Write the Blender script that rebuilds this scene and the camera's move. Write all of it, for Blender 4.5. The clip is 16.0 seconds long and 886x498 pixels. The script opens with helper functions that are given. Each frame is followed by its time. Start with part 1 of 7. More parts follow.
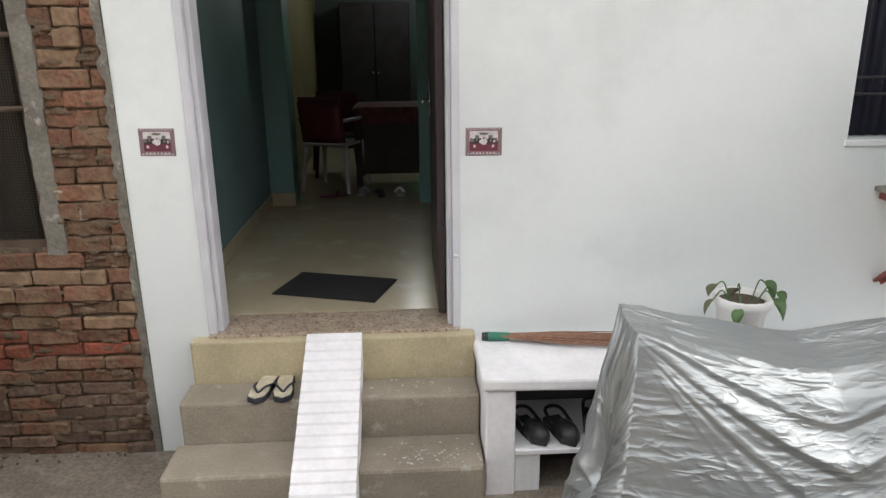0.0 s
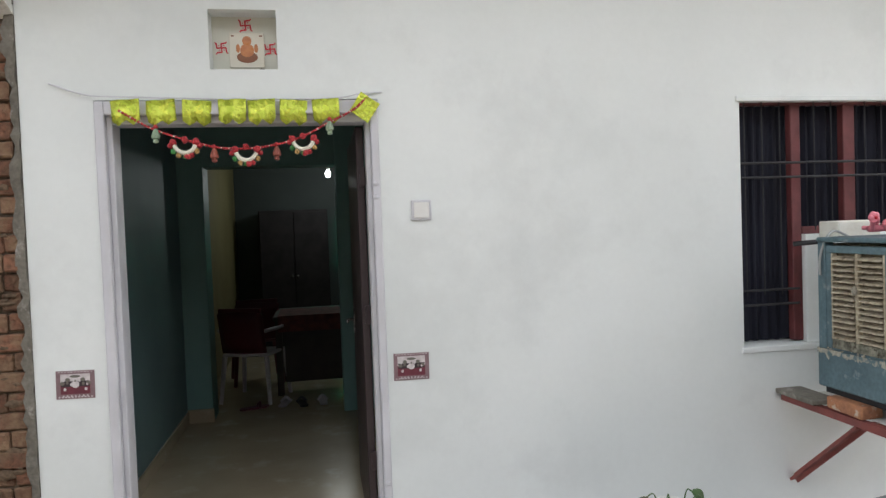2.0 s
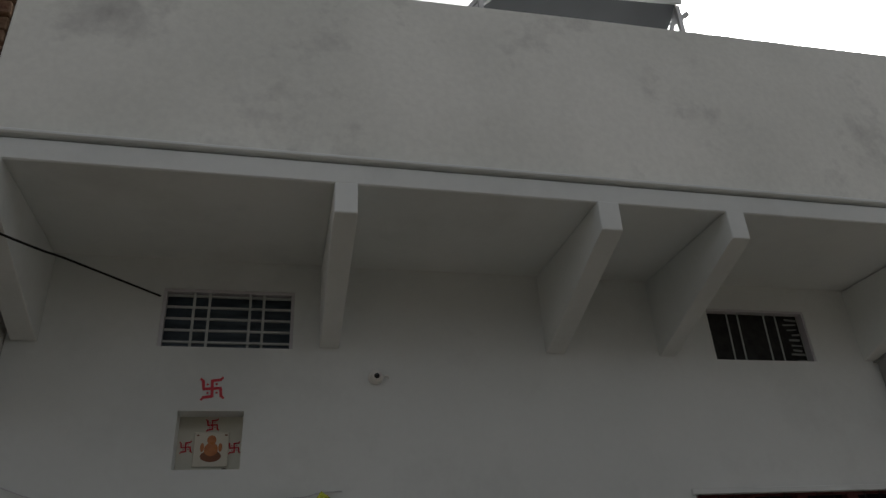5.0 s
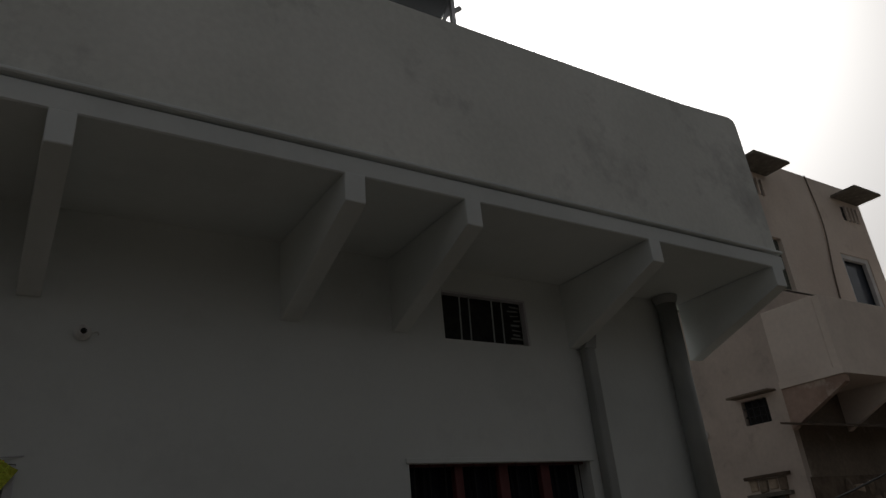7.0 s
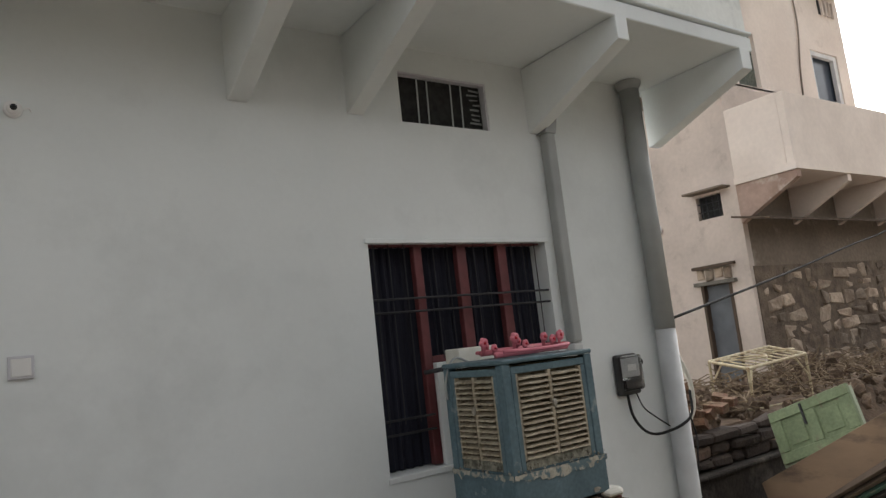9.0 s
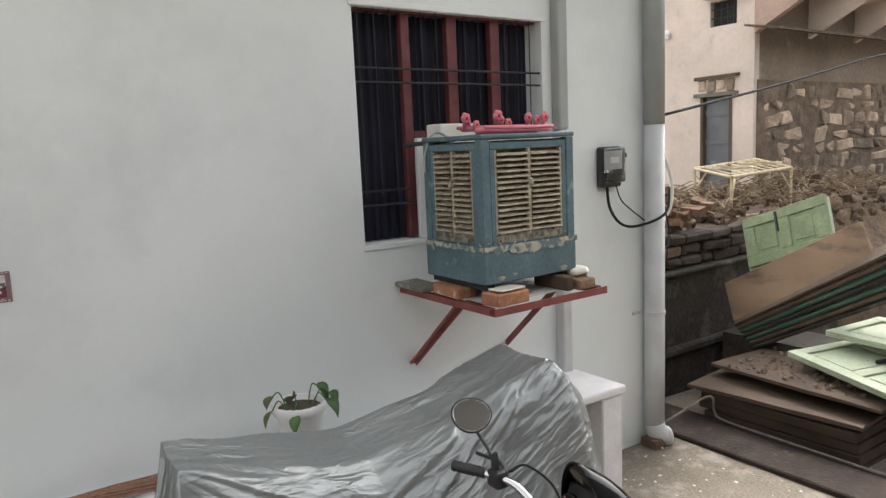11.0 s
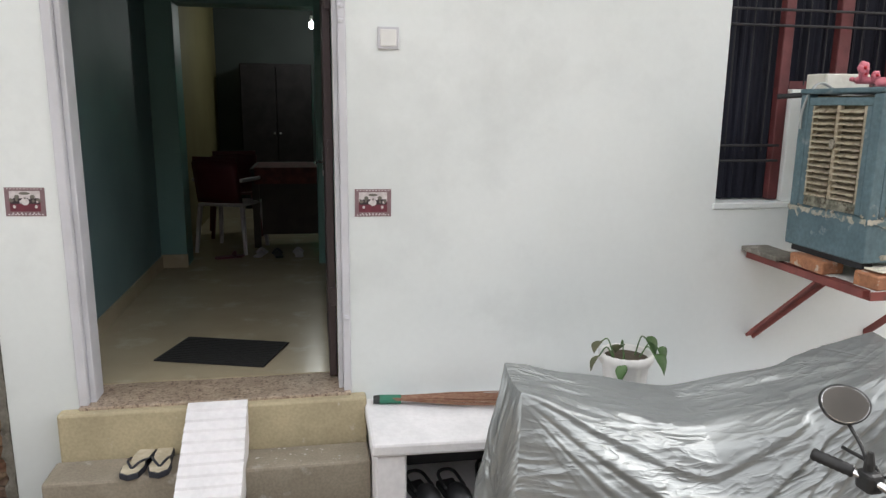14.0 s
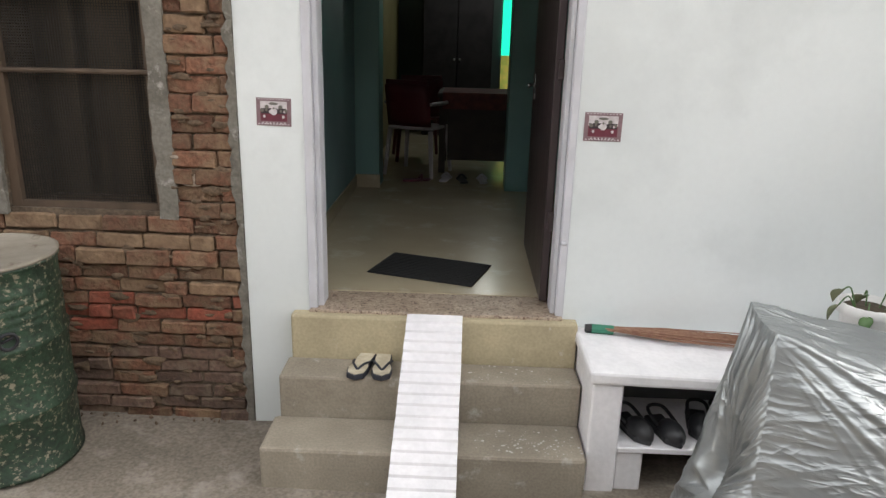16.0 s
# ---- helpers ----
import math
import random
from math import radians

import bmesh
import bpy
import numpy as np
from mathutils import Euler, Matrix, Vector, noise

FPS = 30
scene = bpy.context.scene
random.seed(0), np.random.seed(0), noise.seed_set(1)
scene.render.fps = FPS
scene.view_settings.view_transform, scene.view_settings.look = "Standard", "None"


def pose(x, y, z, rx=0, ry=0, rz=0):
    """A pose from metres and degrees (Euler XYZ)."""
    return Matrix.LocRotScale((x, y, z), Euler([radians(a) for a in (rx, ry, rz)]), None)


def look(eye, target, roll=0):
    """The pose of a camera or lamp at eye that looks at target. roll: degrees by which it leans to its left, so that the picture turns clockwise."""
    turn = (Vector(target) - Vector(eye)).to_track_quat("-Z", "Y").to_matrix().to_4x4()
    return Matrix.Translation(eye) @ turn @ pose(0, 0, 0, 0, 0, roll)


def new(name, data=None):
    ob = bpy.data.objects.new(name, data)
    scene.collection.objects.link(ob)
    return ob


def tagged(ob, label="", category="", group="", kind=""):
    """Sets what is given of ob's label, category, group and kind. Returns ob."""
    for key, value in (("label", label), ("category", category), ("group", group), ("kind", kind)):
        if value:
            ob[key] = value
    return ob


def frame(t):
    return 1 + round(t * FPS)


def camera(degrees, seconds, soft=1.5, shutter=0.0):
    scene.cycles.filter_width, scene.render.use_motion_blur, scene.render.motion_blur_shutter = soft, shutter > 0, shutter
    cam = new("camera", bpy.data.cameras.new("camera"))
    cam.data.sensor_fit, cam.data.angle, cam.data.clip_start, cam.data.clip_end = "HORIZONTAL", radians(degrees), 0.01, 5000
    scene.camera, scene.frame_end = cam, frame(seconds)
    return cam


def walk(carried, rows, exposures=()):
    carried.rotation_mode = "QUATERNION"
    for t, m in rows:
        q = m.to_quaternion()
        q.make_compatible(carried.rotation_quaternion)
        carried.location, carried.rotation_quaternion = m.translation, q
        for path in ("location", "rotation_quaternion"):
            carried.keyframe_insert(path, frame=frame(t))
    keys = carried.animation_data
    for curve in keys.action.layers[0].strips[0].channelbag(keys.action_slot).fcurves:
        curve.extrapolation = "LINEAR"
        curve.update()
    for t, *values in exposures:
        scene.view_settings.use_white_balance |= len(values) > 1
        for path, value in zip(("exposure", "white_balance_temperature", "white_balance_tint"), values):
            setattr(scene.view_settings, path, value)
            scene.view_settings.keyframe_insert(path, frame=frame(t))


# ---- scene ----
cam = camera(64.5, 16.0, 1.4)
PATH = [
    (0, (-0.034, 0.132, 1.869), (0.058, 2.048, 1.302), -0.7),
    (0.5, (-0.09, 0.138, 1.917), (0.125, 2.073, 1.457), -1.6),
    (1, (-0.097, 0.13, 1.947), (0.232, 2.062, 1.549), -0.9),
    (1.5, (-0.081, 0.114, 2.036), (0.291, 2.066, 1.811), -1.6),
    (2, (-0.083, 0.086, 2.079), (0.26, 2.055, 2.012), -2.1),
    (2.5, (-0.089, 0.073, 2.115), (0.19, 2.052, 2.18), -2.2),
    (3, (-0.092, 0.051, 2.185), (0.248, 2.01, 2.4), -1.3),
    (3.5, (-0.083, 0.021, 2.223), (0.26, 1.957, 2.587), -1.6),
    (4, (-0.1, 0.002, 2.212), (0.22, 1.883, 2.811), -2.2),
    (4.2, (-0.106, -0.007, 2.208), (0.215, 1.83, 2.93), -2.2),
    (6.3, (0.019, -0.092, 2.19), (0.884, 1.448, 3.128), -5.7),
    (6.5, (0.044, -0.092, 2.178), (0.986, 1.417, 3.092), -5.4),
    (7, (0.066, -0.054, 2.169), (1.098, 1.459, 2.972), -5.6),
    (7.5, (0.119, -0.019, 2.106), (1.182, 1.554, 2.735), -6.6),
    (8, (0.13, -0.001, 2.106), (1.206, 1.606, 2.616), -6.9),
    (8.5, (0.15, 0.019, 2.074), (1.277, 1.623, 2.468), -7.3),
    (9, (0.157, 0.014, 2.052), (1.306, 1.629, 2.325), -6.4),
    (9.5, (0.188, 0.005, 2.008), (1.346, 1.633, 2.095), -5.9),
    (9.7, (0.181, 0.012, 2.002), (1.351, 1.634, 2.021), -5.2),
    (11.8, (0.262, 0.048, 1.855), (1.276, 1.727, 1.465), -2.1),
    (12, (0.253, 0.069, 1.854), (1.19, 1.787, 1.444), -2.1),
    (12.5, (0.219, 0.1, 1.867), (0.966, 1.91, 1.461), -1.0),
    (13, (0.178, 0.111, 1.873), (0.882, 1.943, 1.49), -0.1),
    (13.5, (0.129, 0.133, 1.875), (0.726, 2.0, 1.479), 0.6),
    (14, (0.063, 0.132, 1.871), (0.41, 2.06, 1.469), 0.6),
    (14.5, (-0.055, 0.135, 1.888), (-0.03, 2.092, 1.477), 0.6),
    (15, (-0.172, 0.146, 1.895), (-0.291, 2.105, 1.506), 0.4),
    (15.3, (-0.212, 0.147, 1.888), (-0.322, 2.1, 1.483), 0.5),
    (15.5, (-0.264, 0.149, 1.861), (-0.354, 2.089, 1.383), 0.7),
    (16, (-0.299, 0.187, 1.805), (-0.347, 2.099, 1.219), 1.5),
]
SKY, SUN = 0.15, 0.8
EXPOSURES = [(t, stops, 6490 if 0.2 < t < 5 else 6650, 10) for t, stops in ((0, 2.58), (0.5, 2.36), (1.5, 2.38), (2.5, 2.3), (3.5, 2.38), (4.2, 1.42), (6.3, -1.7), (7.0, -1.7), (7.5, -0.45), (8.0, 0.2), (8.5, 0.95), (9.0, 1.15), (9.7, 1.4), (11.8, 2.2), (12.5, 2.36), (13, 2.42), (14, 2.5), (14.5, 2.54), (15, 2.67), (15.5, 2.66), (16, 2.58))]
walk(cam, [(t, look(eye, target, roll)) for t, eye, target, roll in PATH], EXPOSURES)

# ---------- world and light ----------
world = bpy.data.worlds.new("overcast")
scene.world = world
world.use_nodes = True
wn, wl = world.node_tree.nodes, world.node_tree.links
wn.clear()
w_out = wn.new("ShaderNodeOutputWorld")
w_bg = wn.new("ShaderNodeBackground")
w_sky = wn.new("ShaderNodeTexSky")
w_sky.sky_type = "NISHITA"
w_sky.sun_disc = False
w_sky.sun_elevation = radians(42)
w_sky.sun_rotation = radians(50)
w_sky.air_density, w_sky.dust_density, w_sky.ozone_density = 1.0, 6.0, 1.0
w_hsv = wn.new("ShaderNodeHueSaturation")
w_hsv.inputs["Saturation"].default_value = 0.12
wl.new(w_sky.outputs[0], w_hsv.inputs["Color"])
wl.new(w_hsv.outputs[0], w_bg.inputs["Color"])
w_bg.inputs["Strength"].default_value = SKY
wl.new(w_bg.outputs[0], w_out.inputs["Surface"])

sun = new("sun", bpy.data.lights.new("sun", "SUN"))
sun.data.energy, sun.data.angle, sun.data.color = SUN, radians(25), (1.0, 0.97, 0.93)
sun.matrix_world = look((5.7, 4.8, 6.7), (0, 0, 0))


# ---------- materials ----------
def ramp(nodes, a, b, pos=(0.35, 0.65)):
    r = nodes.new("ShaderNodeValToRGB")
    r.color_ramp.elements[0].position, r.color_ramp.elements[1].position = pos
    r.color_ramp.elements[0].color, r.color_ramp.elements[1].color = (*a, 1), (*b, 1)
    return r


def M(name, c1, c2=None, scale=3.0, rough=0.6, bump=0.1, bscale=60.0, metal=0.0, spot=None, sscale=12.0, spos=(0.58, 0.66),
      tint=0.0, stretch=(1, 1, 1), rvar=0.1, bdist=0.004, fine=None):
    """Two-scale colour: broad c1 to c2, spots of a third colour, fine relief. tint: how much each object's own random value shifts it."""
    m = bpy.data.materials.new(name)
    m.use_nodes = True
    nt, n, l = m.node_tree, m.node_tree.nodes, m.node_tree.links
    bsdf = n["Principled BSDF"]
    c2 = c2 or tuple(v * 0.85 for v in c1)
    geo = n.new("ShaderNodeNewGeometry")
    mp = n.new("ShaderNodeMapping")
    mp.inputs["Scale"].default_value = stretch
    l.new(geo.outputs["Position"], mp.inputs["Vector"])
    n1 = n.new("ShaderNodeTexNoise")
    n1.inputs["Scale"].default_value, n1.inputs["Detail"].default_value = scale, 6
    l.new(mp.outputs[0], n1.inputs["Vector"])
    r1 = ramp(n, c1, c2)
    l.new(n1.outputs[0], r1.inputs[0])
    col = r1.outputs[0]
    n2 = n.new("ShaderNodeTexNoise")
    n2.inputs["Scale"].default_value, n2.inputs["Detail"].default_value = bscale, 4
    l.new(mp.outputs[0], n2.inputs["Vector"])
    if fine:
        mx = n.new("ShaderNodeMix")
        mx.data_type, mx.blend_type = "RGBA", "MULTIPLY"
        rf = ramp(n, (1 - fine,) * 3, (1 + fine * 0.3,) * 3)
        l.new(n2.outputs[0], rf.inputs[0])
        mx.inputs[0].default_value = 1.0
        l.new(col, mx.inputs[6]), l.new(rf.outputs[0], mx.inputs[7])
        col = mx.outputs[2]
    if spot:
        n3 = n.new("ShaderNodeTexNoise")
        n3.inputs["Scale"].default_value, n3.inputs["Detail"].default_value = sscale, 8
        n3.inputs["Roughness"].default_value = 0.65
        l.new(mp.outputs[0], n3.inputs["Vector"])
        r3 = ramp(n, (0, 0, 0), (1, 1, 1), spos)
        l.new(n3.outputs[0], r3.inputs[0])
        mx = n.new("ShaderNodeMix")
        mx.data_type = "RGBA"
        l.new(r3.outputs[0], mx.inputs[0]), l.new(col, mx.inputs[6])
        mx.inputs[7].default_value = (*spot, 1)
        col = mx.outputs[2]
    if tint:
        oi = n.new("ShaderNodeObjectInfo")
        hs = n.new("ShaderNodeHueSaturation")
        mr = n.new("ShaderNodeMapRange")
        mr.inputs["To Min"].default_value, mr.inputs["To Max"].default_value = 1 - tint, 1 + tint
        l.new(oi.outputs["Random"], mr.inputs["Value"]), l.new(mr.outputs[0], hs.inputs["Value"])
        l.new(col, hs.inputs["Color"])
        col = hs.outputs[0]
    l.new(col, bsdf.inputs["Base Color"])
    rr = n.new("ShaderNodeMapRange")
    rr.inputs["To Min"].default_value, rr.inputs["To Max"].default_value = max(0.02, rough - rvar), min(1, rough + rvar)
    l.new(n1.outputs[0], rr.inputs["Value"]), l.new(rr.outputs[0], bsdf.inputs["Roughness"])
    bsdf.inputs["Metallic"].default_value = metal
    if bump:
        b = n.new("ShaderNodeBump")
        b.inputs["Strength"].default_value, b.inputs["Distance"].default_value = bump, bdist
        l.new(n2.outputs[0], b.inputs["Height"]), l.new(b.outputs[0], bsdf.inputs["Normal"])
    return m


white_paint = M("white_distemper", (0.775, 0.81, 0.805), (0.70, 0.735, 0.73), 0.9, 0.75, 0.05, 30, spot=(0.62, 0.65, 0.645), sscale=1.3, spos=(0.52, 0.80), fine=0.012)
parapet_paint = M("weathered_white", (0.86, 0.87, 0.83), (0.76, 0.775, 0.735), 1.3, 0.8, 0.25, 30, spot=(0.42, 0.42, 0.41), sscale=1.5, spos=(0.54, 0.76), fine=0.04)
bench_white = M("whitewashed_cement", (0.86, 0.84, 0.85), (0.76, 0.75, 0.76), 5, 0.7, 0.35, 40, spot=(0.55, 0.54, 0.52), sscale=7, spos=(0.68, 0.78), fine=0.06)
frame_paint = M("grey_white_enamel", (0.62, 0.62, 0.66), (0.54, 0.54, 0.57), 4, 0.45, 0.12, 50, spot=(0.36, 0.35, 0.34), sscale=14, spos=(0.70, 0.78))
concrete = M("step_concrete", (0.345, 0.300, 0.235), (0.255, 0.220, 0.172), 3.5, 0.9, 0.5, 90, spot=(0.44, 0.41, 0.36), sscale=9, spos=(0.60, 0.72), fine=0.13)
cream_cement = M("cream_cement", (0.50, 0.43, 0.28), (0.41, 0.35, 0.23), 4, 0.8, 0.3, 70, spot=(0.55, 0.51, 0.42), sscale=12, spos=(0.64, 0.74), fine=0.1)
lane = M("lane_concrete", (0.262, 0.223, 0.178), (0.178, 0.150, 0.118), 1.8, 0.92, 0.6, 60, spot=(0.36, 0.32, 0.275), sscale=4, spos=(0.54, 0.72), fine=0.3)
lime = M("lime_splash", (0.56, 0.53, 0.48), rough=0.9)
granite = M("speckled_granite", (0.47, 0.375, 0.285), (0.35, 0.27, 0.20), 14, 0.4, 0.05, 90, spot=(0.15, 0.095, 0.07), sscale=62, spos=(0.53, 0.60), fine=0.3)
# both teals greyed and raised: veiling haze is put into the paint
teal = M("hazed_teal_wall", (0.19, 0.305, 0.325), (0.165, 0.265, 0.285), 1.5, 0.55, 0.1, 40)
teal_pale = M("hazed_teal_pillar", (0.19, 0.345, 0.335), (0.165, 0.30, 0.29), 1.5, 0.5, 0.1, 40)
# far wall: the back room's gloom is put into this dark paint
back_paint = M("dimmed_teal_back_wall", (0.05, 0.065, 0.06), (0.04, 0.052, 0.05), 1.5, 0.6, 0.1, 40)
ochre = M("ochre_wall", (0.22, 0.19, 0.085), (0.18, 0.155, 0.07), 1.5, 0.6, 0.1, 40)
marble = M("polished_floor", (0.484, 0.413, 0.289), (0.421, 0.355, 0.246), 2.5, 0.23, 0.02, 20, spot=(0.56, 0.50, 0.38), sscale=4, spos=(0.55, 0.7), rvar=0.05)
room_white = M("room_ceiling", (0.55, 0.56, 0.54), rough=0.8)
rubber = M("black_rubber", (0.015, 0.015, 0.016), (0.022, 0.022, 0.022), 20, 0.8, 0.6, 120)
brick = M("old_brick", (0.200, 0.092, 0.054), (0.125, 0.066, 0.042), 9, 0.95, 1.2, 45, spot=(0.205, 0.130, 0.078), sscale=9, spos=(0.44, 0.62), tint=0.27, fine=0.35, bdist=0.010)
brick_red = M("raw_red_brick", (0.30, 0.075, 0.045), (0.24, 0.09, 0.055), 9, 0.92, 0.9, 45, tint=0.15, fine=0.25, bdist=0.008)
brick_pale = M("limewashed_brick", (0.275, 0.182, 0.110), (0.195, 0.120, 0.072), 14, 0.95, 0.9, 45, tint=0.15, fine=0.2, bdist=0.008)
brick_dark = M("damp_brick", (0.175, 0.105, 0.075), (0.13, 0.085, 0.065), 9, 0.95, 0.9, 45, spot=(0.205, 0.150, 0.105), sscale=10, spos=(0.5, 0.65), tint=0.3, fine=0.3, bdist=0.008)
mortar = M("mud_mortar", (0.17, 0.125, 0.085), (0.075, 0.054, 0.038), 12, 0.95, 0.8, 60, fine=0.3, bdist=0.01)
mud_smear = M("dried_mud", (0.175, 0.118, 0.074), (0.11, 0.074, 0.047), 14, 0.95, 0.8, 70, fine=0.3, bdist=0.006)
lime_patch = M("pale_lime_plaster", (0.36, 0.295, 0.235), (0.25, 0.195, 0.15), 18, 0.95, 0.7, 70, fine=0.25, bdist=0.006)
grey_cement = M("grey_cement", (0.205, 0.190, 0.160), (0.145, 0.132, 0.11), 7, 0.95, 0.7, 60, spot=(0.33, 0.31, 0.28), sscale=10, fine=0.2)
old_wood = M("weathered_wood", (0.105, 0.070, 0.046), (0.068, 0.046, 0.031), 10, 0.8, 0.5, 50, stretch=(1, 1, 0.2))
# dark brown for closed interiors, their dimness put into the colour
dark_inside = M("inside_gloom_brown", (0.135, 0.097, 0.063), (0.065, 0.047, 0.031), 3, 0.85, 0.2, 30, stretch=(3, 3, 0.6))
wire = M("rusty_wire", (0.030, 0.024, 0.018), rough=0.8, bump=0)
drum_green = M("chipped_green_enamel", (0.028, 0.062, 0.034), (0.014, 0.030, 0.018), 5, 0.55, 0.8, 40, spot=(0.24, 0.21, 0.15), sscale=38, spos=(0.555, 0.62), stretch=(1, 1, 1.2), fine=0.5)
drum_lid = M("dusty_drum_lid", (0.33, 0.29, 0.235), (0.22, 0.19, 0.15), 6, 0.8, 0.4, 40, spot=(0.14, 0.10, 0.07), sscale=8)
door_brown = M("dark_laminate", (0.045, 0.030, 0.032), (0.035, 0.024, 0.026), 8, 0.4, 0.1, 50, stretch=(4, 4, 0.4))
steel = M("brushed_steel", (0.62, 0.62, 0.62), rough=0.3, metal=1, bump=0.05)
chrome = M("chrome", (0.60, 0.60, 0.61), rough=0.07, metal=1, bump=0, rvar=0.03)
black_gloss = M("black_gloss_paint", (0.008, 0.008, 0.009), rough=0.12, bump=0, rvar=0.04)
black_plastic = M("black_plastic", (0.018, 0.018, 0.019), (0.028, 0.028, 0.028), 20, 0.5, 0.2, 80)
red_plastic = M("red_plastic", (0.6, 0.02, 0.04), rough=0.35, bump=0)
pipe_grey = M("grey_painted_pipe", (0.34, 0.355, 0.345), (0.28, 0.295, 0.285), 3, 0.5, 0.15, 40)
pipe_white = M("whitewashed_pipe", (0.56, 0.575, 0.575), (0.47, 0.48, 0.48), 4, 0.55, 0.2, 40, spot=(0.42, 0.43, 0.43), sscale=8, spos=(0.62, 0.74))
red_oxide = M("red_oxide_paint", (0.24, 0.060, 0.050), (0.17, 0.045, 0.04), 10, 0.6, 0.3, 60, spot=(0.10, 0.05, 0.04), sscale=14, spos=(0.62, 0.7))
# darker copy of the red oxide, with the window recess's shade in it
mullion_shaded_red = M("shaded_red_window_paint", (0.15, 0.038, 0.040), (0.105, 0.028, 0.030), 10, 0.6, 0.3, 60, spot=(0.07, 0.03, 0.03), sscale=14, spos=(0.62, 0.7))
curtain_navy = M("navy_curtain", (0.012, 0.014, 0.028), (0.008, 0.009, 0.018), 6, 0.8, 0.2, 60, stretch=(3, 1, 0.2))
iron = M("black_iron", (0.02, 0.02, 0.024), rough=0.6, bump=0.2)
bar_white = M("painted_bars", (0.52, 0.55, 0.55), (0.42, 0.45, 0.45), 8, 0.5, 0.1)
vent_dark = M("blue_shutter", (0.085, 0.12, 0.15), (0.05, 0.07, 0.09), 5, 0.5, 0.2, 40, stretch=(1, 1, 6))
vent_black = M("sooty_net", (0.035, 0.036, 0.034), (0.02, 0.02, 0.02), 20, 0.9, 0.3)
cooler_blue = M("worn_blue_enamel", (0.110, 0.178, 0.205), (0.075, 0.130, 0.155), 6, 0.5, 0.3, 50, spot=(0.26, 0.30, 0.30), sscale=13, spos=(0.60, 0.72), fine=0.18)
cooler_cream = M("scaled_cream_louvre", (0.50, 0.44, 0.33), (0.36, 0.305, 0.22), 16, 0.85, 0.6, 80, spot=(0.17, 0.135, 0.085), sscale=24, spos=(0.55, 0.67), fine=0.25)
salt = M("hard_water_scale", (0.50, 0.47, 0.40), (0.28, 0.26, 0.21), 30, 0.95, 0.9, 90, fine=0.3)
scale_stain = M("patchy_scale", (0.50, 0.47, 0.39), (0.36, 0.35, 0.29), 24, 0.9, 0.6, 80, spot=(0.115, 0.17, 0.185), sscale=20, spos=(0.50, 0.56), fine=0.2)
grime = M("mossy_grime", (0.30, 0.29, 0.23), (0.11, 0.11, 0.085), 30, 0.95, 0.9, 90, spot=(0.06, 0.05, 0.035), sscale=34, spos=(0.54, 0.62), fine=0.2)
straw = M("wet_cooling_pad", (0.16, 0.135, 0.085), (0.08, 0.065, 0.04), 40, 0.95, 1.0, 120)
pink = M("pink_plastic", (0.72, 0.22, 0.27), (0.62, 0.17, 0.22), 12, 0.45, 0.1)
foam = M("white_foam", (0.74, 0.73, 0.66), (0.62, 0.60, 0.52), 12, 0.9, 0.5, 90)
raw_brick = M("loose_orange_brick", (0.45, 0.20, 0.10), (0.33, 0.15, 0.085), 14, 0.9, 0.6, 60, spot=(0.5, 0.42, 0.34), sscale=16, fine=0.2)
tarp = M("silver_tarpaulin", (0.335, 0.352, 0.352), (0.275, 0.290, 0.290), 3, 0.33, 0.40, 46, metal=0.55, rvar=0.06, fine=0.05, stretch=(0.28, 0.8, 1.0), bdist=0.008)


def crumple(m, layers):
    """Crisp creases of a crumpled sheet along its drape: ridged relief of several sizes, drawn out along the first axis of the drape map."""
    n, l = m.node_tree.nodes, m.node_tree.links
    bump = next(k for k in n if k.type == "BUMP")
    uv = n.new("ShaderNodeUVMap")
    uv.uv_map = "drape"
    total = None
    for su, sv, turn, weight in layers:
        mp = n.new("ShaderNodeMapping")
        mp.inputs["Scale"].default_value, mp.inputs["Rotation"].default_value = (su, sv, 1), (0, 0, radians(turn))
        l.new(uv.outputs[0], mp.inputs["Vector"])
        rn = n.new("ShaderNodeTexNoise")
        rn.noise_dimensions, rn.noise_type = "2D", "RIDGED_MULTIFRACTAL"
        rn.inputs["Scale"].default_value, rn.inputs["Detail"].default_value, rn.inputs["Roughness"].default_value = 1.0, 2.5, 0.45
        rn.inputs["Offset"].default_value, rn.inputs["Gain"].default_value, rn.inputs["Distortion"].default_value = 0.9, 1.6, 0.35
        l.new(mp.outputs[0], rn.inputs["Vector"])
        ma = n.new("ShaderNodeMath")
        ma.operation, ma.inputs[1].default_value = "MULTIPLY_ADD", weight
        l.new(rn.outputs[0], ma.inputs[0])
        if total:
            l.new(total, ma.inputs[2])
        else:
            ma.inputs[2].default_value = 0.0
        total = ma.outputs[0]
    l.new(total, bump.inputs["Height"])
    bump.inputs["Distance"].default_value = 0.014
    mask = n.new("ShaderNodeTexNoise")
    mask.inputs["Scale"].default_value, mask.inputs["Detail"].default_value = 4.0, 2
    l.new(uv.outputs[0], mask.inputs["Vector"])
    mr = n.new("ShaderNodeMapRange")
    mr.inputs["From Min"].default_value, mr.inputs["From Max"].default_value = 0.38, 0.62
    mr.inputs["To Min"].default_value, mr.inputs["To Max"].default_value = 0.25, 0.9
    l.new(mask.outputs[0], mr.inputs["Value"]), l.new(mr.outputs[0], bump.inputs["Strength"])


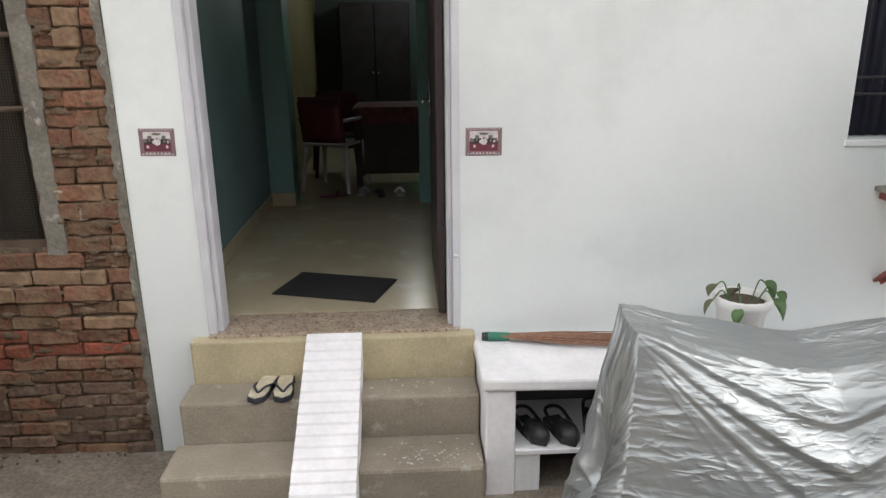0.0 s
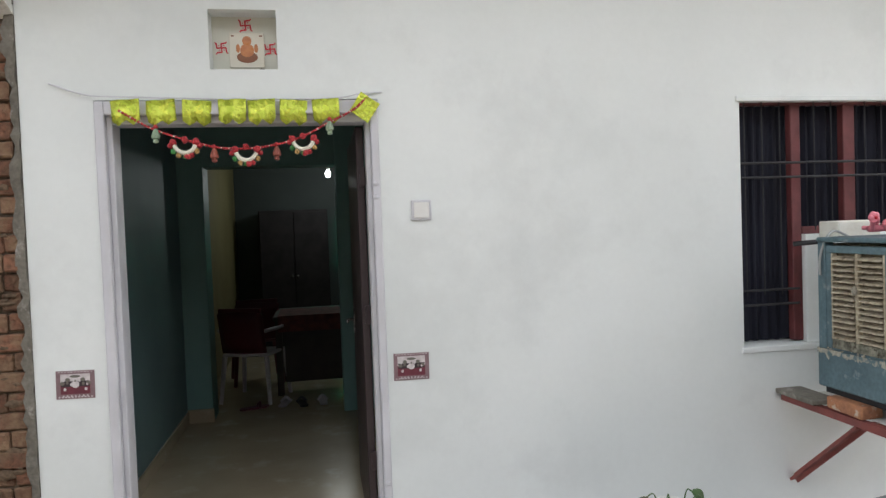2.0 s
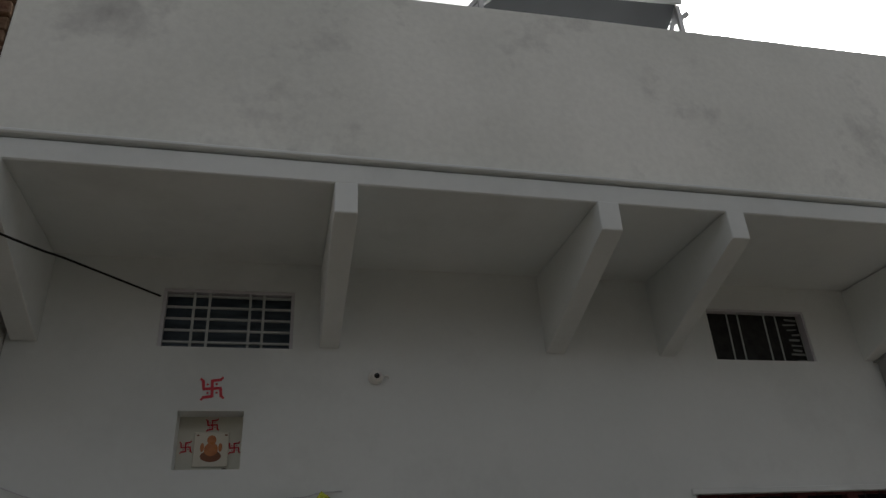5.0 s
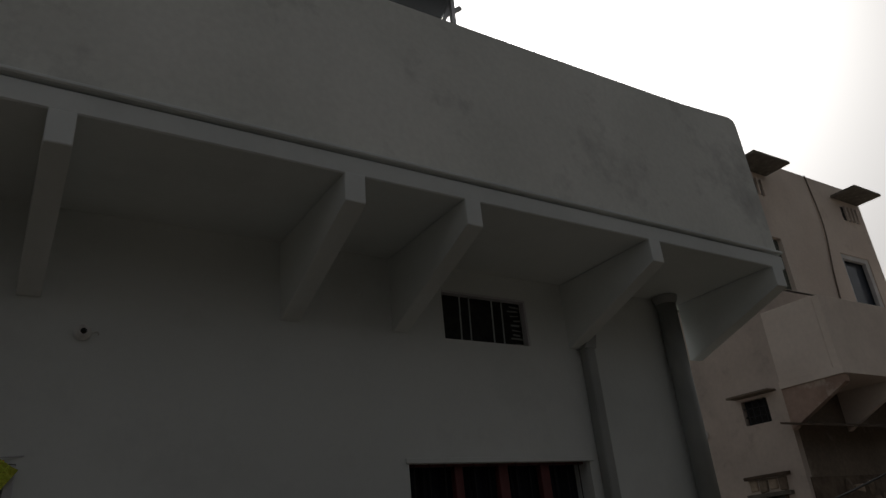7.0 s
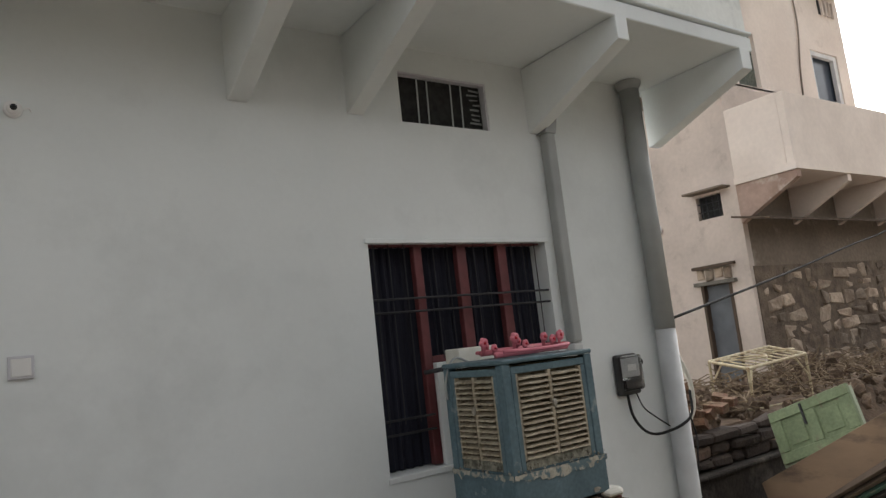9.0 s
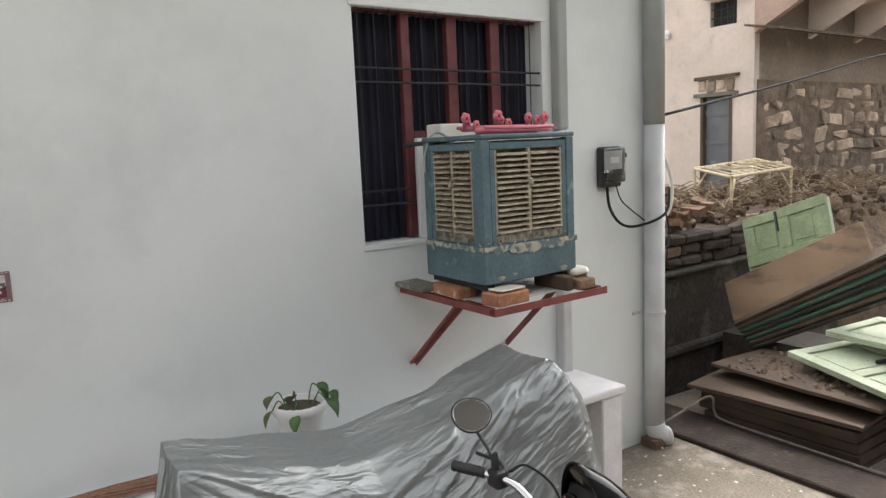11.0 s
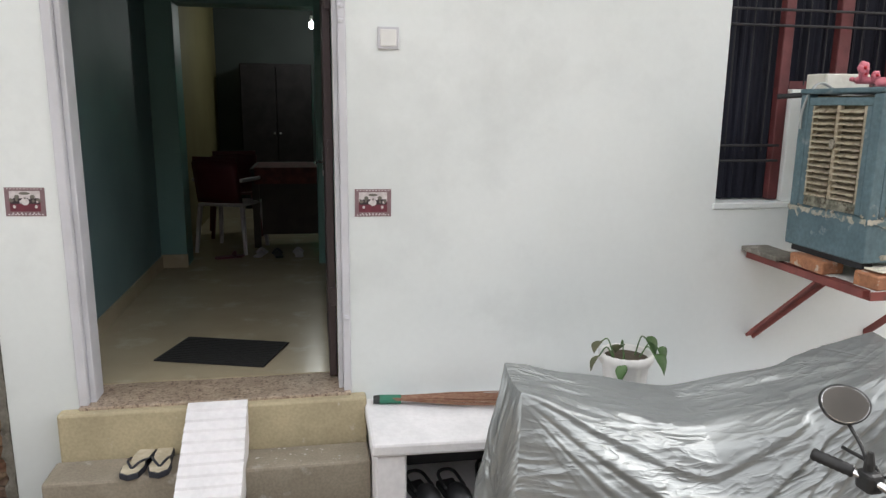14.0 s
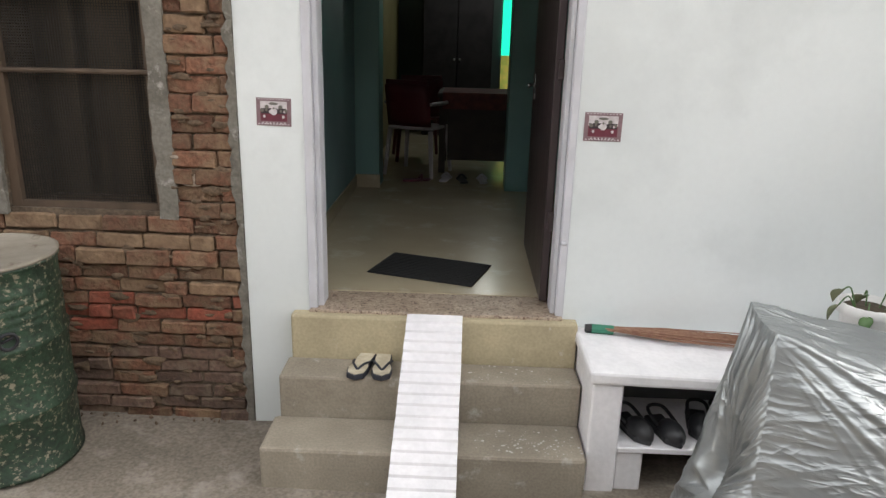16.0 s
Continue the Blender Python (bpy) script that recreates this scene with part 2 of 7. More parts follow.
crumple(tarp, ((2.0, 6.5, 10, 0.45), (5.5, 12.0, -24, 0.36), (12.0, 22.0, 38, 0.20)))
pot_white = M("white_pot", (0.78, 0.77, 0.75), (0.68, 0.67, 0.65), 10, 0.5, 0.1)
soil = M("potting_soil", (0.05, 0.038, 0.025), (0.09, 0.07, 0.045), 40, 1, 0.8)
leaf = M("plant_leaf", (0.055, 0.12, 0.035), (0.09, 0.17, 0.06), 14, 0.45, 0.2)
leaf_dry = M("wilting_leaf", (0.13, 0.13, 0.07), (0.08, 0.10, 0.05), 14, 0.6, 0.2)
broom_stick = M("broom_sticks", (0.24, 0.115, 0.075), (0.34, 0.20, 0.13), 40, 0.8, 0.3)
broom_green = M("green_binding", (0.03, 0.20, 0.12), rough=0.4)
foil = M("yellow_green_foil", (0.66, 0.74, 0.09), (0.46, 0.56, 0.05), 30, 0.27, 1.0, 48, metal=0.45, spot=(0.80, 0.82, 0.10), sscale=35, spos=(0.55, 0.62), bdist=0.01)
thread_red = M("red_thread", (0.42, 0.03, 0.035), (0.30, 0.02, 0.03), 60, 0.8, 0.3)
bead_white = M("white_beads", (0.80, 0.78, 0.66), rough=0.5)
bead_green = M("green_beads", (0.04, 0.22, 0.05), rough=0.5)
plaque_red = M("maroon_print", (0.16, 0.03, 0.05), (0.12, 0.025, 0.04), 30, 0.4, 0)
plaque_white = M("white_print", (0.64, 0.60, 0.60), (0.50, 0.45, 0.46), 40, 0.4, 0)
plaque_pink = M("grey_pink_print", (0.24, 0.155, 0.17), (0.20, 0.13, 0.14), 60, 0.4, 0)
plaque_black = M("near_black_print", (0.035, 0.025, 0.03), rough=0.4, bump=0)
plaque_grey = M("grey_print", (0.16, 0.15, 0.13), rough=0.4, bump=0)
mark_red = M("red_brush_paint", (0.62, 0.05, 0.07), (0.52, 0.04, 0.06), 30, 0.6, 0.1)
niche_paint = M("cream_niche_paint", (0.66, 0.66, 0.58), (0.60, 0.60, 0.52), 3, 0.7, 0.1)
tile_cream = M("glazed_cream_tile", (0.78, 0.74, 0.63), rough=0.2, bump=0)
print_orange = M("orange_print", (0.55, 0.22, 0.08), (0.45, 0.16, 0.06), 40, 0.3, 0)
print_brown = M("brown_print", (0.25, 0.10, 0.05), rough=0.3, bump=0)
plastic_white = M("white_plastic", (0.84, 0.84, 0.82), rough=0.35, bump=0)
plaster_pink = M("stained_pink_plaster", (0.70, 0.60, 0.53), (0.55, 0.475, 0.42), 0.8, 0.9, 0.25, 12, spot=(0.42, 0.35, 0.30), sscale=1.6, spos=(0.56, 0.74), fine=0.05, bdist=0.008)
plaster_red = M("reddish_stained_plaster", (0.46, 0.33, 0.27), (0.36, 0.25, 0.20), 1.4, 0.9, 0.3, 12, spot=(0.62, 0.53, 0.46), sscale=2.2, spos=(0.52, 0.66), fine=0.1)
plaster_brown = M("brown_cement_plaster", (0.25, 0.20, 0.155), (0.19, 0.15, 0.115), 0.9, 0.95, 0.5, 12, spot=(0.31, 0.27, 0.22), sscale=1.2, fine=0.15, bdist=0.02)
balcony_pink = M("pale_pink_wash", (0.86, 0.76, 0.68), (0.76, 0.665, 0.59), 0.9, 0.9, 0.2, 12, spot=(0.58, 0.49, 0.42), sscale=1.3, spos=(0.62, 0.78), fine=0.04, bdist=0.008)
rubble = M("rubble_stone", (0.44, 0.355, 0.275), (0.25, 0.188, 0.14), 3, 0.95, 0.9, 16, tint=0.5, fine=0.2, bdist=0.02)
old_mortar = M("dark_mud_joint", (0.20, 0.152, 0.112), (0.11, 0.083, 0.062), 5, 1, 0.9, 20, bdist=0.03)
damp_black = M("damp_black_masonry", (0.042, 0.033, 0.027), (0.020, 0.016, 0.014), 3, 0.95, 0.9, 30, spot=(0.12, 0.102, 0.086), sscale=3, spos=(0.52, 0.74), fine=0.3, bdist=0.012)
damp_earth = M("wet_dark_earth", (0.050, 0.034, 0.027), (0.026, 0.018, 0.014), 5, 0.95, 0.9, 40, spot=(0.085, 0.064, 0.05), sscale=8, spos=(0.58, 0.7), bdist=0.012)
dusty_pipe = M("dusty_grey_pipe", (0.19, 0.165, 0.15), (0.12, 0.10, 0.09), 9, 0.8, 0.3)
debris = M("earth_debris", (0.205, 0.142, 0.098), (0.11, 0.078, 0.055), 4, 1, 1.0, 25, fine=0.3, bdist=0.02)
debris_pale = M("dusty_chips", (0.20, 0.15, 0.11), (0.11, 0.08, 0.06), 14, 1, 0.6, 40)
twig = M("dry_twig", (0.27, 0.205, 0.135), (0.15, 0.108, 0.072), 20, 0.9, 0.3)
green_old = M("faded_green_door_paint", (0.245, 0.31, 0.175), (0.185, 0.235, 0.13), 5, 0.7, 0.4, 40, spot=(0.20, 0.165, 0.115), sscale=9, spos=(0.58, 0.68), fine=0.2)
green_pale = M("pale_green_board", (0.44, 0.50, 0.37), (0.36, 0.41, 0.29), 4, 0.75, 0.4, 40, spot=(0.24, 0.17, 0.11), sscale=11, spos=(0.62, 0.68), fine=0.1)
green_deep = M("deep_green_board", (0.05, 0.105, 0.075), (0.038, 0.078, 0.056), 5, 0.6, 0.3, 40, spot=(0.12, 0.10, 0.07), sscale=8)
dirty_ply = M("dirty_plywood", (0.10, 0.066, 0.045), (0.065, 0.043, 0.030), 5, 0.9, 0.5, 50, spot=(0.05, 0.034, 0.025), sscale=6, spos=(0.56, 0.68), stretch=(1, 0.3, 1))
# plank brown darkened to hold the shaded gaps below the boards
shade_dark_plank = M("shade_dark_plank", (0.07, 0.046, 0.032), (0.04, 0.028, 0.02), 6, 0.95, 0.6, 40, stretch=(1, 0.3, 1))
ply = M("bare_plywood", (0.27, 0.18, 0.115), (0.19, 0.125, 0.08), 5, 0.85, 0.4, 50, spot=(0.09, 0.06, 0.042), sscale=4, spos=(0.54, 0.68), stretch=(1, 0.3, 1))
cream_steel = M("cream_steel", (0.55, 0.49, 0.33), (0.36, 0.27, 0.16), 12, 0.6, 0.2)
blue_grey = M("blue_grey_door", (0.16, 0.175, 0.19), (0.12, 0.13, 0.145), 3, 0.7, 0.3)
panel_dark = M("solar_backsheet", (0.10, 0.105, 0.115), (0.08, 0.083, 0.09), 2, 0.5, 0.1)
aluminium = M("aluminium", (0.60, 0.60, 0.60), rough=0.4, metal=0.9, bump=0.05)
cable_black = M("black_cable", (0.012, 0.012, 0.012), rough=0.85, bump=0)
hose_white = M("cream_hose", (0.66, 0.63, 0.55), rough=0.5, bump=0.1)
net_green = M("green_window_net", (0.06, 0.075, 0.06), (0.16, 0.17, 0.14), 26, 0.9, 0.5, 60)
white_frame = M("white_window_frame", (0.72, 0.72, 0.72), rough=0.5)
chair_white = M("white_moulded_plastic", (0.56, 0.52, 0.55), (0.47, 0.43, 0.46), 6, 0.4, 0)
chair_red = M("red_moulded_plastic", (0.115, 0.016, 0.024), (0.095, 0.012, 0.020), 6, 0.4, 0)
cupboard_dark = M("near_black_laminate", (0.020, 0.016, 0.017), (0.014, 0.011, 0.012), 8, 0.85, 0.1)
table_wood = M("dark_table", (0.055, 0.040, 0.034), (0.042, 0.031, 0.027), 8, 0.65, 0.1)
sole_dark = M("dark_sole", (0.025, 0.028, 0.04), rough=0.6)
insole = M("worn_tan_insole", (0.58, 0.52, 0.40), (0.46, 0.40, 0.29), 30, 0.8, 0.3)
clay = M("black_clog", (0.018, 0.019, 0.022), (0.03, 0.03, 0.032), 10, 0.45, 0.1)


def glass(name, colour=(1, 1, 1), rough=0.0):
    m = bpy.data.materials.new(name)
    m.use_nodes = True
    b = m.node_tree.nodes["Principled BSDF"]
    b.inputs["Base Color"].default_value = (*colour, 1)
    b.inputs["Transmission Weight"].default_value = 1
    b.inputs["Roughness"].default_value = rough
    b.inputs["IOR"].default_value = 1.45
    return m


def lit(name, colour, strength):
    m = bpy.data.materials.new(name)
    m.use_nodes = True
    b = m.node_tree.nodes["Principled BSDF"]
    b.inputs["Base Color"].default_value = (*colour, 1)
    b.inputs["Emission Color"].default_value = (*colour, 1)
    b.inputs["Emission Strength"].default_value = strength
    return m


clear_plastic = glass("clear_meter_cover", (0.96, 0.97, 0.96), 0.07)
lens_glass = glass("headlamp_lens", (0.95, 0.95, 0.95), 0.05)
# grey base darkens what the mirror reflects
mirror_glass = M("dimmed_mirror", (0.55, 0.55, 0.55), rough=0.02, metal=1, bump=0, rvar=0.0)
tuft_yellow = M("ochre_wool", (0.42, 0.27, 0.10), (0.32, 0.19, 0.07), 30, 0.9, 0.6, 200)
pendant_brown = M("brick_red_pendant", (0.30, 0.075, 0.045), (0.20, 0.05, 0.035), 30, 0.6, 0.4, 150)
pale_jade = M("pale_jade_bead", (0.30, 0.38, 0.27), (0.20, 0.28, 0.19), 40, 0.5, 0.3, 150)
bulb_lit = lit("lit_bulb", (0.95, 1.0, 1.0), 14)
# curtain emits its own light in place of daylight behind the cloth
glow_cloth = lit("self_lit_green_curtain", (0.005, 0.36, 0.22), 0.45)
daylit_garden = M("garden_green", (0.25, 0.34, 0.06), (0.50, 0.40, 0.08), 9, 0.8, 0.2)


# ---------- building helpers ----------
ORIGIN = {}


def thing(name, at, label, category, group="", kind=""):
    """A top-level Empty. at: a base point (its parts are then given in world metres) or a pose (parts in its own frame)."""
    ob = new(name)
    ob.empty_display_size = 0.1
    if isinstance(at, Matrix):
        ob.matrix_world = at
        ORIGIN[ob.name] = Vector((0, 0, 0))
    else:
        ob.location = at
        ORIGIN[ob.name] = Vector(at)
    return tagged(ob, label, category, group, kind)


def finish(name, bm, mat, smooth=False):
    me = bpy.data.meshes.new(name)
    bmesh.ops.recalc_face_normals(bm, faces=bm.faces)
    bm.to_mesh(me)
    bm.free()
    me.materials.append(mat)
    if smooth:
        me.shade_smooth()
    return me


def part(name, bm, mat, parent, label="", smooth=False):
    o = ORIGIN[parent.name]
    bmesh.ops.translate(bm, verts=bm.verts, vec=-o)
    ob = new(name, finish(name, bm, mat, smooth))
    ob.parent = parent
    ORIGIN[ob.name] = o
    if label:
        ob["label"] = label
    return ob


def solo(name, bm, mat, label, category, kind="", smooth=False, group=""):
    """A thing that is one mesh."""
    ob = new(name, finish(name, bm, mat, smooth))
    ORIGIN[ob.name] = Vector((0, 0, 0))
    return tagged(ob, label, category, group, kind)


def B(*boxes, bevel=0.0, seg=1, bm=None):
    """Boxes (x0, x1, y0, y1, z0, z1), bevelled, in one bmesh."""
    bm = bm or bmesh.new()
    for x0, x1, y0, y1, z0, z1 in boxes:
        m = Matrix.Translation(((x0 + x1) / 2, (y0 + y1) / 2, (z0 + z1) / 2)) @ Matrix.Diagonal((abs(x1 - x0), abs(y1 - y0), abs(z1 - z0), 1))
        g = bmesh.ops.create_cube(bm, size=1, matrix=m)
        if bevel:
            edges = list({e for v in g["verts"] for e in v.link_edges})
            bmesh.ops.bevel(bm, geom=edges, offset=bevel, segments=seg, affect="EDGES", profile=0.5)
    return bm


def prism(profile, axis, a, b, bevel=0.0, bm=None):
    """A closed profile of 2D points pushed from a to b along axis; the 2D points are the other two axes in order."""
    bm = bm or bmesh.new()

    def place(p, q):
        return {"x": (q, p[0], p[1]), "y": (p[0], q, p[1]), "z": (p[0], p[1], q)}[axis]

    lo = [bm.verts.new(place(p, a)) for p in profile]
    hi = [bm.verts.new(place(p, b)) for p in profile]
    n = len(profile)
    bm.faces.new(lo), bm.faces.new(hi[::-1])
    for i in range(n):
        bm.faces.new((lo[i], lo[(i + 1) % n], hi[(i + 1) % n], hi[i]))
    if bevel:
        edges = list({e for v in lo + hi for e in v.link_edges})
        bmesh.ops.bevel(bm, geom=edges, offset=bevel, segments=2, affect="EDGES", profile=0.5)
    return bm


def tube(points, r, sides=8, bm=None, closed=False):
    """A round bar through points; r is one radius or one per point."""
    bm = bm or bmesh.new()
    pts = [Vector(p) for p in points]
    rs = r if isinstance(r, (list, tuple)) else [r] * len(pts)
    rings, n = [], len(pts)
    up = None
    for i, p in enumerate(pts):
        d = (pts[min(i + 1, n - 1)] - pts[max(i - 1, 0)]) if not closed else (pts[(i + 1) % n] - pts[i - 1])
        d.normalize()
        if up is None:
            up = d.orthogonal().normalized()
        up = (up - d * up.dot(d)).normalized()
        side = d.cross(up)
        rings.append([bm.verts.new(p + (up * math.cos(2 * math.pi * k / sides) + side * math.sin(2 * math.pi * k / sides)) * rs[i]) for k in range(sides)])
    pairs = list(zip(rings, rings[1:])) + ([(rings[-1], rings[0])] if closed else [])
    for a, b in pairs:
        for k in range(sides):
            bm.faces.new((a[k], a[(k + 1) % sides], b[(k + 1) % sides], b[k]))
    if not closed:
        bm.faces.new(rings[0][::-1]), bm.faces.new(rings[-1])
    return bm


def spline(points, n=8):
    """Catmull-Rom through points."""
    p = [Vector(q) for q in points]
    p = [p[0] * 2 - p[1]] + p + [p[-1] * 2 - p[-2]]
    out = []
    for i in range(1, len(p) - 2):
        for k in range(n):
            t = k / n
            out.append(0.5 * (2 * p[i] + (p[i + 1] - p[i - 1]) * t + (2 * p[i - 1] - 5 * p[i] + 4 * p[i + 1] - p[i + 2]) * t * t
                              + (3 * p[i] - p[i - 1] - 3 * p[i + 1] + p[i + 2]) * t ** 3))
    out.append(p[-2])
    return out


def lathe(profile, centre, sides=32, bm=None, ripple=0.0, waves=0):
    """Turned round the vertical at centre: profile of (radius, height)."""
    bm = bm or bmesh.new()
    c = Vector(centre)
    rings = []
    for r, z in profile:
        rings.append([bm.verts.new(c + Vector((math.cos(a) * r * (1 + ripple * math.cos(waves * a)), math.sin(a) * r * (1 + ripple * math.cos(waves * a)), z)))
                      for a in (2 * math.pi * k / sides for k in range(sides))])
    for a, b in zip(rings, rings[1:]):
        for k in range(sides):
            bm.faces.new((a[k], a[(k + 1) % sides], b[(k + 1) % sides], b[k]))
    bm.faces.new(rings[0][::-1]), bm.faces.new(rings[-1])
    return bm


def ball(centre, radii, bm=None, u=14, v=9):
    bm = bm or bmesh.new()
    m = Matrix.Translation(centre) @ Matrix.Diagonal((*(radii if isinstance(radii, (tuple, list)) else (radii,) * 3), 1))
    bmesh.ops.create_uvsphere(bm, u_segments=u, v_segments=v, radius=1, matrix=m)
    return bm


def bar(a, b, w, h, bm=None, up=(0, 0, 1)):
    """A square bar from a to b, w wide and h high."""
    bm = bm or bmesh.new()
    a, b = Vector(a), Vector(b)
    d = (b - a).normalized()
    s = d.cross(Vector(up))
    s = s.normalized() if s.length > 1e-4 else d.orthogonal().normalized()
    u = s.cross(d)
    vs = [[bm.verts.new(p + s * i * w / 2 + u * j * h / 2) for i, j in ((-1, -1), (1, -1), (1, 1), (-1, 1))] for p in (a, b)]
    bm.faces.new(vs[0][::-1]), bm.faces.new(vs[1])
    for k in range(4):
        bm.faces.new((vs[0][k], vs[0][(k + 1) % 4], vs[1][(k + 1) % 4], vs[1][k]))
    return bm


def holed(axis, face, thick, a0, a1, z0, z1, holes):
    """A wall with square openings through it. axis 'y': it stands at y = face and runs in x; 'x': at x = face and runs in y. holes: (a0, a1, z0, z1)."""
    bm = bmesh.new()
    A = sorted({a0, a1, *[v for h in holes for v in h[:2]]})
    Z = sorted({z0, z1, *[v for h in holes for v in h[2:]]})
    solid = {(i, j): not any(h[0] < (A[i] + A[i + 1]) / 2 < h[1] and h[2] < (Z[j] + Z[j + 1]) / 2 < h[3] for h in holes)
             for i in range(len(A) - 1) for j in range(len(Z) - 1)}
    made = {}

    def v(i, j, k):
        if (i, j, k) not in made:
            d = face + thick * k
            made[i, j, k] = bm.verts.new((A[i], d, Z[j]) if axis == "y" else (d, A[i], Z[j]))
        return made[i, j, k]

    for (i, j), s in solid.items():
        if not s:
            continue
        for k in (0, 1):
            bm.faces.new((v(i, j, k), v(i + 1, j, k), v(i + 1, j + 1, k), v(i, j + 1, k)))
        for (di, dj), (p, q) in {(-1, 0): ((0, 0), (0, 1)), (1, 0): ((1, 0), (1, 1)), (0, -1): ((0, 0), (1, 0)), (0, 1): ((0, 1), (1, 1))}.items():
            if not solid.get((i + di, j + dj), False):
                bm.faces.new((v(i + p[0], j + p[1], 0), v(i + q[0], j + q[1], 0), v(i + q[0], j + q[1], 1), v(i + p[0], j + p[1], 1)))
    return bm


def rough(bm, amount, size=4.0, seed=0.0):
    """Uneven, hand-made faces: moves every vertex a little."""
    for v in bm.verts:
        v.co += noise.noise_vector(v.co * size + Vector((seed, seed, seed))) * amount
    return bm


def chunk(centre, r, rng, bm):
    """A broken lump with flat sides."""
    m = Matrix.Translation(centre) @ Euler((rng.random() * 6, rng.random() * 6, rng.random() * 6)).to_matrix().to_4x4() @ Matrix.Diagonal((r, r * rng.uniform(0.5, 0.9), r * rng.uniform(0.35, 0.7), 1))
    g = bmesh.ops.create_icosphere(bm, subdivisions=1, radius=1, matrix=m)
    for v in g["verts"]:
        v.co += Vector((rng.uniform(-1, 1), rng.uniform(-1, 1), rng.uniform(-1, 1))) * r * 0.18
    return bm


def thicken(bm, t):
    bm.normal_update()
    bmesh.ops.solidify(bm, geom=bm.faces[:], thickness=t)
    return bm


def ground_z(x, y):
    """The lane falls away past the steps."""
    t = min(max((x - 0.6) / 3.8, 0.0), 1.0)
    z = -0.085 - 0.245 * t * t * (3 - 2 * t)
    if x > 4.4:
        z -= 0.03 * min(x - 4.4, 4)
    return z - 0.012 * min(max(3.0 - y, 0), 6)

# ---------- ground ----------
bm = bmesh.new()
gx = [-400, -60, -15] + [-6 + 0.25 * i for i in range(61)] + [12, 15, 25, 60, 400]
gy = [-400, -60, -12] + [-5 + 0.25 * i for i in range(37)] + [6, 9, 14, 40, 400]
gv = [[bm.verts.new((x, y, ground_z(x, y) + (0.012 * noise.noise(Vector((x * 1.7, y * 1.7, 0))) if abs(x) < 12 and abs(y) < 8 else -0.02))) for y in gy] for x in gx]
for i in range(len(gx) - 1):
    for j in range(len(gy) - 1):
        bm.faces.new((gv[i][j], gv[i + 1][j], gv[i + 1][j + 1], gv[i][j + 1]))
solo("ground", bm, lane, "worn dusty concrete lane with pale patches", "ground", "structure", True)

rng = random.Random(5)
bm = bmesh.new()
for _ in range(90):
    x, y = rng.uniform(3.55, 4.6), rng.uniform(1.6, 3.2)
    r = rng.uniform(0.004, 0.016)
    bmesh.ops.create_circle(bm, cap_ends=True, segments=6, radius=r, matrix=pose(x, y, ground_z(x, y) + 0.016, rng.uniform(-6, 6), rng.uniform(-6, 6), rng.uniform(0, 90)) @ Matrix.Diagonal((1, rng.uniform(0.4, 1), 1, 1)))
solo("lime_splash", bm, lime, "pale lime and paint splashes scattered on the lane", "paint splash", "stuff")

# ---------- front wall of the house ----------
F = 3.30
NICHE = (-0.526, -0.236, 2.797, 3.058)
VENT1 = (-0.655, -0.029, 3.364, 3.664)
VENT2 = (2.308, 2.962, 3.360, 3.670)
WINDOW = (2.002, 3.302, 1.406, 2.646)
front = solo("wall_front", holed("y", F, 0.23, -1.30, 4.42, -0.6, 3.84, [(-1.008, 0.198, 0.50, 2.665), NICHE, VENT1, VENT2, WINDOW]),
             white_paint, "white distempered house front, slightly patchy", "wall", "structure")
niche = solo("niche_back", B((NICHE[0] - 0.02, NICHE[1] + 0.02, F + 0.115, F + 0.225, NICHE[2] - 0.02, NICHE[3] + 0.02)), niche_paint, "cream painted back of a small wall niche", "niche", "structure")
solo("wall_house_side", B((4.25, 4.42, F + 0.232, 10.5, -0.6, 3.84)), white_paint, "plain white side wall of the house", "wall", "structure")
solo("wall_house_left", B((-1.53, -1.302, F + 0.34, 10.5, -0.3, 3.84)), white_paint, "plain party wall", "wall", "structure")
solo("roof_slab", B((-1.302, 4.48, F + 0.24, 10.5, 3.845, 3.96)), white_paint, "flat concrete roof slab", "roof", "structure")

# overhanging slab, its edge band, parapet and brackets
SY = 2.50
solo("overhang_slab", B((-1.29, 4.66, SY + 0.004, F + 0.236, 3.822, 3.945), bevel=0.006), white_paint, "white overhanging concrete slab above the front", "slab", "structure")
solo("slab_edge_band", rough(B((-1.295, 4.685, SY - 0.028, SY, 3.812, 3.912), (-1.295, 4.685, SY - 0.046, SY, 3.924, 3.946), bevel=0.006), 0.003), white_paint, "raised plaster band along the slab edge", "trim", "structure")


def parapet():
    prof = [(-1.285, 3.947), (4.69, 3.947), (4.655, 5.02), (4.64, 5.065), (4.58, 5.085), (4.0, 5.035), (2.6, 5.005), (1.4, 4.985), (0.2, 4.95), (-1.285, 4.93)]
    bm = prism(prof, "y", SY - 0.006, SY + 0.11, 0.012)
    ob = solo("parapet", bm, parapet_paint, "weathered white rooftop parapet with grey stains", "parapet", "structure")
    bm = B((4.56, 4.640, SY + 0.112, 6.5, 3.947, 5.05), bevel=0.012)
    solo("parapet_return", bm, parapet_paint, "weathered white side parapet", "parapet", "structure")


parapet()


def bracket(x0, x1):
    prof = [(F + 0.02, 3.372), (F - 0.02, 3.372), (SY + 0.02, 3.655), (SY - 0.03, 3.672), (SY - 0.03, 3.818), (F + 0.02, 3.818)]
    bm = rough(prism(prof, "x", x0, x1, 0.006), 0.003, 5, x0)
    return solo("slab_bracket", bm, white_paint, "white tapered concrete bracket under the slab", "bracket", "structure", group="slab brackets")


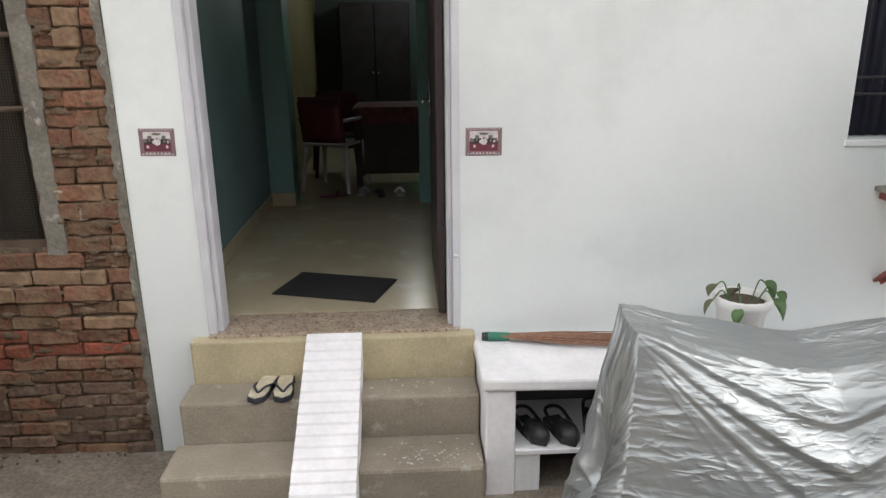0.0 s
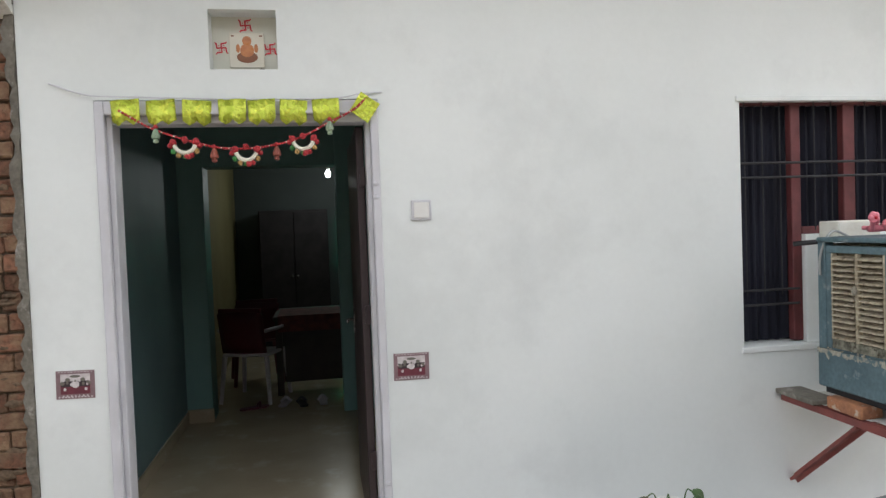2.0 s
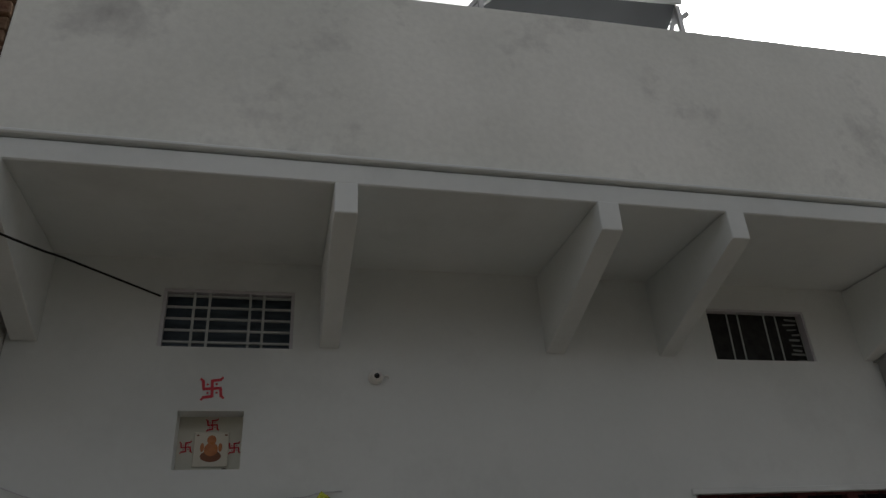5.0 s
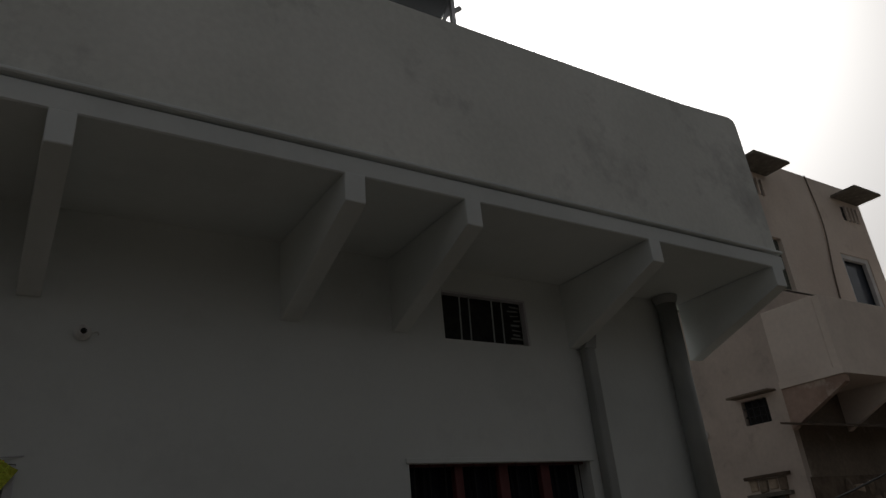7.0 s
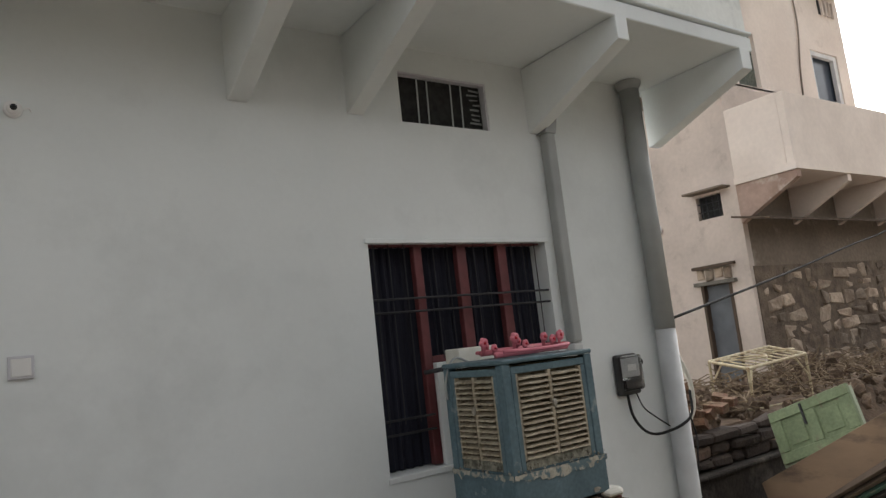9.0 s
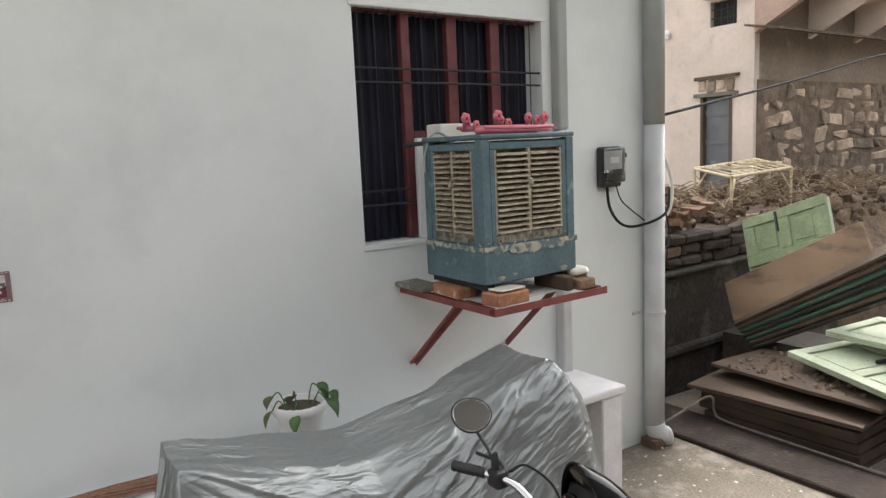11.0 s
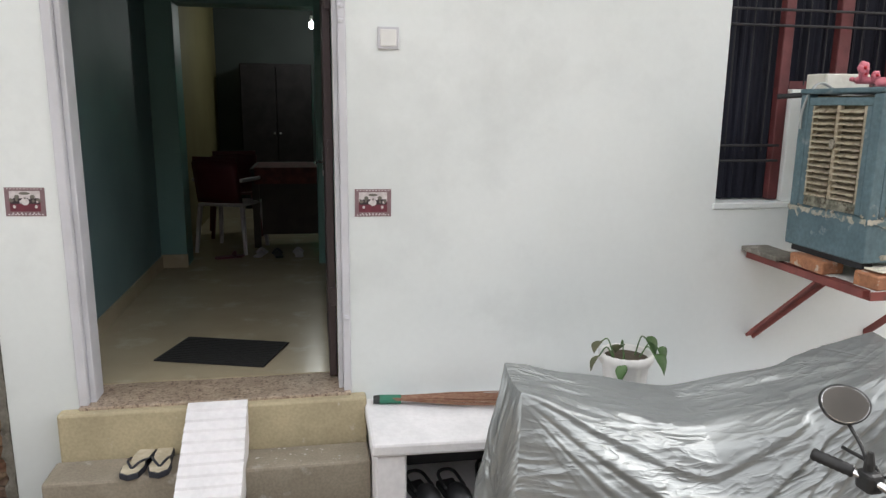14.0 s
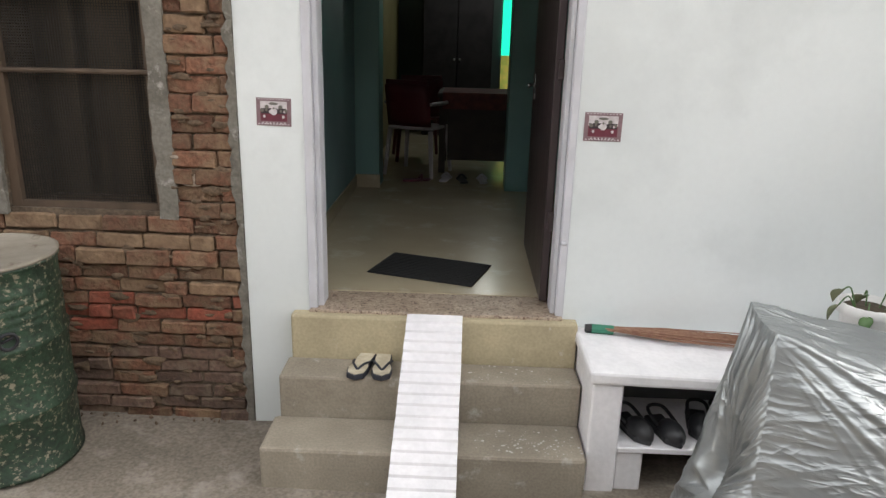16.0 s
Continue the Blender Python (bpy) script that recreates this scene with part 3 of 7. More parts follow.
for x0, x1 in ((-1.275, -1.165), (0.098, 0.196), (1.288, 1.392), (1.952, 2.048), (3.29, 3.39), (4.53, 4.64)):
    bracket(x0, x1)

# door frame and open leaf
FZ = 0.545


def door_frame():
    t = thing("door_1", (-0.4, F, FZ), "grey-white painted wooden entrance door frame with open leaf", "door", kind="structure")
    for name, x0, x1, xi in (("jamb", -1.0076, -0.968, -0.944), ("jamb", 0.1976, 0.162, 0.140)):
        part(name, B((x0, x1, F - 0.012, F + 0.14, FZ - 0.03, 2.66), bevel=0.004), frame_paint, t)
        part("door_stop", B((x1, xi, F + 0.022, F + 0.14, FZ - 0.03, 2.60), bevel=0.004), frame_paint, t)
    part("head", B((-0.968, 0.162, F - 0.010, F + 0.14, 2.60, 2.66), bevel=0.004), frame_paint, t)
    part("head_stop", B((-0.944, 0.140, F + 0.024, F + 0.14, 2.565, 2.60), bevel=0.004), frame_paint, t)
    leaf_ob = part("door_leaf", B((0.100, 0.136, F + 0.142, F + 1.12, FZ + 0.012, 2.56), bevel=0.003), door_brown, t, "dark brown laminate door leaf standing open")
    for z in (0.92, 1.62, 2.28):
        part("hinge", B((0.112, 0.139, F + 0.120, F + 0.141, z, z + 0.09), bevel=0.003), door_brown, leaf_ob)
    part("lock_plate", B((0.094, 0.100, F + 0.98, F + 1.03, 1.46, 1.60), bevel=0.002), steel, leaf_ob)
    part("lever_handle", tube([(0.100, F + 1.0, 1.54), (0.060, F + 1.0, 1.54), (0.055, F + 0.96, 1.54), (0.055, F + 0.90, 1.54)], 0.009), chrome, leaf_ob, "chrome lever handle", True)
    for z, x in ((0.90, 0.178), (2.28, 0.176), (2.22, 0.176)):
        part("frame_peg", ball((x, F - 0.012, z), (0.014, 0.008, 0.012)), frame_paint, t, "", True)


door_frame()

# ---------- hall behind the door ----------
solo("floor_hall", B((-1.30, 4.24, F + 0.232, 10.4, 0.40, FZ)), marble, "polished beige hall floor", "floor", "structure")
solo("threshold", rough(B((-1.004, 0.194, F - 0.035, F + 0.232, 0.40, FZ - 0.004), bevel=0.004), 0.001), granite, "speckled brown granite door sill", "sill", "structure")
solo("wall_hall_left", B((-1.298, -1.20, F + 0.234, 6.02, FZ, 3.30)), teal, "teal painted hall wall", "wall", "structure")
solo("baseboard", B((-1.20, -1.188, F + 0.234, 6.02, FZ, FZ + 0.10)), marble, "beige tile skirting", "baseboard", "structure")
solo("pillar_left", B((-1.298, -1.0, 6.024, 6.30, FZ, 3.30), bevel=0.004), teal_pale, "pale teal pillar between hall and back room", "pillar", "structure")
solo("pillar_left_skirting", B((-1.20, -0.992, 6.012, 6.022, FZ, FZ + 0.11)), marble, "beige tile skirting", "baseboard", "structure")
solo("pillar_right", B((0.06, 0.75, 6.024, 6.30, FZ, 3.30), bevel=0.004), teal_pale, "pale teal pillar between hall and back room", "pillar", "structure")
solo("wall_hall_right", B((0.75, 0.85, F + 0.234, 6.30, FZ, 3.30)), teal, "teal painted hall wall", "wall", "structure")
solo("hall_beam", B((-1.0, 0.06, 6.03, 6.29, 2.62, 3.30)), teal_pale, "pale teal beam over the opening", "beam", "structure")
solo("ceiling", B((-1.30, 4.24, F + 0.234, 10.4, 3.302, 3.38)), room_white, "plain hall ceiling", "ceiling", "structure")
solo("wall_back_left", B((-1.298, -1.20, 6.304, 9.9, FZ, 3.30)), ochre, "ochre painted back room wall", "wall", "structure")
solo("wall_back", holed("y", 9.9, 0.15, -1.298, 4.24, FZ, 3.30, [(0.165, 0.36, FZ + 0.001, 2.2)]), back_paint, "grey-teal back room wall, its dimness put into the paint", "wall", "structure")
solo("curtain", rough(prism([(0.160 + 0.004 * i, 9.86 + 0.012 * math.sin(i * 1.3)) for i in range(60)] + [(0.160 + 0.004 * i, 9.868 + 0.012 * math.sin(i * 1.3)) for i in reversed(range(60))], "z", 1.55, 2.26), 0.004),
     glow_cloth, "green curtain in the back doorway, daylight glow given as emission", "curtain")
solo("backdrop", B((-1.5, 4.0, 12.0, 12.05, 0.3, 3.5)), daylit_garden, "sunlit garden greenery beyond the back door", "greenery", "structure")


def bulb():
    t = thing("ceiling_bulb", (0.04, 8.6, 3.30), "lit white bulb hanging from the back room ceiling", "lamp")
    part("cord", tube([(0.04, 8.6, 3.30), (0.04, 8.6, 2.83)], 0.004), cable_black, t)
    part("holder", lathe([(0.014, 2.79), (0.018, 2.80), (0.018, 2.84), (0.008, 2.85)], (0.04, 8.6, 0), 12), plastic_white, t)
    part("globe", ball((0.04, 8.6, 2.745), (0.030, 0.030, 0.042)), bulb_lit, t, "glowing glass bulb", True)


bulb()
lamp = new("bulb_light", bpy.data.lights.new("bulb_light", "POINT"))
lamp.data.energy, lamp.data.shadow_soft_size, lamp.data.color = 1.7, 0.06, (0.93, 1.0, 0.98)
lamp.location = (0.04, 8.6, 2.64)


def mat_rug():
    m = Matrix.Translation((-0.46, 3.90, FZ + 0.002)) @ Euler((0, 0, radians(-17.5))).to_matrix().to_4x4()
    t = thing("door_mat", m, "black ribbed rubber door mat on the hall floor", "mat")
    part("base", B((-0.30, 0.30, -0.19, 0.19, 0, 0.007), bevel=0.002), rubber, t)
    for i in range(15):
        y = -0.175 + i * 0.025
        part("rib", B((-0.285, 0.285, y - 0.007, y + 0.007, 0.007, 0.011)), rubber, t)


mat_rug()


def plastic_chair(m, mat, label, back):
    t = thing("plastic_chair", m, label, "chair", "chairs at the table")
    part("seat", rough(B((-0.22, 0.22, -0.21, 0.21, 0.42, 0.445), bevel=0.01), 0.006), mat, t)
    bm = bmesh.new()
    grid = [[bm.verts.new((-0.21 + 0.42 * i / 8, 0.20 + 0.075 * j / 5 + 0.035 * (1 - (i / 4 - 1) ** 2), 0.46 + 0.36 * j / 5 + (0.02 * (1 - (i / 4 - 1) ** 2) if j == 5 else 0))) for i in range(9)] for j in range(6)]
    for a, b in zip(grid, grid[1:]):
        for i in range(8):
            bm.faces.new((a[i], a[i + 1], b[i + 1], b[i]))
    part("backrest", thicken(bm, 0.008), back, t, "", True)
    part("top_rail", bar((-0.20, 0.272, 0.83), (0.20, 0.272, 0.83), 0.02, 0.07), back, t)
    for sx in (-1, 1):
        part("armrest", tube(spline([(sx * 0.22, 0.24, 0.66), (sx * 0.25, 0.05, 0.66), (sx * 0.25, -0.18, 0.64), (sx * 0.23, -0.2, 0.45)], 5), 0.018), mat, t, "", True)
        for sy in (-1, 1):
            part("leg", tube([(sx * 0.20, sy * 0.19, 0.42), (sx * 0.235, sy * 0.235, 0.0)], [0.024, 0.018]), mat, t)


plastic_chair(pose(-0.72, 6.75, FZ, 0, 0, 160), chair_white, "white moulded plastic armchair with dark red back beside the table", chair_red)
plastic_chair(pose(-0.78, 7.55, FZ, 0, 0, 190), chair_red, "red moulded plastic armchair behind the table", chair_red)


def table():
    t = thing("dining_table", (-0.15, 7.1, FZ), "dark wooden table with a cloth and clutter", "table")
    part("tabletop", B((-0.55, 0.75, 6.75, 7.5, FZ + 0.70, FZ + 0.74), bevel=0.008), table_wood, t)
    part("front_panel", B((-0.45, 0.70, 6.79, 6.81, FZ + 0.12, FZ + 0.70)), table_wood, t)
    for x in (-0.5, 0.7):
        for y in (6.8, 7.45):
            part("leg", B((x - 0.03, x + 0.03, y - 0.03, y + 0.03, FZ, FZ + 0.70)), table_wood, t)


table()
bm = B((-0.50, 0.70, 6.72, 7.3, FZ + 0.744, FZ + 0.752))
B((-0.50, 0.70, 6.712, 6.72, FZ + 0.60, FZ + 0.752), bm=bm)
solo("tablecloth", rough(bm, 0.004, 9), M("dull_red_cloth", (0.16, 0.05, 0.045), (0.09, 0.035, 0.035), 14, 0.9, 0.3), "dull red patterned cloth hanging over the table edge", "tablecloth")


def cupboard():
    t = thing("cupboard", (-0.41, 9.6, FZ), "tall dark two-door cupboard against the back wall", "cupboard")
    part("body", B((-0.85, 0.02, 9.33, 9.85, FZ, 2.35), bevel=0.008), cupboard_dark, t)
    for x0, x1, kx in ((-0.84, -0.42, -0.45), (-0.41, 0.01, -0.38)):
        d = part("door", B((x0, x1, 9.305, 9.328, FZ + 0.08, 2.32), bevel=0.004), cupboard_dark, t)
        part("knob", ball((kx, 9.295, 1.5), 0.014), steel, d, "", True)


cupboard()
for i, (x, y, a, mm) in enumerate(((-0.70, 6.35, 20, plaque_red), (-0.45, 6.45, 80, chair_white), (-0.30, 6.40, 100, clay), (-0.12, 6.42, 95, chair_white))):
    t = thing("house_slipper", pose(x, y, FZ, 0, 0, a), "worn slipper lying on the hall floor", "slipper", "slippers on the hall floor")
    part("sole", prism([(-0.12, -0.035), (0.0, -0.03), (0.09, -0.045), (0.125, 0), (0.09, 0.04), (0.0, 0.03), (-0.12, 0.035), (-0.135, 0)], "z", 0, 0.018, 0.004), mm, t)
    part("strap", tube(spline([(0.03, -0.045, 0.012), (0.04, 0, 0.05), (0.03, 0.045, 0.012)], 6), 0.012), mm, t, "", True)

# ---------- steps and ramp ----------
def steps():
    base = ground_z(-0.4, 3) - 0.10
    solo("step_top", rough(B((-1.085, 0.262, 3.225, F + 0.0, base, 0.528), bevel=0.012, seg=2), 0.004), cream_cement, "cream cement top step under the door", "step", "structure")
    solo("step_middle", rough(B((-1.10, 0.266, 3.03, 3.222, base, 0.312), bevel=0.014, seg=2), 0.006), concrete, "rough grey concrete step", "step", "structure")
    solo("step_lower", rough(B((-1.125, 0.262, 2.755, 3.028, base, 0.112), bevel=0.016, seg=2), 0.006), concrete, "rough grey concrete step with splashes of lime", "step", "structure")
    r = random.Random(8)
    bm = bmesh.new()
    for _ in range(190):
        if r.random() < 0.75:
            x, y, z = r.gauss(0.05, 0.13), r.gauss(2.84, 0.06), 0.114
        else:
            x, y, z = r.gauss(0.0, 0.2), r.uniform(3.05, 3.2), 0.314
        if not (-0.24 < x < 0.25 and 2.765 < y < 3.21):
            continue
        bmesh.ops.create_circle(bm, cap_ends=True, segments=6, radius=r.choice((0.0015, 0.0025, 0.0035, 0.006)), matrix=pose(x, y, z + 0.004, 0, 0, r.uniform(0, 90)))
    solo("step_splash", bm, lime, "white lime drops on the concrete steps", "paint splash", "stuff")


steps()


def ramp_slope():
    t = thing("ramp", (-0.41, 2.7, -0.1), "whitewashed ribbed cement ramp laid over the steps", "ramp", kind="structure")
    a, b = Vector((0, 3.235, 0.548)), Vector((0, 2.36, -0.09))
    d = (b - a)
    L = d.length
    d.normalize()
    n = Vector((0, d.z, -d.y)) * -1 if Vector((0, d.z, -d.y)).z < 0 else Vector((0, d.z, -d.y))
    x0, x1, x2, x3 = -0.535, -0.275, -0.565, -0.285
    bm = bmesh.new()
    prof = []
    rows, k = 21, 0
    top = []
    for i in range(rows):
        s0, s1 = L * i / rows, L * (i + 1) / rows
        for s, h in ((s0 + 0.002, 0.002), (s1 - 0.012, 0.009), (s1 - 0.002, 0.001)):
            top.append(a + d * s + n * h)
    left = [bm.verts.new((x0 + (x2 - x0) * i / len(top), p.y, p.z)) for i, p in enumerate(top)]
    right = [bm.verts.new((x1 + (x3 - x1) * i / len(top), p.y, p.z)) for i, p in enumerate(top)]
    for i in range(len(top) - 1):
        bm.faces.new((left[i], right[i], right[i + 1], left[i + 1]))
    low = [(v.co.x, v.co.y + 0.03, max(v.co.z - 0.17, -0.22)) for v in left]
    lowr = [(v.co.x + (0.0), v.co.y + 0.03, max(v.co.z - 0.17, -0.22)) for v in right]
    ll, rl = [bm.verts.new(c) for c in low], [bm.verts.new(c) for c in lowr]
    for i in range(len(top) - 1):
        bm.faces.new((left[i + 1], ll[i + 1], ll[i], left[i]))
        bm.faces.new((right[i], rl[i], rl[i + 1], right[i + 1]))
        bm.faces.new((ll[i], ll[i + 1], rl[i + 1], rl[i]))
    bm.faces.new((left[0], ll[0], rl[0], right[0])), bm.faces.new((right[-1], rl[-1], ll[-1], left[-1]))
    part("ribbed_slope", rough(bm, 0.0025, 14), bench_white, t)


ramp_slope()


def flip_flop(x, y, z, a):
    t = thing("flip_flop", pose(x, y, z, 0, 0, a), "dark blue flip-flop with worn tan footbed on the step", "slipper", "slippers on the step")
    sole = [(-0.042, -0.12), (0.030, -0.125), (0.040, -0.05), (0.036, 0.0), (0.050, 0.06), (0.040, 0.11), (0.0, 0.13), (-0.038, 0.105), (-0.046, 0.05), (-0.035, 0.0)]
    part("sole", prism(sole, "z", 0, 0.026, 0.004), sole_dark, t)
    part("footbed", prism([(p * 0.90, q * 0.95) for p, q in sole], "z", 0.0262, 0.0295), insole, t, "worn tan footbed")
    for s in (-1, 1):
        part("strap", tube(spline([(0.0, 0.075, 0.028), (s * 0.026, 0.045, 0.046), (s * 0.044, -0.03, 0.024)], 6), 0.0055), sole_dark, t, "", True)


flip_flop(-0.735, 3.128, 0.314, 172)
flip_flop(-0.638, 3.130, 0.314, 184)

# ---------- bench with shoe shelf ----------
def bench():
    t = thing("cement_bench", (1.8, 3.05, -0.2), "whitewashed cement bench with an open shoe shelf", "bench")
    prof = [(0.255, 0.432), (3.49, 0.362), (3.49, 0.418), (0.255, 0.492)]
    part("slab", rough(prism(prof, "y", 2.815, 3.296, 0.014), 0.003, 5), bench_white, t)
    part("leg", rough(B((0.272, 0.402, 2.83, 3.296, -0.22, 0.428), bevel=0.008), 0.003), bench_white, t)
    part("leg", B((1.70, 1.82, 2.84, 3.296, -0.25, 0.395)), bench_white, t)
    part("leg", rough(B((3.30, 3.475, 2.835, 3.296, -0.40, 0.358), bevel=0.008), 0.003), bench_white, t)
    part("shelf", rough(B((0.404, 1.698, 2.835, 3.296, 0.105, 0.132), bevel=0.004), 0.002), bench_white, t)
    part("shelf_support", B((0.404, 0.52, 2.85, 3.296, -0.22, 0.102), bevel=0.006), bench_white, t)
    # dark sheet on the wall carries the shade inside the shelf
    part("shade_panel", B((0.404, 1.698, 3.284, 3.297, -0.20, 0.40)), M("shade_grey_plaster", (0.14, 0.14, 0.145), rough=0.9), t)


bench()


def clog(x, y, z, a, name="clog", big=1.0):
    t = thing(name, pose(x, y, z, 0, 0, a), "black rubber clog kept on the shoe shelf", "shoe", "shoes on the shelf")
    part("sole", prism([(-0.045, -0.12), (0.045, -0.12), (0.04, 0), (0.052, 0.08), (0.0, 0.135), (-0.05, 0.08), (-0.04, 0)], "z", 0, 0.03, 0.008), clay, t)
    bm = bmesh.new()
    ball((0, 0.045, 0.03), (0.05, 0.085, 0.055 * big), bm)
    part("upper", bm, clay, t, "", True)
    part("heel_strap", tube(spline([(-0.045, 0.0, 0.05), (-0.04, -0.10, 0.07), (0, -0.125, 0.075), (0.04, -0.10, 0.07), (0.045, 0.0, 0.05)], 5), 0.008), clay, t, "", True)


clog(0.50, 2.97, 0.134, 200)
clog(0.64, 2.96, 0.134, 195)
clog(0.80, 3.02, 0.134, 170)
clog(0.93, 3.03, 0.134, 185)
clog(1.12, 3.05, 0.134, 180)


def broom():
    t = thing("stick_broom", (0.33, 3.26, 0.5), "reddish stick broom with green plastic binding on the bench", "broom")
    a, d = Vector((0.325, 3.225, 0.512)), Vector((0.9, -0.085, -0.006)).normalized()
    side = Vector((-d.y, d.x, 0))
    part("binding", tube([a, a + d * 0.10], [0.022, 0.021], 12), broom_green, t, "green plastic binding")
    part("binding_end", tube([a - d * 0.03, a], [0.018, 0.022], 12), black_plastic, t)
    r = random.Random(3)
    bm = bmesh.new()
    for _ in range(70):
        s, h = r.gauss(0, 1), r.uniform(0, 1)
        L = r.uniform(0.55, 0.95)
        p = a + d * 0.06 + side * max(-1, min(1, s * 0.5)) * 0.016 + Vector((0, 0, h * 0.012))
        q = p + d * L + side * s * 0.030 + Vector((0, 0, -0.005 + h * 0.022 - 0.012))
        m = (p + q) / 2 + side * s * 0.01
        tube([p, m, q], [0.0032, 0.0028, 0.0012], 4, bm)
    part("bristles", bm, broom_stick, t)["kind"] = "stuff"


broom()


def plant_pot():
    c = (1.468, 3.06, 0.462)
    t = thing("potted_plant", c, "white fluted pot with a drooping broad-leaved plant", "plant")
    part("pot", lathe([(0.078, 0), (0.085, 0.01), (0.104, 0.225), (0.122, 0.24), (0.127, 0.28), (0.117, 0.286), (0.110, 0.275), (0.104, 0.25)], c, 40, None, 0.030, 20), pot_white, t, "white fluted plastic pot", True)
    part("soil", lathe([(0.05, 0.245), (0.106, 0.256), (0.09, 0.262), (0.01, 0.266)], c, 20), soil, t)
    plan = [(-0.130, 0.0, 0.085, 1, 0.065, 0.022), (-0.145, -0.02, 0.020, 1, 0.080, 0.014), (-0.065, -0.105, 0.0, 0, 0.080, 0.026), (-0.02, 0.02, 0.055, 1, 0.05, 0.030),
            (0.095, 0.0, 0.090, 0, 0.115, 0.030), (0.120, -0.05, 0.020, 0, 0.105, 0.031), (0.155, -0.01, 0.040, 0, 0.080, 0.028)]
    for dx, dy, dz, dry, L, W in plan:
        base = Vector(c) + Vector((dx * 0.45, dy * 0.45, 0.26))
        tip = Vector(c) + Vector((dx, dy, 0.255 + dz))
        mid = (base + tip) / 2 + Vector((0, 0, 0.05))
        st = part("stem", tube(spline([base, mid, tip], 5), 0.0035, 5), leaf, t)
        n = 6
        out = Vector((dx, dy, 0)).normalized()
        bm = bmesh.new()
        cross = Vector((0.85, 0.4 * (1 if dx > 0 else -1), 0.15)).normalized()
        pts = []
        for i in range(n + 1):
            s = i / n
            p = tip + out * L * 0.45 * math.sin(s * 1.5) + Vector((0, 0, -L * 0.9 * s * s))
            w = W * math.sin(math.pi * min(0.98, s * 0.9 + 0.1)) + 0.001
            pts.append([bm.verts.new(p - cross * w + Vector((0, 0, 0.006))), bm.verts.new(p), bm.verts.new(p + cross * w + Vector((0, 0, 0.006)))])
        for u, v in zip(pts, pts[1:]):
            bm.faces.new((u[0], u[1], v[1], v[0])), bm.faces.new((u[1], u[2], v[2], v[1]))
        thicken(bm, 0.0012)
        part("leaf", bm, leaf_dry if dry else leaf, t, "curled wilting leaf" if dry else "", True)


plant_pot()

# ---------- window, vents, fittings on the front ----------
def window_front():
    x0, x1, z0, z1 = WINDOW
    t = thing("window_1", (2.65, F, z0), "barred window with red-brown mullions and navy curtain", "window", kind="structure")
    part("lintel_edge", rough(B((x0 - 0.022, x1 + 0.03, F - 0.014, F - 0.001, z1 - 0.006, z1 + 0.024), bevel=0.004), 0.002), white_paint, t)
    part("sill", rough(B((x0 - 0.012, 2.43, F - 0.010, F + 0.09, z0 - 0.028, z0 + 0.002), bevel=0.004), 0.002), white_paint, t)
    fz = 1.985
    part("infill_panel", B((2.382, x1, F + 0.03, F + 0.12, z0, fz - 0.02), bevel=0.004), white_paint, t, "whitewashed panel filling the lower window")
    for a, b, z in ((2.325, 2.380, z0 + 0.01), (2.630, 2.700, fz), (2.945, 3.015, fz)):
        part("mullion", rough(B((a, b, F + 0.055, F + 0.10, z, z1 - 0.01), bevel=0.004), 0.002), mullion_shaded_red, t)
    part("frame_rail", B((2.382, x1, F + 0.057, F + 0.098, fz - 0.018, fz + 0.02), bevel=0.003), mullion_shaded_red, t)
    part("head_rail", B((x0, x1, F + 0.06, F + 0.10, z1 - 0.012, z1)), mullion_shaded_red, t)
    for zz in (2.335, 2.262, 1.69, 1.615):
        xe = x1 + 0.01 if zz > 2 else x0 + 0.33
        part("security_bar", tube([(x0 - 0.01, F + 0.02, zz), (xe, F + 0.02, zz)], 0.0065, 8), iron, t)
    n = 150
    wave = [(x0 + (x1 - x0) * i / n, F + 0.15 + 0.012 * math.sin(i * 0.9) + 0.004 * math.sin(i * 2.3)) for i in range(n + 1)]
    prof = wave + [(x, y + 0.006) for x, y in reversed(wave)]
    part("curtain", prism(prof, "z", z0 + 0.004, z1 - 0.004), curtain_navy, t, "dark navy pleated curtain")
    for i in range(13):
        x = x0 + 0.05 + i * 0.099
        if not any(a - 0.01 < x < b + 0.01 for a, b in ((2.325, 2.38), (2.63, 2.70), (2.945, 3.015))):
            part("upright_bar", tube([(x, F + 0.04, 1.66 if x < 2.34 else fz), (x, F + 0.04, z1)], 0.0035, 6), iron, t)


window_front()


def vent_one():
    x0, x1, z0, z1 = VENT1
    t = thing("window_2", ((x0 + x1) / 2, F, z0), "high ventilator with white grille over a blue shutter", "ventilator", kind="structure")
    part("shutter", B((x0, x1, F + 0.085, F + 0.11, z0, z1)), vent_dark, t, "dull blue shutter behind the grille")
    for i in range(5):
        z = z0 + 0.035 + i * (z1 - z0 - 0.06) / 4
        part("cross_bar", B((x0, x1, F + 0.030, F + 0.042, z - 0.005, z + 0.005)), bar_white, t)
    for u in (0.23, 0.345, 0.655, 0.76):
        x = x0 + (x1 - x0) * u
        part("upright", B((x - 0.006, x + 0.006, F + 0.020, F + 0.030, z0, z1)), bar_white, t)
    for a in (x0, x1 - 0.016):
        part("edge", B((a, a + 0.016, F + 0.01, F + 0.045, z0, z1)), frame_paint, t)
    part("edge", B((x0 + 0.016, x1 - 0.016, F + 0.01, F + 0.045, z1 - 0.014, z1)), frame_paint, t)


vent_one()


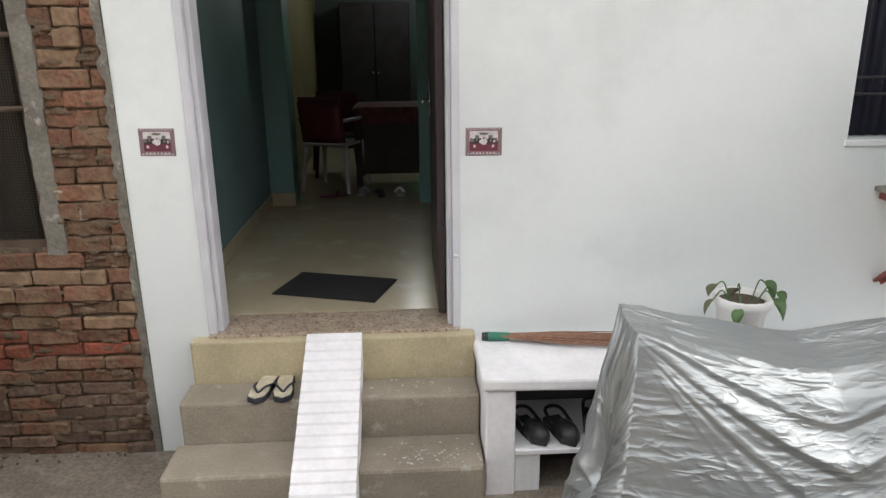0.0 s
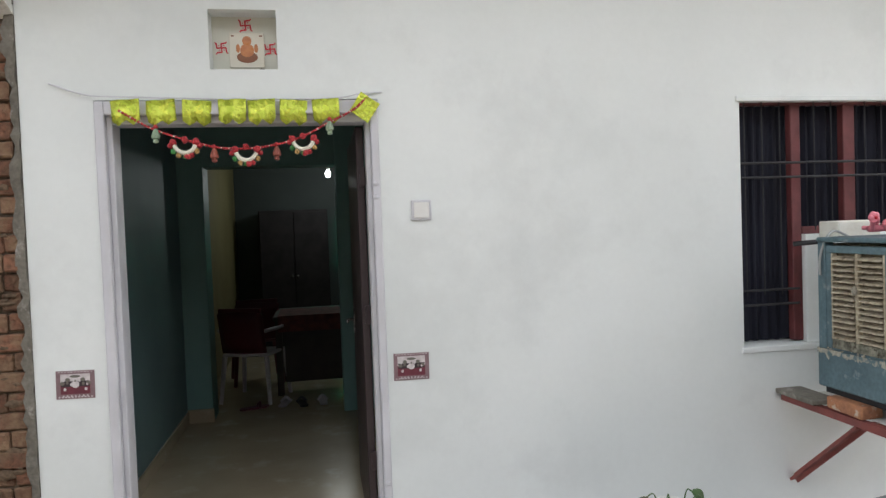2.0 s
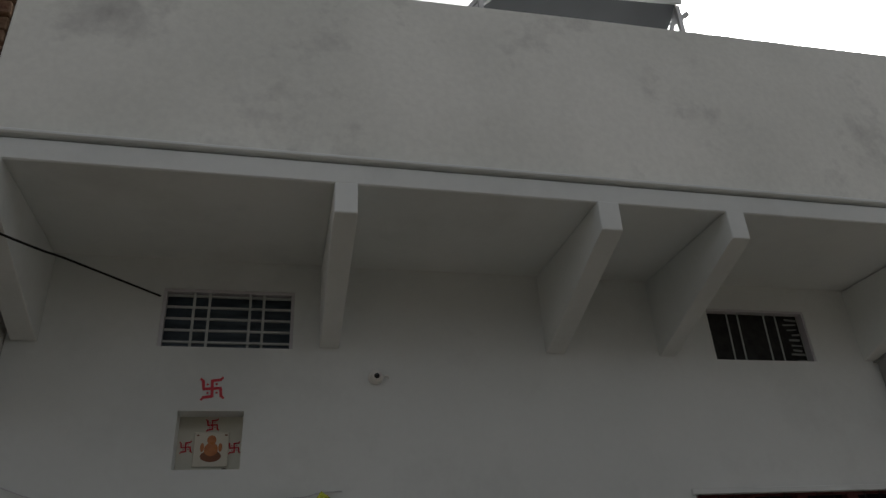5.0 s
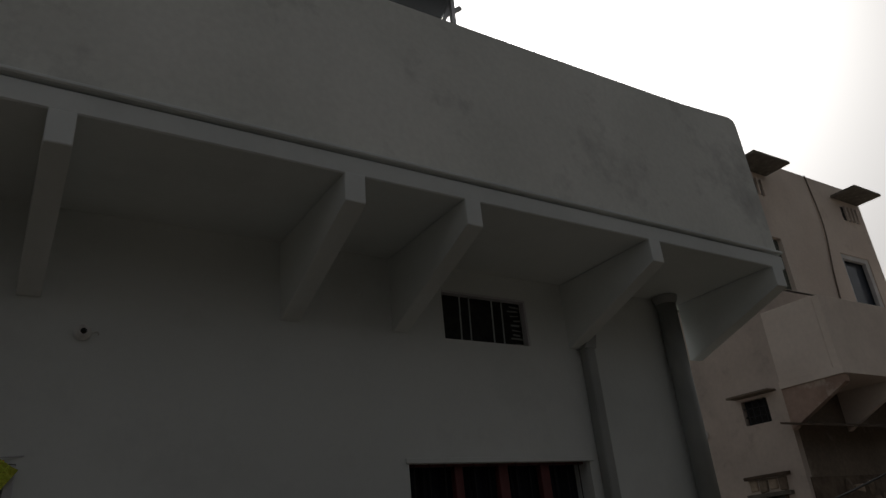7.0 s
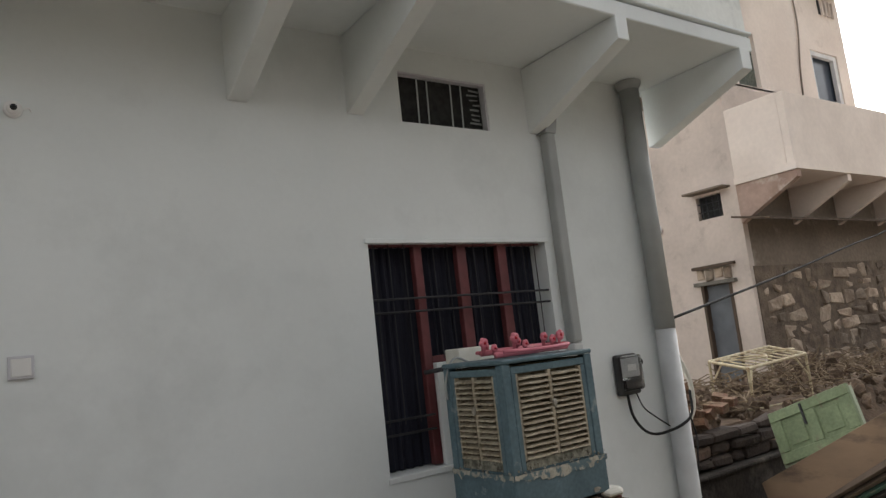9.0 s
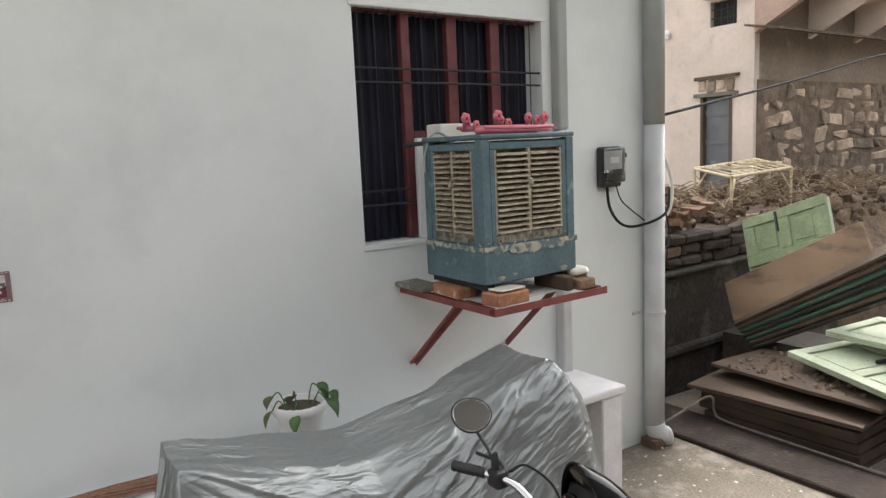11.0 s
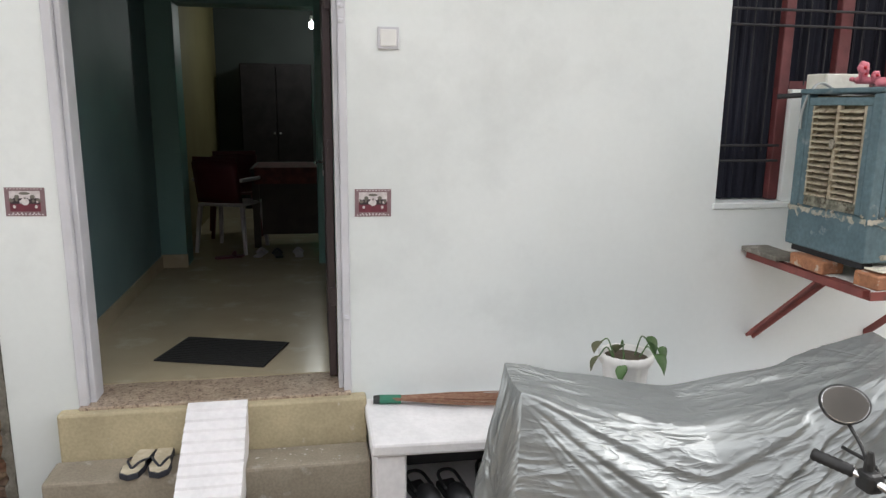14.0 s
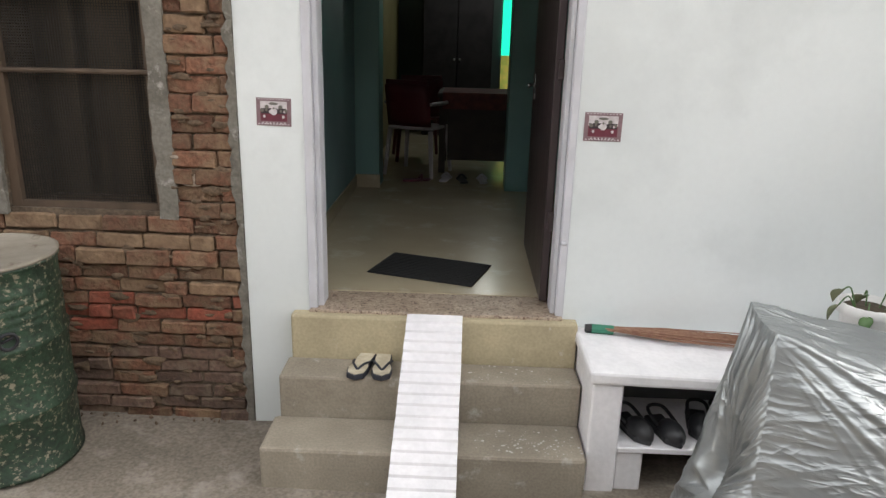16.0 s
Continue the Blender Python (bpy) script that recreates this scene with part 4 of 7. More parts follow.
def vent_two():
    x0, x1, z0, z1 = VENT2
    t = thing("window_3", ((x0 + x1) / 2, F, z0), "high ventilator with thin bars and a torn dark net", "ventilator", kind="structure")
    part("net", B((x0, x1, F + 0.07, F + 0.08, z0, z1)), vent_black, t, "torn sooty net")
    for u in (0.22, 0.33, 0.60, 0.72):
        x = x0 + (x1 - x0) * u
        part("upright", tube([(x, F + 0.035, z0), (x + 0.01, F + 0.035, z1)], 0.005, 6), bar_white, t)
    r = random.Random(2)
    for i in range(9):
        z = z0 + 0.02 + i * 0.031
        part("net_scrap", rough(B((x1 - 0.10 + r.uniform(-0.02, 0.03), x1 - 0.02 + r.uniform(-0.02, 0.01), F + 0.055, F + 0.058, z, z + r.uniform(0.006, 0.014))), 0.010, 20, i), pipe_grey, t)
    part("edge", B((x0, x1, F + 0.006, F + 0.05, z1 - 0.012, z1)), frame_paint, t)
    part("edge", B((x1 - 0.012, x1, F + 0.006, F + 0.05, z0, z1 - 0.012)), frame_paint, t)


vent_two()


def strokes(name, cx, cz, s, y, label):
    """A painted sign: a cross with bent arms and four dots, brushed on in red."""
    bm = bmesh.new()
    w = s * 0.13
    k = 0
    for ang in (0, 90, 180, 270):
        a = radians(ang + 4)
        d, q = Vector((math.cos(a), 0, math.sin(a))), Vector((math.sin(a), 0, -math.cos(a)))
        p = Vector((cx, y - 0.0006 * k, cz))
        bar(p, p + d * s * 0.42, 0.0012, w, bm, q)
        bar(p + d * s * 0.37 + Vector((0, -0.0002, 0)), p + d * s * 0.40 + q * s * 0.42 + Vector((0, -0.0002, 0)), 0.0012, w, bm, d)
        bar(p + d * s * 0.40 + q * s * 0.38, p + d * s * 0.52 + q * s * 0.50, 0.0012, w * 0.8, bm, d)
        ball(p + d * s * 0.2 + q * s * 0.2, (w * 0.4, 0.0012, w * 0.4), bm, 8, 5)
        k += 1
    return solo(name, bm, mark_red, label, "painted sign", group="painted signs")


strokes("painted_sign", -0.386, 3.162, 0.10, F - 0.0015, "red hand-painted auspicious cross above the niche")
NB = F + 0.1135
strokes("painted_sign", -0.378, 3.020, 0.055, NB, "small red painted cross inside the niche")
strokes("painted_sign", -0.487, 2.918, 0.052, NB, "small red painted cross inside the niche")
strokes("painted_sign", -0.272, 2.914, 0.052, NB, "small red painted cross inside the niche")


def deity_tile():
    t = thing("picture_tile", (-0.374, NB, 2.83), "cream picture tile with an orange printed figure shape in the niche", "tile")
    part("tile", B((-0.452, -0.298, NB - 0.008, NB, 2.828, 2.985), bevel=0.002), tile_cream, t)
    y = NB - 0.0088
    part("print", ball((-0.374, y, 2.875), (0.048, 0.001, 0.026)), print_brown, t, "brown printed base shape")
    part("print", ball((-0.374, y - 0.0006, 2.905), (0.032, 0.001, 0.032)), print_orange, t, "orange printed shape")
    part("print", ball((-0.374, y - 0.0008, 2.948), (0.021, 0.001, 0.022)), print_orange, t, "orange printed shape")
    for sx in (-1, 1):
        part("print", ball((-0.374 + sx * 0.040, y - 0.0004, 2.915), (0.009, 0.001, 0.020)), print_orange, t)
        part("corner_mark", B((-0.374 + sx * 0.062 - 0.006, -0.374 + sx * 0.062 + 0.006, y - 0.0005, y + 0.0005, 2.968, 2.974)), print_brown, t)


deity_tile()
solo("pebble", rough(ball((-0.305, F + 0.03, NICHE[2] + 0.004), (0.012, 0.008, 0.005)), 0.002), soil, "small dark lump lying in the niche", "stone", smooth=True)


def plaque(x0, x1, z0, z1, tilt):
    c = Vector(((x0 + x1) / 2, F - 0.001, (z0 + z1) / 2))
    t = thing("wall_sticker", Matrix.Translation(c) @ Euler((0, radians(tilt), 0)).to_matrix().to_4x4(), "maroon and white printed festive sticker on the wall", "sticker", "stickers beside the door")
    w, h = (x1 - x0) / 2, (z1 - z0) / 2
    part("sheet", rough(B((-w, w, -0.002, 0, -h, h)), 0.0012, 30), plaque_pink, t)
    bm = bmesh.new()
    for i in range(11):
        x = -w + 0.012 + i * (2 * w - 0.024) / 10
        ball((x, -0.0024, -h + 0.007), (0.0045, 0.0006, 0.003), bm, 8, 5)
        ball((x, -0.0024, h - 0.005), (0.0045, 0.0006, 0.0022), bm, 8, 5)
    part("border_dots", bm, plaque_white, t)["kind"] = "stuff"
    part("field", B((-w + 0.018, w - 0.018, -0.0026, -0.002, 0.004, h - 0.014)), plaque_white, t)
    part("field", B((-w + 0.018, w - 0.018, -0.0026, -0.002, -h + 0.020, 0.004)), plaque_red, t, "maroon lower field")
    part("dark_band", B((-w + 0.021, w - 0.021, -0.0030, -0.0026, -0.008, 0.016)), plaque_black, t, "near-black middle band")
    part("centre_disc", ball((0.0, -0.0033, 0.002), (0.016, 0.0008, 0.016)), plaque_white, t)
    for sx in (-1, 1):
        part("motif", ball((sx * 0.030, -0.0032, 0.022), (0.010, 0.0008, 0.008)), plaque_grey, t)
        part("motif", ball((sx * 0.052, -0.0032, 0.006), (0.010, 0.0008, 0.008)), plaque_grey, t)
        part("motif", ball((sx * 0.042, -0.0030, -0.020), (0.006, 0.0008, 0.007)), plaque_white, t)
    part("motif", ball((0.0, -0.0034, 0.036), (0.022, 0.0008, 0.006)), plaque_grey, t)
    for k in range(7):
        x = -0.048 + k * 0.016
        part("motif", ball((x, -0.0032, 0.010 + 0.010 * math.cos(k * 1.7)), (0.0055, 0.0008, 0.007)), plaque_grey if k % 2 else plaque_white, t)
        part("motif", ball((x, -0.0031, -h + 0.012), (0.0035, 0.0006, 0.004)), plaque_white, t)


plaque(-1.216, -1.062, 1.397, 1.517, 1.0)
plaque(0.226, 0.390, 1.371, 1.495, 0.4)


def switch_box():
    t = thing("switch_plate", (0.38, F, 2.107), "square white blank electrical plate on the wall", "switch")
    # larger grey backplate draws the shadow line round the cover
    part("box", B((0.334, 0.427, F - 0.013, F - 0.0005, 2.107, 2.200), bevel=0.004, seg=2), frame_paint, t, "outer rim, grey for the shadow gap")
    part("cover", B((0.345, 0.416, F - 0.018, F - 0.0135, 2.118, 2.189), bevel=0.003), plastic_white, t)


switch_box()


def cctv():
    t = thing("dome_camera", (0.377, F, 3.225), "small white dome security camera on the wall", "security camera")
    bm = lathe([(0.036, 0), (0.036, 0.016), (0.030, 0.024)], (0, 0, 0), 24)
    bmesh.ops.transform(bm, matrix=pose(0.377, F - 0.0005, 3.225, 90, 0, 0), verts=bm.verts)
    part("base", bm, plastic_white, t, "", True)
    part("eyeball", ball((0.377, F - 0.032, 3.222), 0.027), plastic_white, t, "", True)
    part("lens", ball((0.377, F - 0.052, 3.220), (0.014, 0.012, 0.014)), black_gloss, t, "black lens", True)
    part("lead", tube(spline([(0.410, F - 0.006, 3.225), (0.435, F - 0.008, 3.235), (0.445, F - 0.001, 3.222)], 5), 0.003, 6), plastic_white, t)


cctv()


def toran():
    t = thing("door_garland", (-0.4, F - 0.02, 2.66), "festive door hanging of yellow-green foil flags and beaded garland", "garland")
    xs = [-0.877, -0.733, -0.583, -0.436, -0.313, -0.173, -0.036]
    top = 2.662
    r = random.Random(4)
    part("string", tube(spline([(-1.18, F - 0.004, 2.735), (-1.04, F - 0.02, 2.685), (-0.9, F - 0.024, 2.675), (-0.4, F - 0.024, 2.662), (0.0, F - 0.024, 2.665), (0.12, F - 0.022, 2.685), (0.22, F - 0.004, 2.695)], 6), 0.003, 6), frame_paint, t)
    for i, x in enumerate(xs):
        w, h = 0.060, 0.112
        c = Matrix.Translation((x, F - 0.028, top - 0.002 * i % 0.006)) @ Euler((radians(r.uniform(-6, 6)), radians(r.uniform(-4, 4)), radians(r.uniform(-14, 14)))).to_matrix().to_4x4()
        bm = bmesh.new()
        cols = 8
        up, lo, mid = [], [], []
        for k in range(cols + 1):
            u = -1 + 2 * k / cols
            dip = -h + 0.024 * abs(1 - 2 * abs(abs(u) - 0.0)) * (1 if abs(u) < 0.5 else 0.9)
            up.append(bm.verts.new((u * w, 0.004 * math.sin(u * 5 + i), 0)))
            mid.append(bm.verts.new((u * w, 0.010 * math.sin(u * 4 + i * 2), -h * 0.5)))
            lo.append(bm.verts.new((u * w * 0.97, 0.012 * math.sin(u * 6 + i), dip)))
        for k in range(cols):
            bm.faces.new((up[k], up[k + 1], mid[k + 1], mid[k])), bm.faces.new((mid[k], mid[k + 1], lo[k + 1], lo[k]))
        thicken(bm, 0.0012)
        bmesh.ops.transform(bm, matrix=c, verts=bm.verts)
        part("foil_flag", bm, foil, t, "", True)
    # last flag, turned on its corner
    bm = rough(B((-0.050, 0.050, -0.0012, 0.0012, -0.050, 0.050)), 0.004, 12)
    bmesh.ops.subdivide_edges(bm, edges=bm.edges[:], cuts=2)
    rough(bm, 0.008, 18, 3)
    bmesh.ops.transform(bm, matrix=pose(0.138, F - 0.034, 2.622, 6, 34, 8), verts=bm.verts)
    part("foil_flag", bm, foil, t)
    # beaded garland
    rope = spline([(-0.897, F - 0.040, 2.612), (-0.767, F - 0.046, 2.535), (-0.612, F - 0.05, 2.479), (-0.492, F - 0.05, 2.449), (-0.387, F - 0.05, 2.444), (-0.266, F - 0.05, 2.457), (-0.146, F - 0.05, 2.491), (-0.036, F - 0.046, 2.547), (0.087, F - 0.040, 2.611), (0.15, F - 0.03, 2.67)], 10)
    part("red_rope", rough(tube(rope, 0.0032, 6), 0.001, 60), thread_red, t, "thin red thread", True)
    for mat, step in ((thread_red, 0), (bead_white, 1)):
        bm = bmesh.new()
        for k, p in enumerate(rope):
            q = rope[min(k + 1, len(rope) - 1)]
            if step == 0:
                ball(p, (0.0062, 0.0058, 0.0062), bm, 8, 5)
            elif k % 3 == 0:
                ball((p + q) / 2, (0.0044, 0.0062, 0.0044), bm, 7, 5)
        part("bead_row", bm, mat, t, "", True)["kind"] = "stuff"

    def crescent(cx, cz, s):
        bm = bmesh.new()
        for k in range(15):
            a = radians(200 + k * 10)
            ball((cx + math.cos(a) * 0.052 * s, F - 0.052, cz + math.sin(a) * 0.052 * s), 0.0115 * s, bm, 8, 6)
        g = part("crescent", bm, bead_white, t, "white beaded crescent", True)
        for k in range(7):
            a = radians(192 + k * 26)
            part("tuft", rough(ball((cx + math.cos(a) * 0.072 * s, F - 0.050, cz + math.sin(a) * 0.072 * s), 0.0135 * s, None, 8, 6), 0.004, 120, k), (thread_red, bead_green, tuft_yellow, bead_green, thread_red, tuft_yellow, thread_red)[k], g)
        for sx in (-1, 1):
            part("rosette", rough(ball((cx + sx * 0.055 * s, F - 0.055, cz + 0.002), (0.015, 0.012, 0.015)), 0.006, 90), thread_red, g)
        part("rosette", rough(ball((cx, F - 0.058, cz + 0.012), (0.013, 0.012, 0.013)), 0.006, 90), thread_red, g)
        part("rosette", rough(ball((cx + 0.01, F - 0.056, cz - 0.072 * s), (0.014, 0.012, 0.012)), 0.005, 90), thread_red, g)

    crescent(-0.637, 2.474, 0.85)
    crescent(-0.384, 2.438, 0.85)
    crescent(-0.139, 2.482, 0.85)
    for x, z in ((-0.517, 2.435), (-0.254, 2.440), (-0.753, 2.522), (-0.021, 2.548)):
        p = part("pendant", lathe([(0.004, 0.015), (0.012, 0.0), (0.018, -0.018), (0.018, -0.028), (0.010, -0.032), (0.012, -0.045), (0.003, -0.05)], (x, F - 0.05, z), 10), pendant_brown if abs(x + 0.39) < 0.2 else pale_jade, t)
        part("knot", ball((x, F - 0.05, z + 0.02), 0.010), thread_red, p)


toran()


# ---------- rain pipes, meter, cables ----------
def pipes():
    t = thing("rain_pipe", (3.51, F, 0.4), "square-edged painted rain pipe, grey above and white below", "pipe")
    part("upper", rough(B((3.372, 3.455, F - 0.075, F - 0.001, 1.985, 3.385), bevel=0.014, seg=2), 0.002), pipe_grey, t, "grey painted upper length")
    part("lower", rough(B((3.373, 3.454, F - 0.074, F - 0.001, 0.40, 1.983), bevel=0.014, seg=2), 0.002), pipe_white, t, "whitewashed lower length")
    part("cap", prism([(3.35, 3.36), (3.452, 3.36), (3.478, 3.47), (3.455, 3.50)], "y", F - 0.085, F - 0.001), pipe_grey, t)
    t = thing("downpipe", (4.40, F - 0.08, -0.3), "thick round rain downpipe, grey above and whitewashed below", "pipe")
    cx, cy = 4.265, F - 0.082
    part("upper", lathe([(0.072, 2.001), (0.072, 3.80)], (cx, cy, 0), 24), pipe_grey, t, "grey painted upper length", True)
    part("lower", lathe([(0.071, -0.20), (0.073, 0.3), (0.071, 2.0)], (cx, cy, 0), 24), pipe_white, t, "whitewashed lower length", True)
    part("socket", lathe([(0.074, 3.755), (0.092, 3.79), (0.096, 3.815), (0.08, 3.818)], (cx, cy, 0), 24), pipe_grey, t)
    part("elbow", tube(spline([(cx, cy, -0.16), (cx + 0.01, cy - 0.012, -0.22), (cx + 0.06, cy - 0.03, -0.262), (cx + 0.11, cy - 0.05, -0.258)], 5), [0.074] * 14 + [0.066, 0.058], 16), pipe_white, t, "white elbow at the foot", True)
    part("clamp", lathe([(0.076, 0.66), (0.079, 0.663), (0.079, 0.685), (0.076, 0.688)], (cx, cy, 0), 24), pipe_white, t)
    part("clamp_tail", B((cx - 0.15, cx - 0.07, F - 0.02, F - 0.008, 0.664, 0.684)), pipe_white, t)
    solo("brick_support", rough(B((cx - 0.09, cx + 0.10, cy - 0.08, cy + 0.05, ground_z(4.4, 3.2) - 0.02, -0.255), bevel=0.006), 0.006), brick_dark, "dark brick propping the downpipe", "brick")
    # hose and cables at the corner
    solo("water_hose", tube(spline([(4.40, F - 0.02, 1.95), (4.45, F - 0.02, 1.78), (4.53, F - 0.02, 1.60), (4.51, F - 0.03, 1.42), (4.43, F - 0.02, 1.30), (4.39, F - 0.04, 1.16)], 8), 0.017, 8), hose_white, "cream plastic hose looped at the house corner", "hose", smooth=True)
    solo("thin_cable", tube(spline([(4.38, F - 0.06, 1.5), (4.43, F - 0.08, 1.25), (4.36, F - 0.12, 1.12), (4.37, F - 0.10, 1.0)], 8), 0.006, 6), cable_black, "thin black cable hanging by the pipe", "cable", smooth=True)


pipes()


def meter():
    x0, x1, z0, z1 = 3.765, 3.965, 1.595, 1.865
    t = thing("electric_meter", (3.9, F, 1.6), "electricity meter in a black box with scratched clear cover", "meter")
    part("back_box", B((x0, x1, F - 0.055, F - 0.001, z0, z1), bevel=0.018, seg=3), black_plastic, t)
    part("cover", B((x0 + 0.012, x1 - 0.008, F - 0.100, F - 0.056, z0 + 0.03, z1 - 0.008), bevel=0.018, seg=3), clear_plastic, t, "scratched clear cover", True)
    # dial paled and a white strip added to imitate glints on the cover
    part("dial", B((x0 + 0.03, x1 - 0.03, F - 0.062, F - 0.0555, z0 + 0.12, z1 - 0.03)), pipe_white, t)
    part("terminal", B((x0 + 0.035, x1 - 0.03, F - 0.075, F - 0.0555, z0 + 0.045, z0 + 0.10)), black_plastic, t)
    part("glint_strip", B((x0 + 0.06, x1 - 0.06, F - 0.066, F - 0.0625, z0 + 0.16, z0 + 0.20)), plastic_white, t)
    part("latch", ball((x1 - 0.002, F - 0.085, z1 - 0.06), (0.012, 0.01, 0.018)), black_plastic, t)
    solo("supply_cable", tube(spline([(3.83, F - 0.04, 1.60), (3.845, F - 0.05, 1.46), (3.93, F - 0.06, 1.35), (4.04, F - 0.09, 1.315), (4.19, F - 0.165, 1.355), (4.30, F - 0.17, 1.42), (4.38, F - 0.12, 1.56)], 8), 0.0095, 8), cable_black, "thick black supply cable drooping from the meter", "cable", smooth=True)
    solo("meter_lead", tube(spline([(3.92, F - 0.04, 1.60), (3.96, F - 0.05, 1.50), (4.08, F - 0.04, 1.42), (4.20, F - 0.05, 1.34)], 8), 0.005, 6), cable_black, "thin black lead from the meter", "cable", smooth=True)


meter()
solo("overhead_wire", tube(spline([(-2.4, 1.11, 3.56), (-1.22, 2.60, 3.582), (-0.98, 2.90, 3.598), (-0.655, F + 0.02, 3.62)], 8), 0.0055, 6), cable_black, "black wire running to the ventilator", "cable", smooth=True)
solo("service_wire", tube(spline([(4.40, F - 0.01, 2.06), (7.0, 3.8, 2.39), (9.5, 4.3, 2.74), (12.3, 4.9, 3.12), (16, 5.6, 3.9)], 8), 0.012, 6), cable_black, "black service wire slung across the yard", "cable", smooth=True)


# ---------- cooler on its wall shelf ----------
def shelf():
    t = thing("wall_shelf", (2.6, F, 1.13), "red-oxide angle iron wall shelf with diagonal braces", "shelf")
    x0, x1, y0, y1, z = 2.20, 2.945, 2.47, F - 0.002, 1.128
    part("front_rail", B((x0, x1, y0, y0 + 0.008, z, z + 0.035)), red_oxide, t)
    part("front_flange", B((x0, x1, y0 + 0.008, y0 + 0.042, z, z + 0.006)), red_oxide, t)
    for x in (x0, x1 - 0.035):
        part("side_rail", B((x, x + 0.035, y0 + 0.042, y1, z - 0.001, z + 0.032)), red_oxide, t)
    for y in (2.72, 3.0):
        part("cross_rail", B((x0 + 0.036, x1 - 0.036, y, y + 0.03, z, z + 0.03)), red_oxide, t)
    part("top_sheet", B((x0 + 0.05, x1 - 0.05, y0 + 0.10, y1 - 0.05, z + 0.033, z + 0.037)), M("pale_sheet", (0.58, 0.57, 0.55), (0.45, 0.44, 0.42), 6, 0.7, 0.2), t, "pale sheet laid on the rails")
    part("brace", bar((2.262, F - 0.005, 0.715), (2.222, 2.79, z), 0.046, 0.012, None, (0, 1, 0)), red_oxide, t)
    part("brace", bar((2.272, F - 0.005, 0.715), (2.240, 2.79, z), 0.008, 0.046, None, (0, 1, 0)), red_oxide, t)
    part("brace", bar((2.955, F - 0.005, 0.69), (2.93, 2.80, z), 0.035, 0.012, None, (0, 1, 0)), red_oxide, t)
    part("brace", bar((2.945, F - 0.005, 0.69), (2.915, 2.80, z), 0.008, 0.035, None, (0, 1, 0)), red_oxide, t)
    solo("stone_slab", rough(B((2.165, 2.31, 3.02, F - 0.006, 1.166, 1.190), bevel=0.004), 0.003), grey_cement, "thin grey stone slab on the shelf end", "stone slab")
    for nm, b, mm, lab in (("loose_brick", (2.205, 2.315, 2.76, 2.98, 1.166, 1.222), raw_brick, "worn brick under the cooler"), ("loose_brick", (2.225, 2.42, 2.475, 2.60, 1.166, 1.226), raw_brick, "orange brick at the shelf corner"),
                           ("loose_brick", (2.765, 2.885, 2.49, 2.64, 1.166, 1.216), brick_pale, "mortar-covered brick under the cooler"), ("wood_block", (2.70, 2.75, 2.51, 2.76, 1.166, 1.240), old_wood, "dark wooden packing block"),
                           ("wood_block", (2.895, 2.94, 2.60, 2.80, 1.163, 1.22), red_oxide, "red-brown wooden packing block")):
        solo(nm, rough(B(b, bevel=0.006), 0.005, 14), mm, lab + " on the wall shelf", "brick" if "brick" in nm else "block", group="packing under the cooler")
    solo("tile_scrap", rough(B((2.25, 2.40, 2.485, 2.58, 1.232, 1.240), bevel=0.002), 0.004, 12), tile_cream, "broken pale tile lying on a brick", "tile scrap")
    solo("paper_wad", rough(ball((2.86, 2.60, 1.245), (0.07, 0.06, 0.022)), 0.018, 20), foam, "crumpled pale wad on the shelf", "rubbish")


shelf()


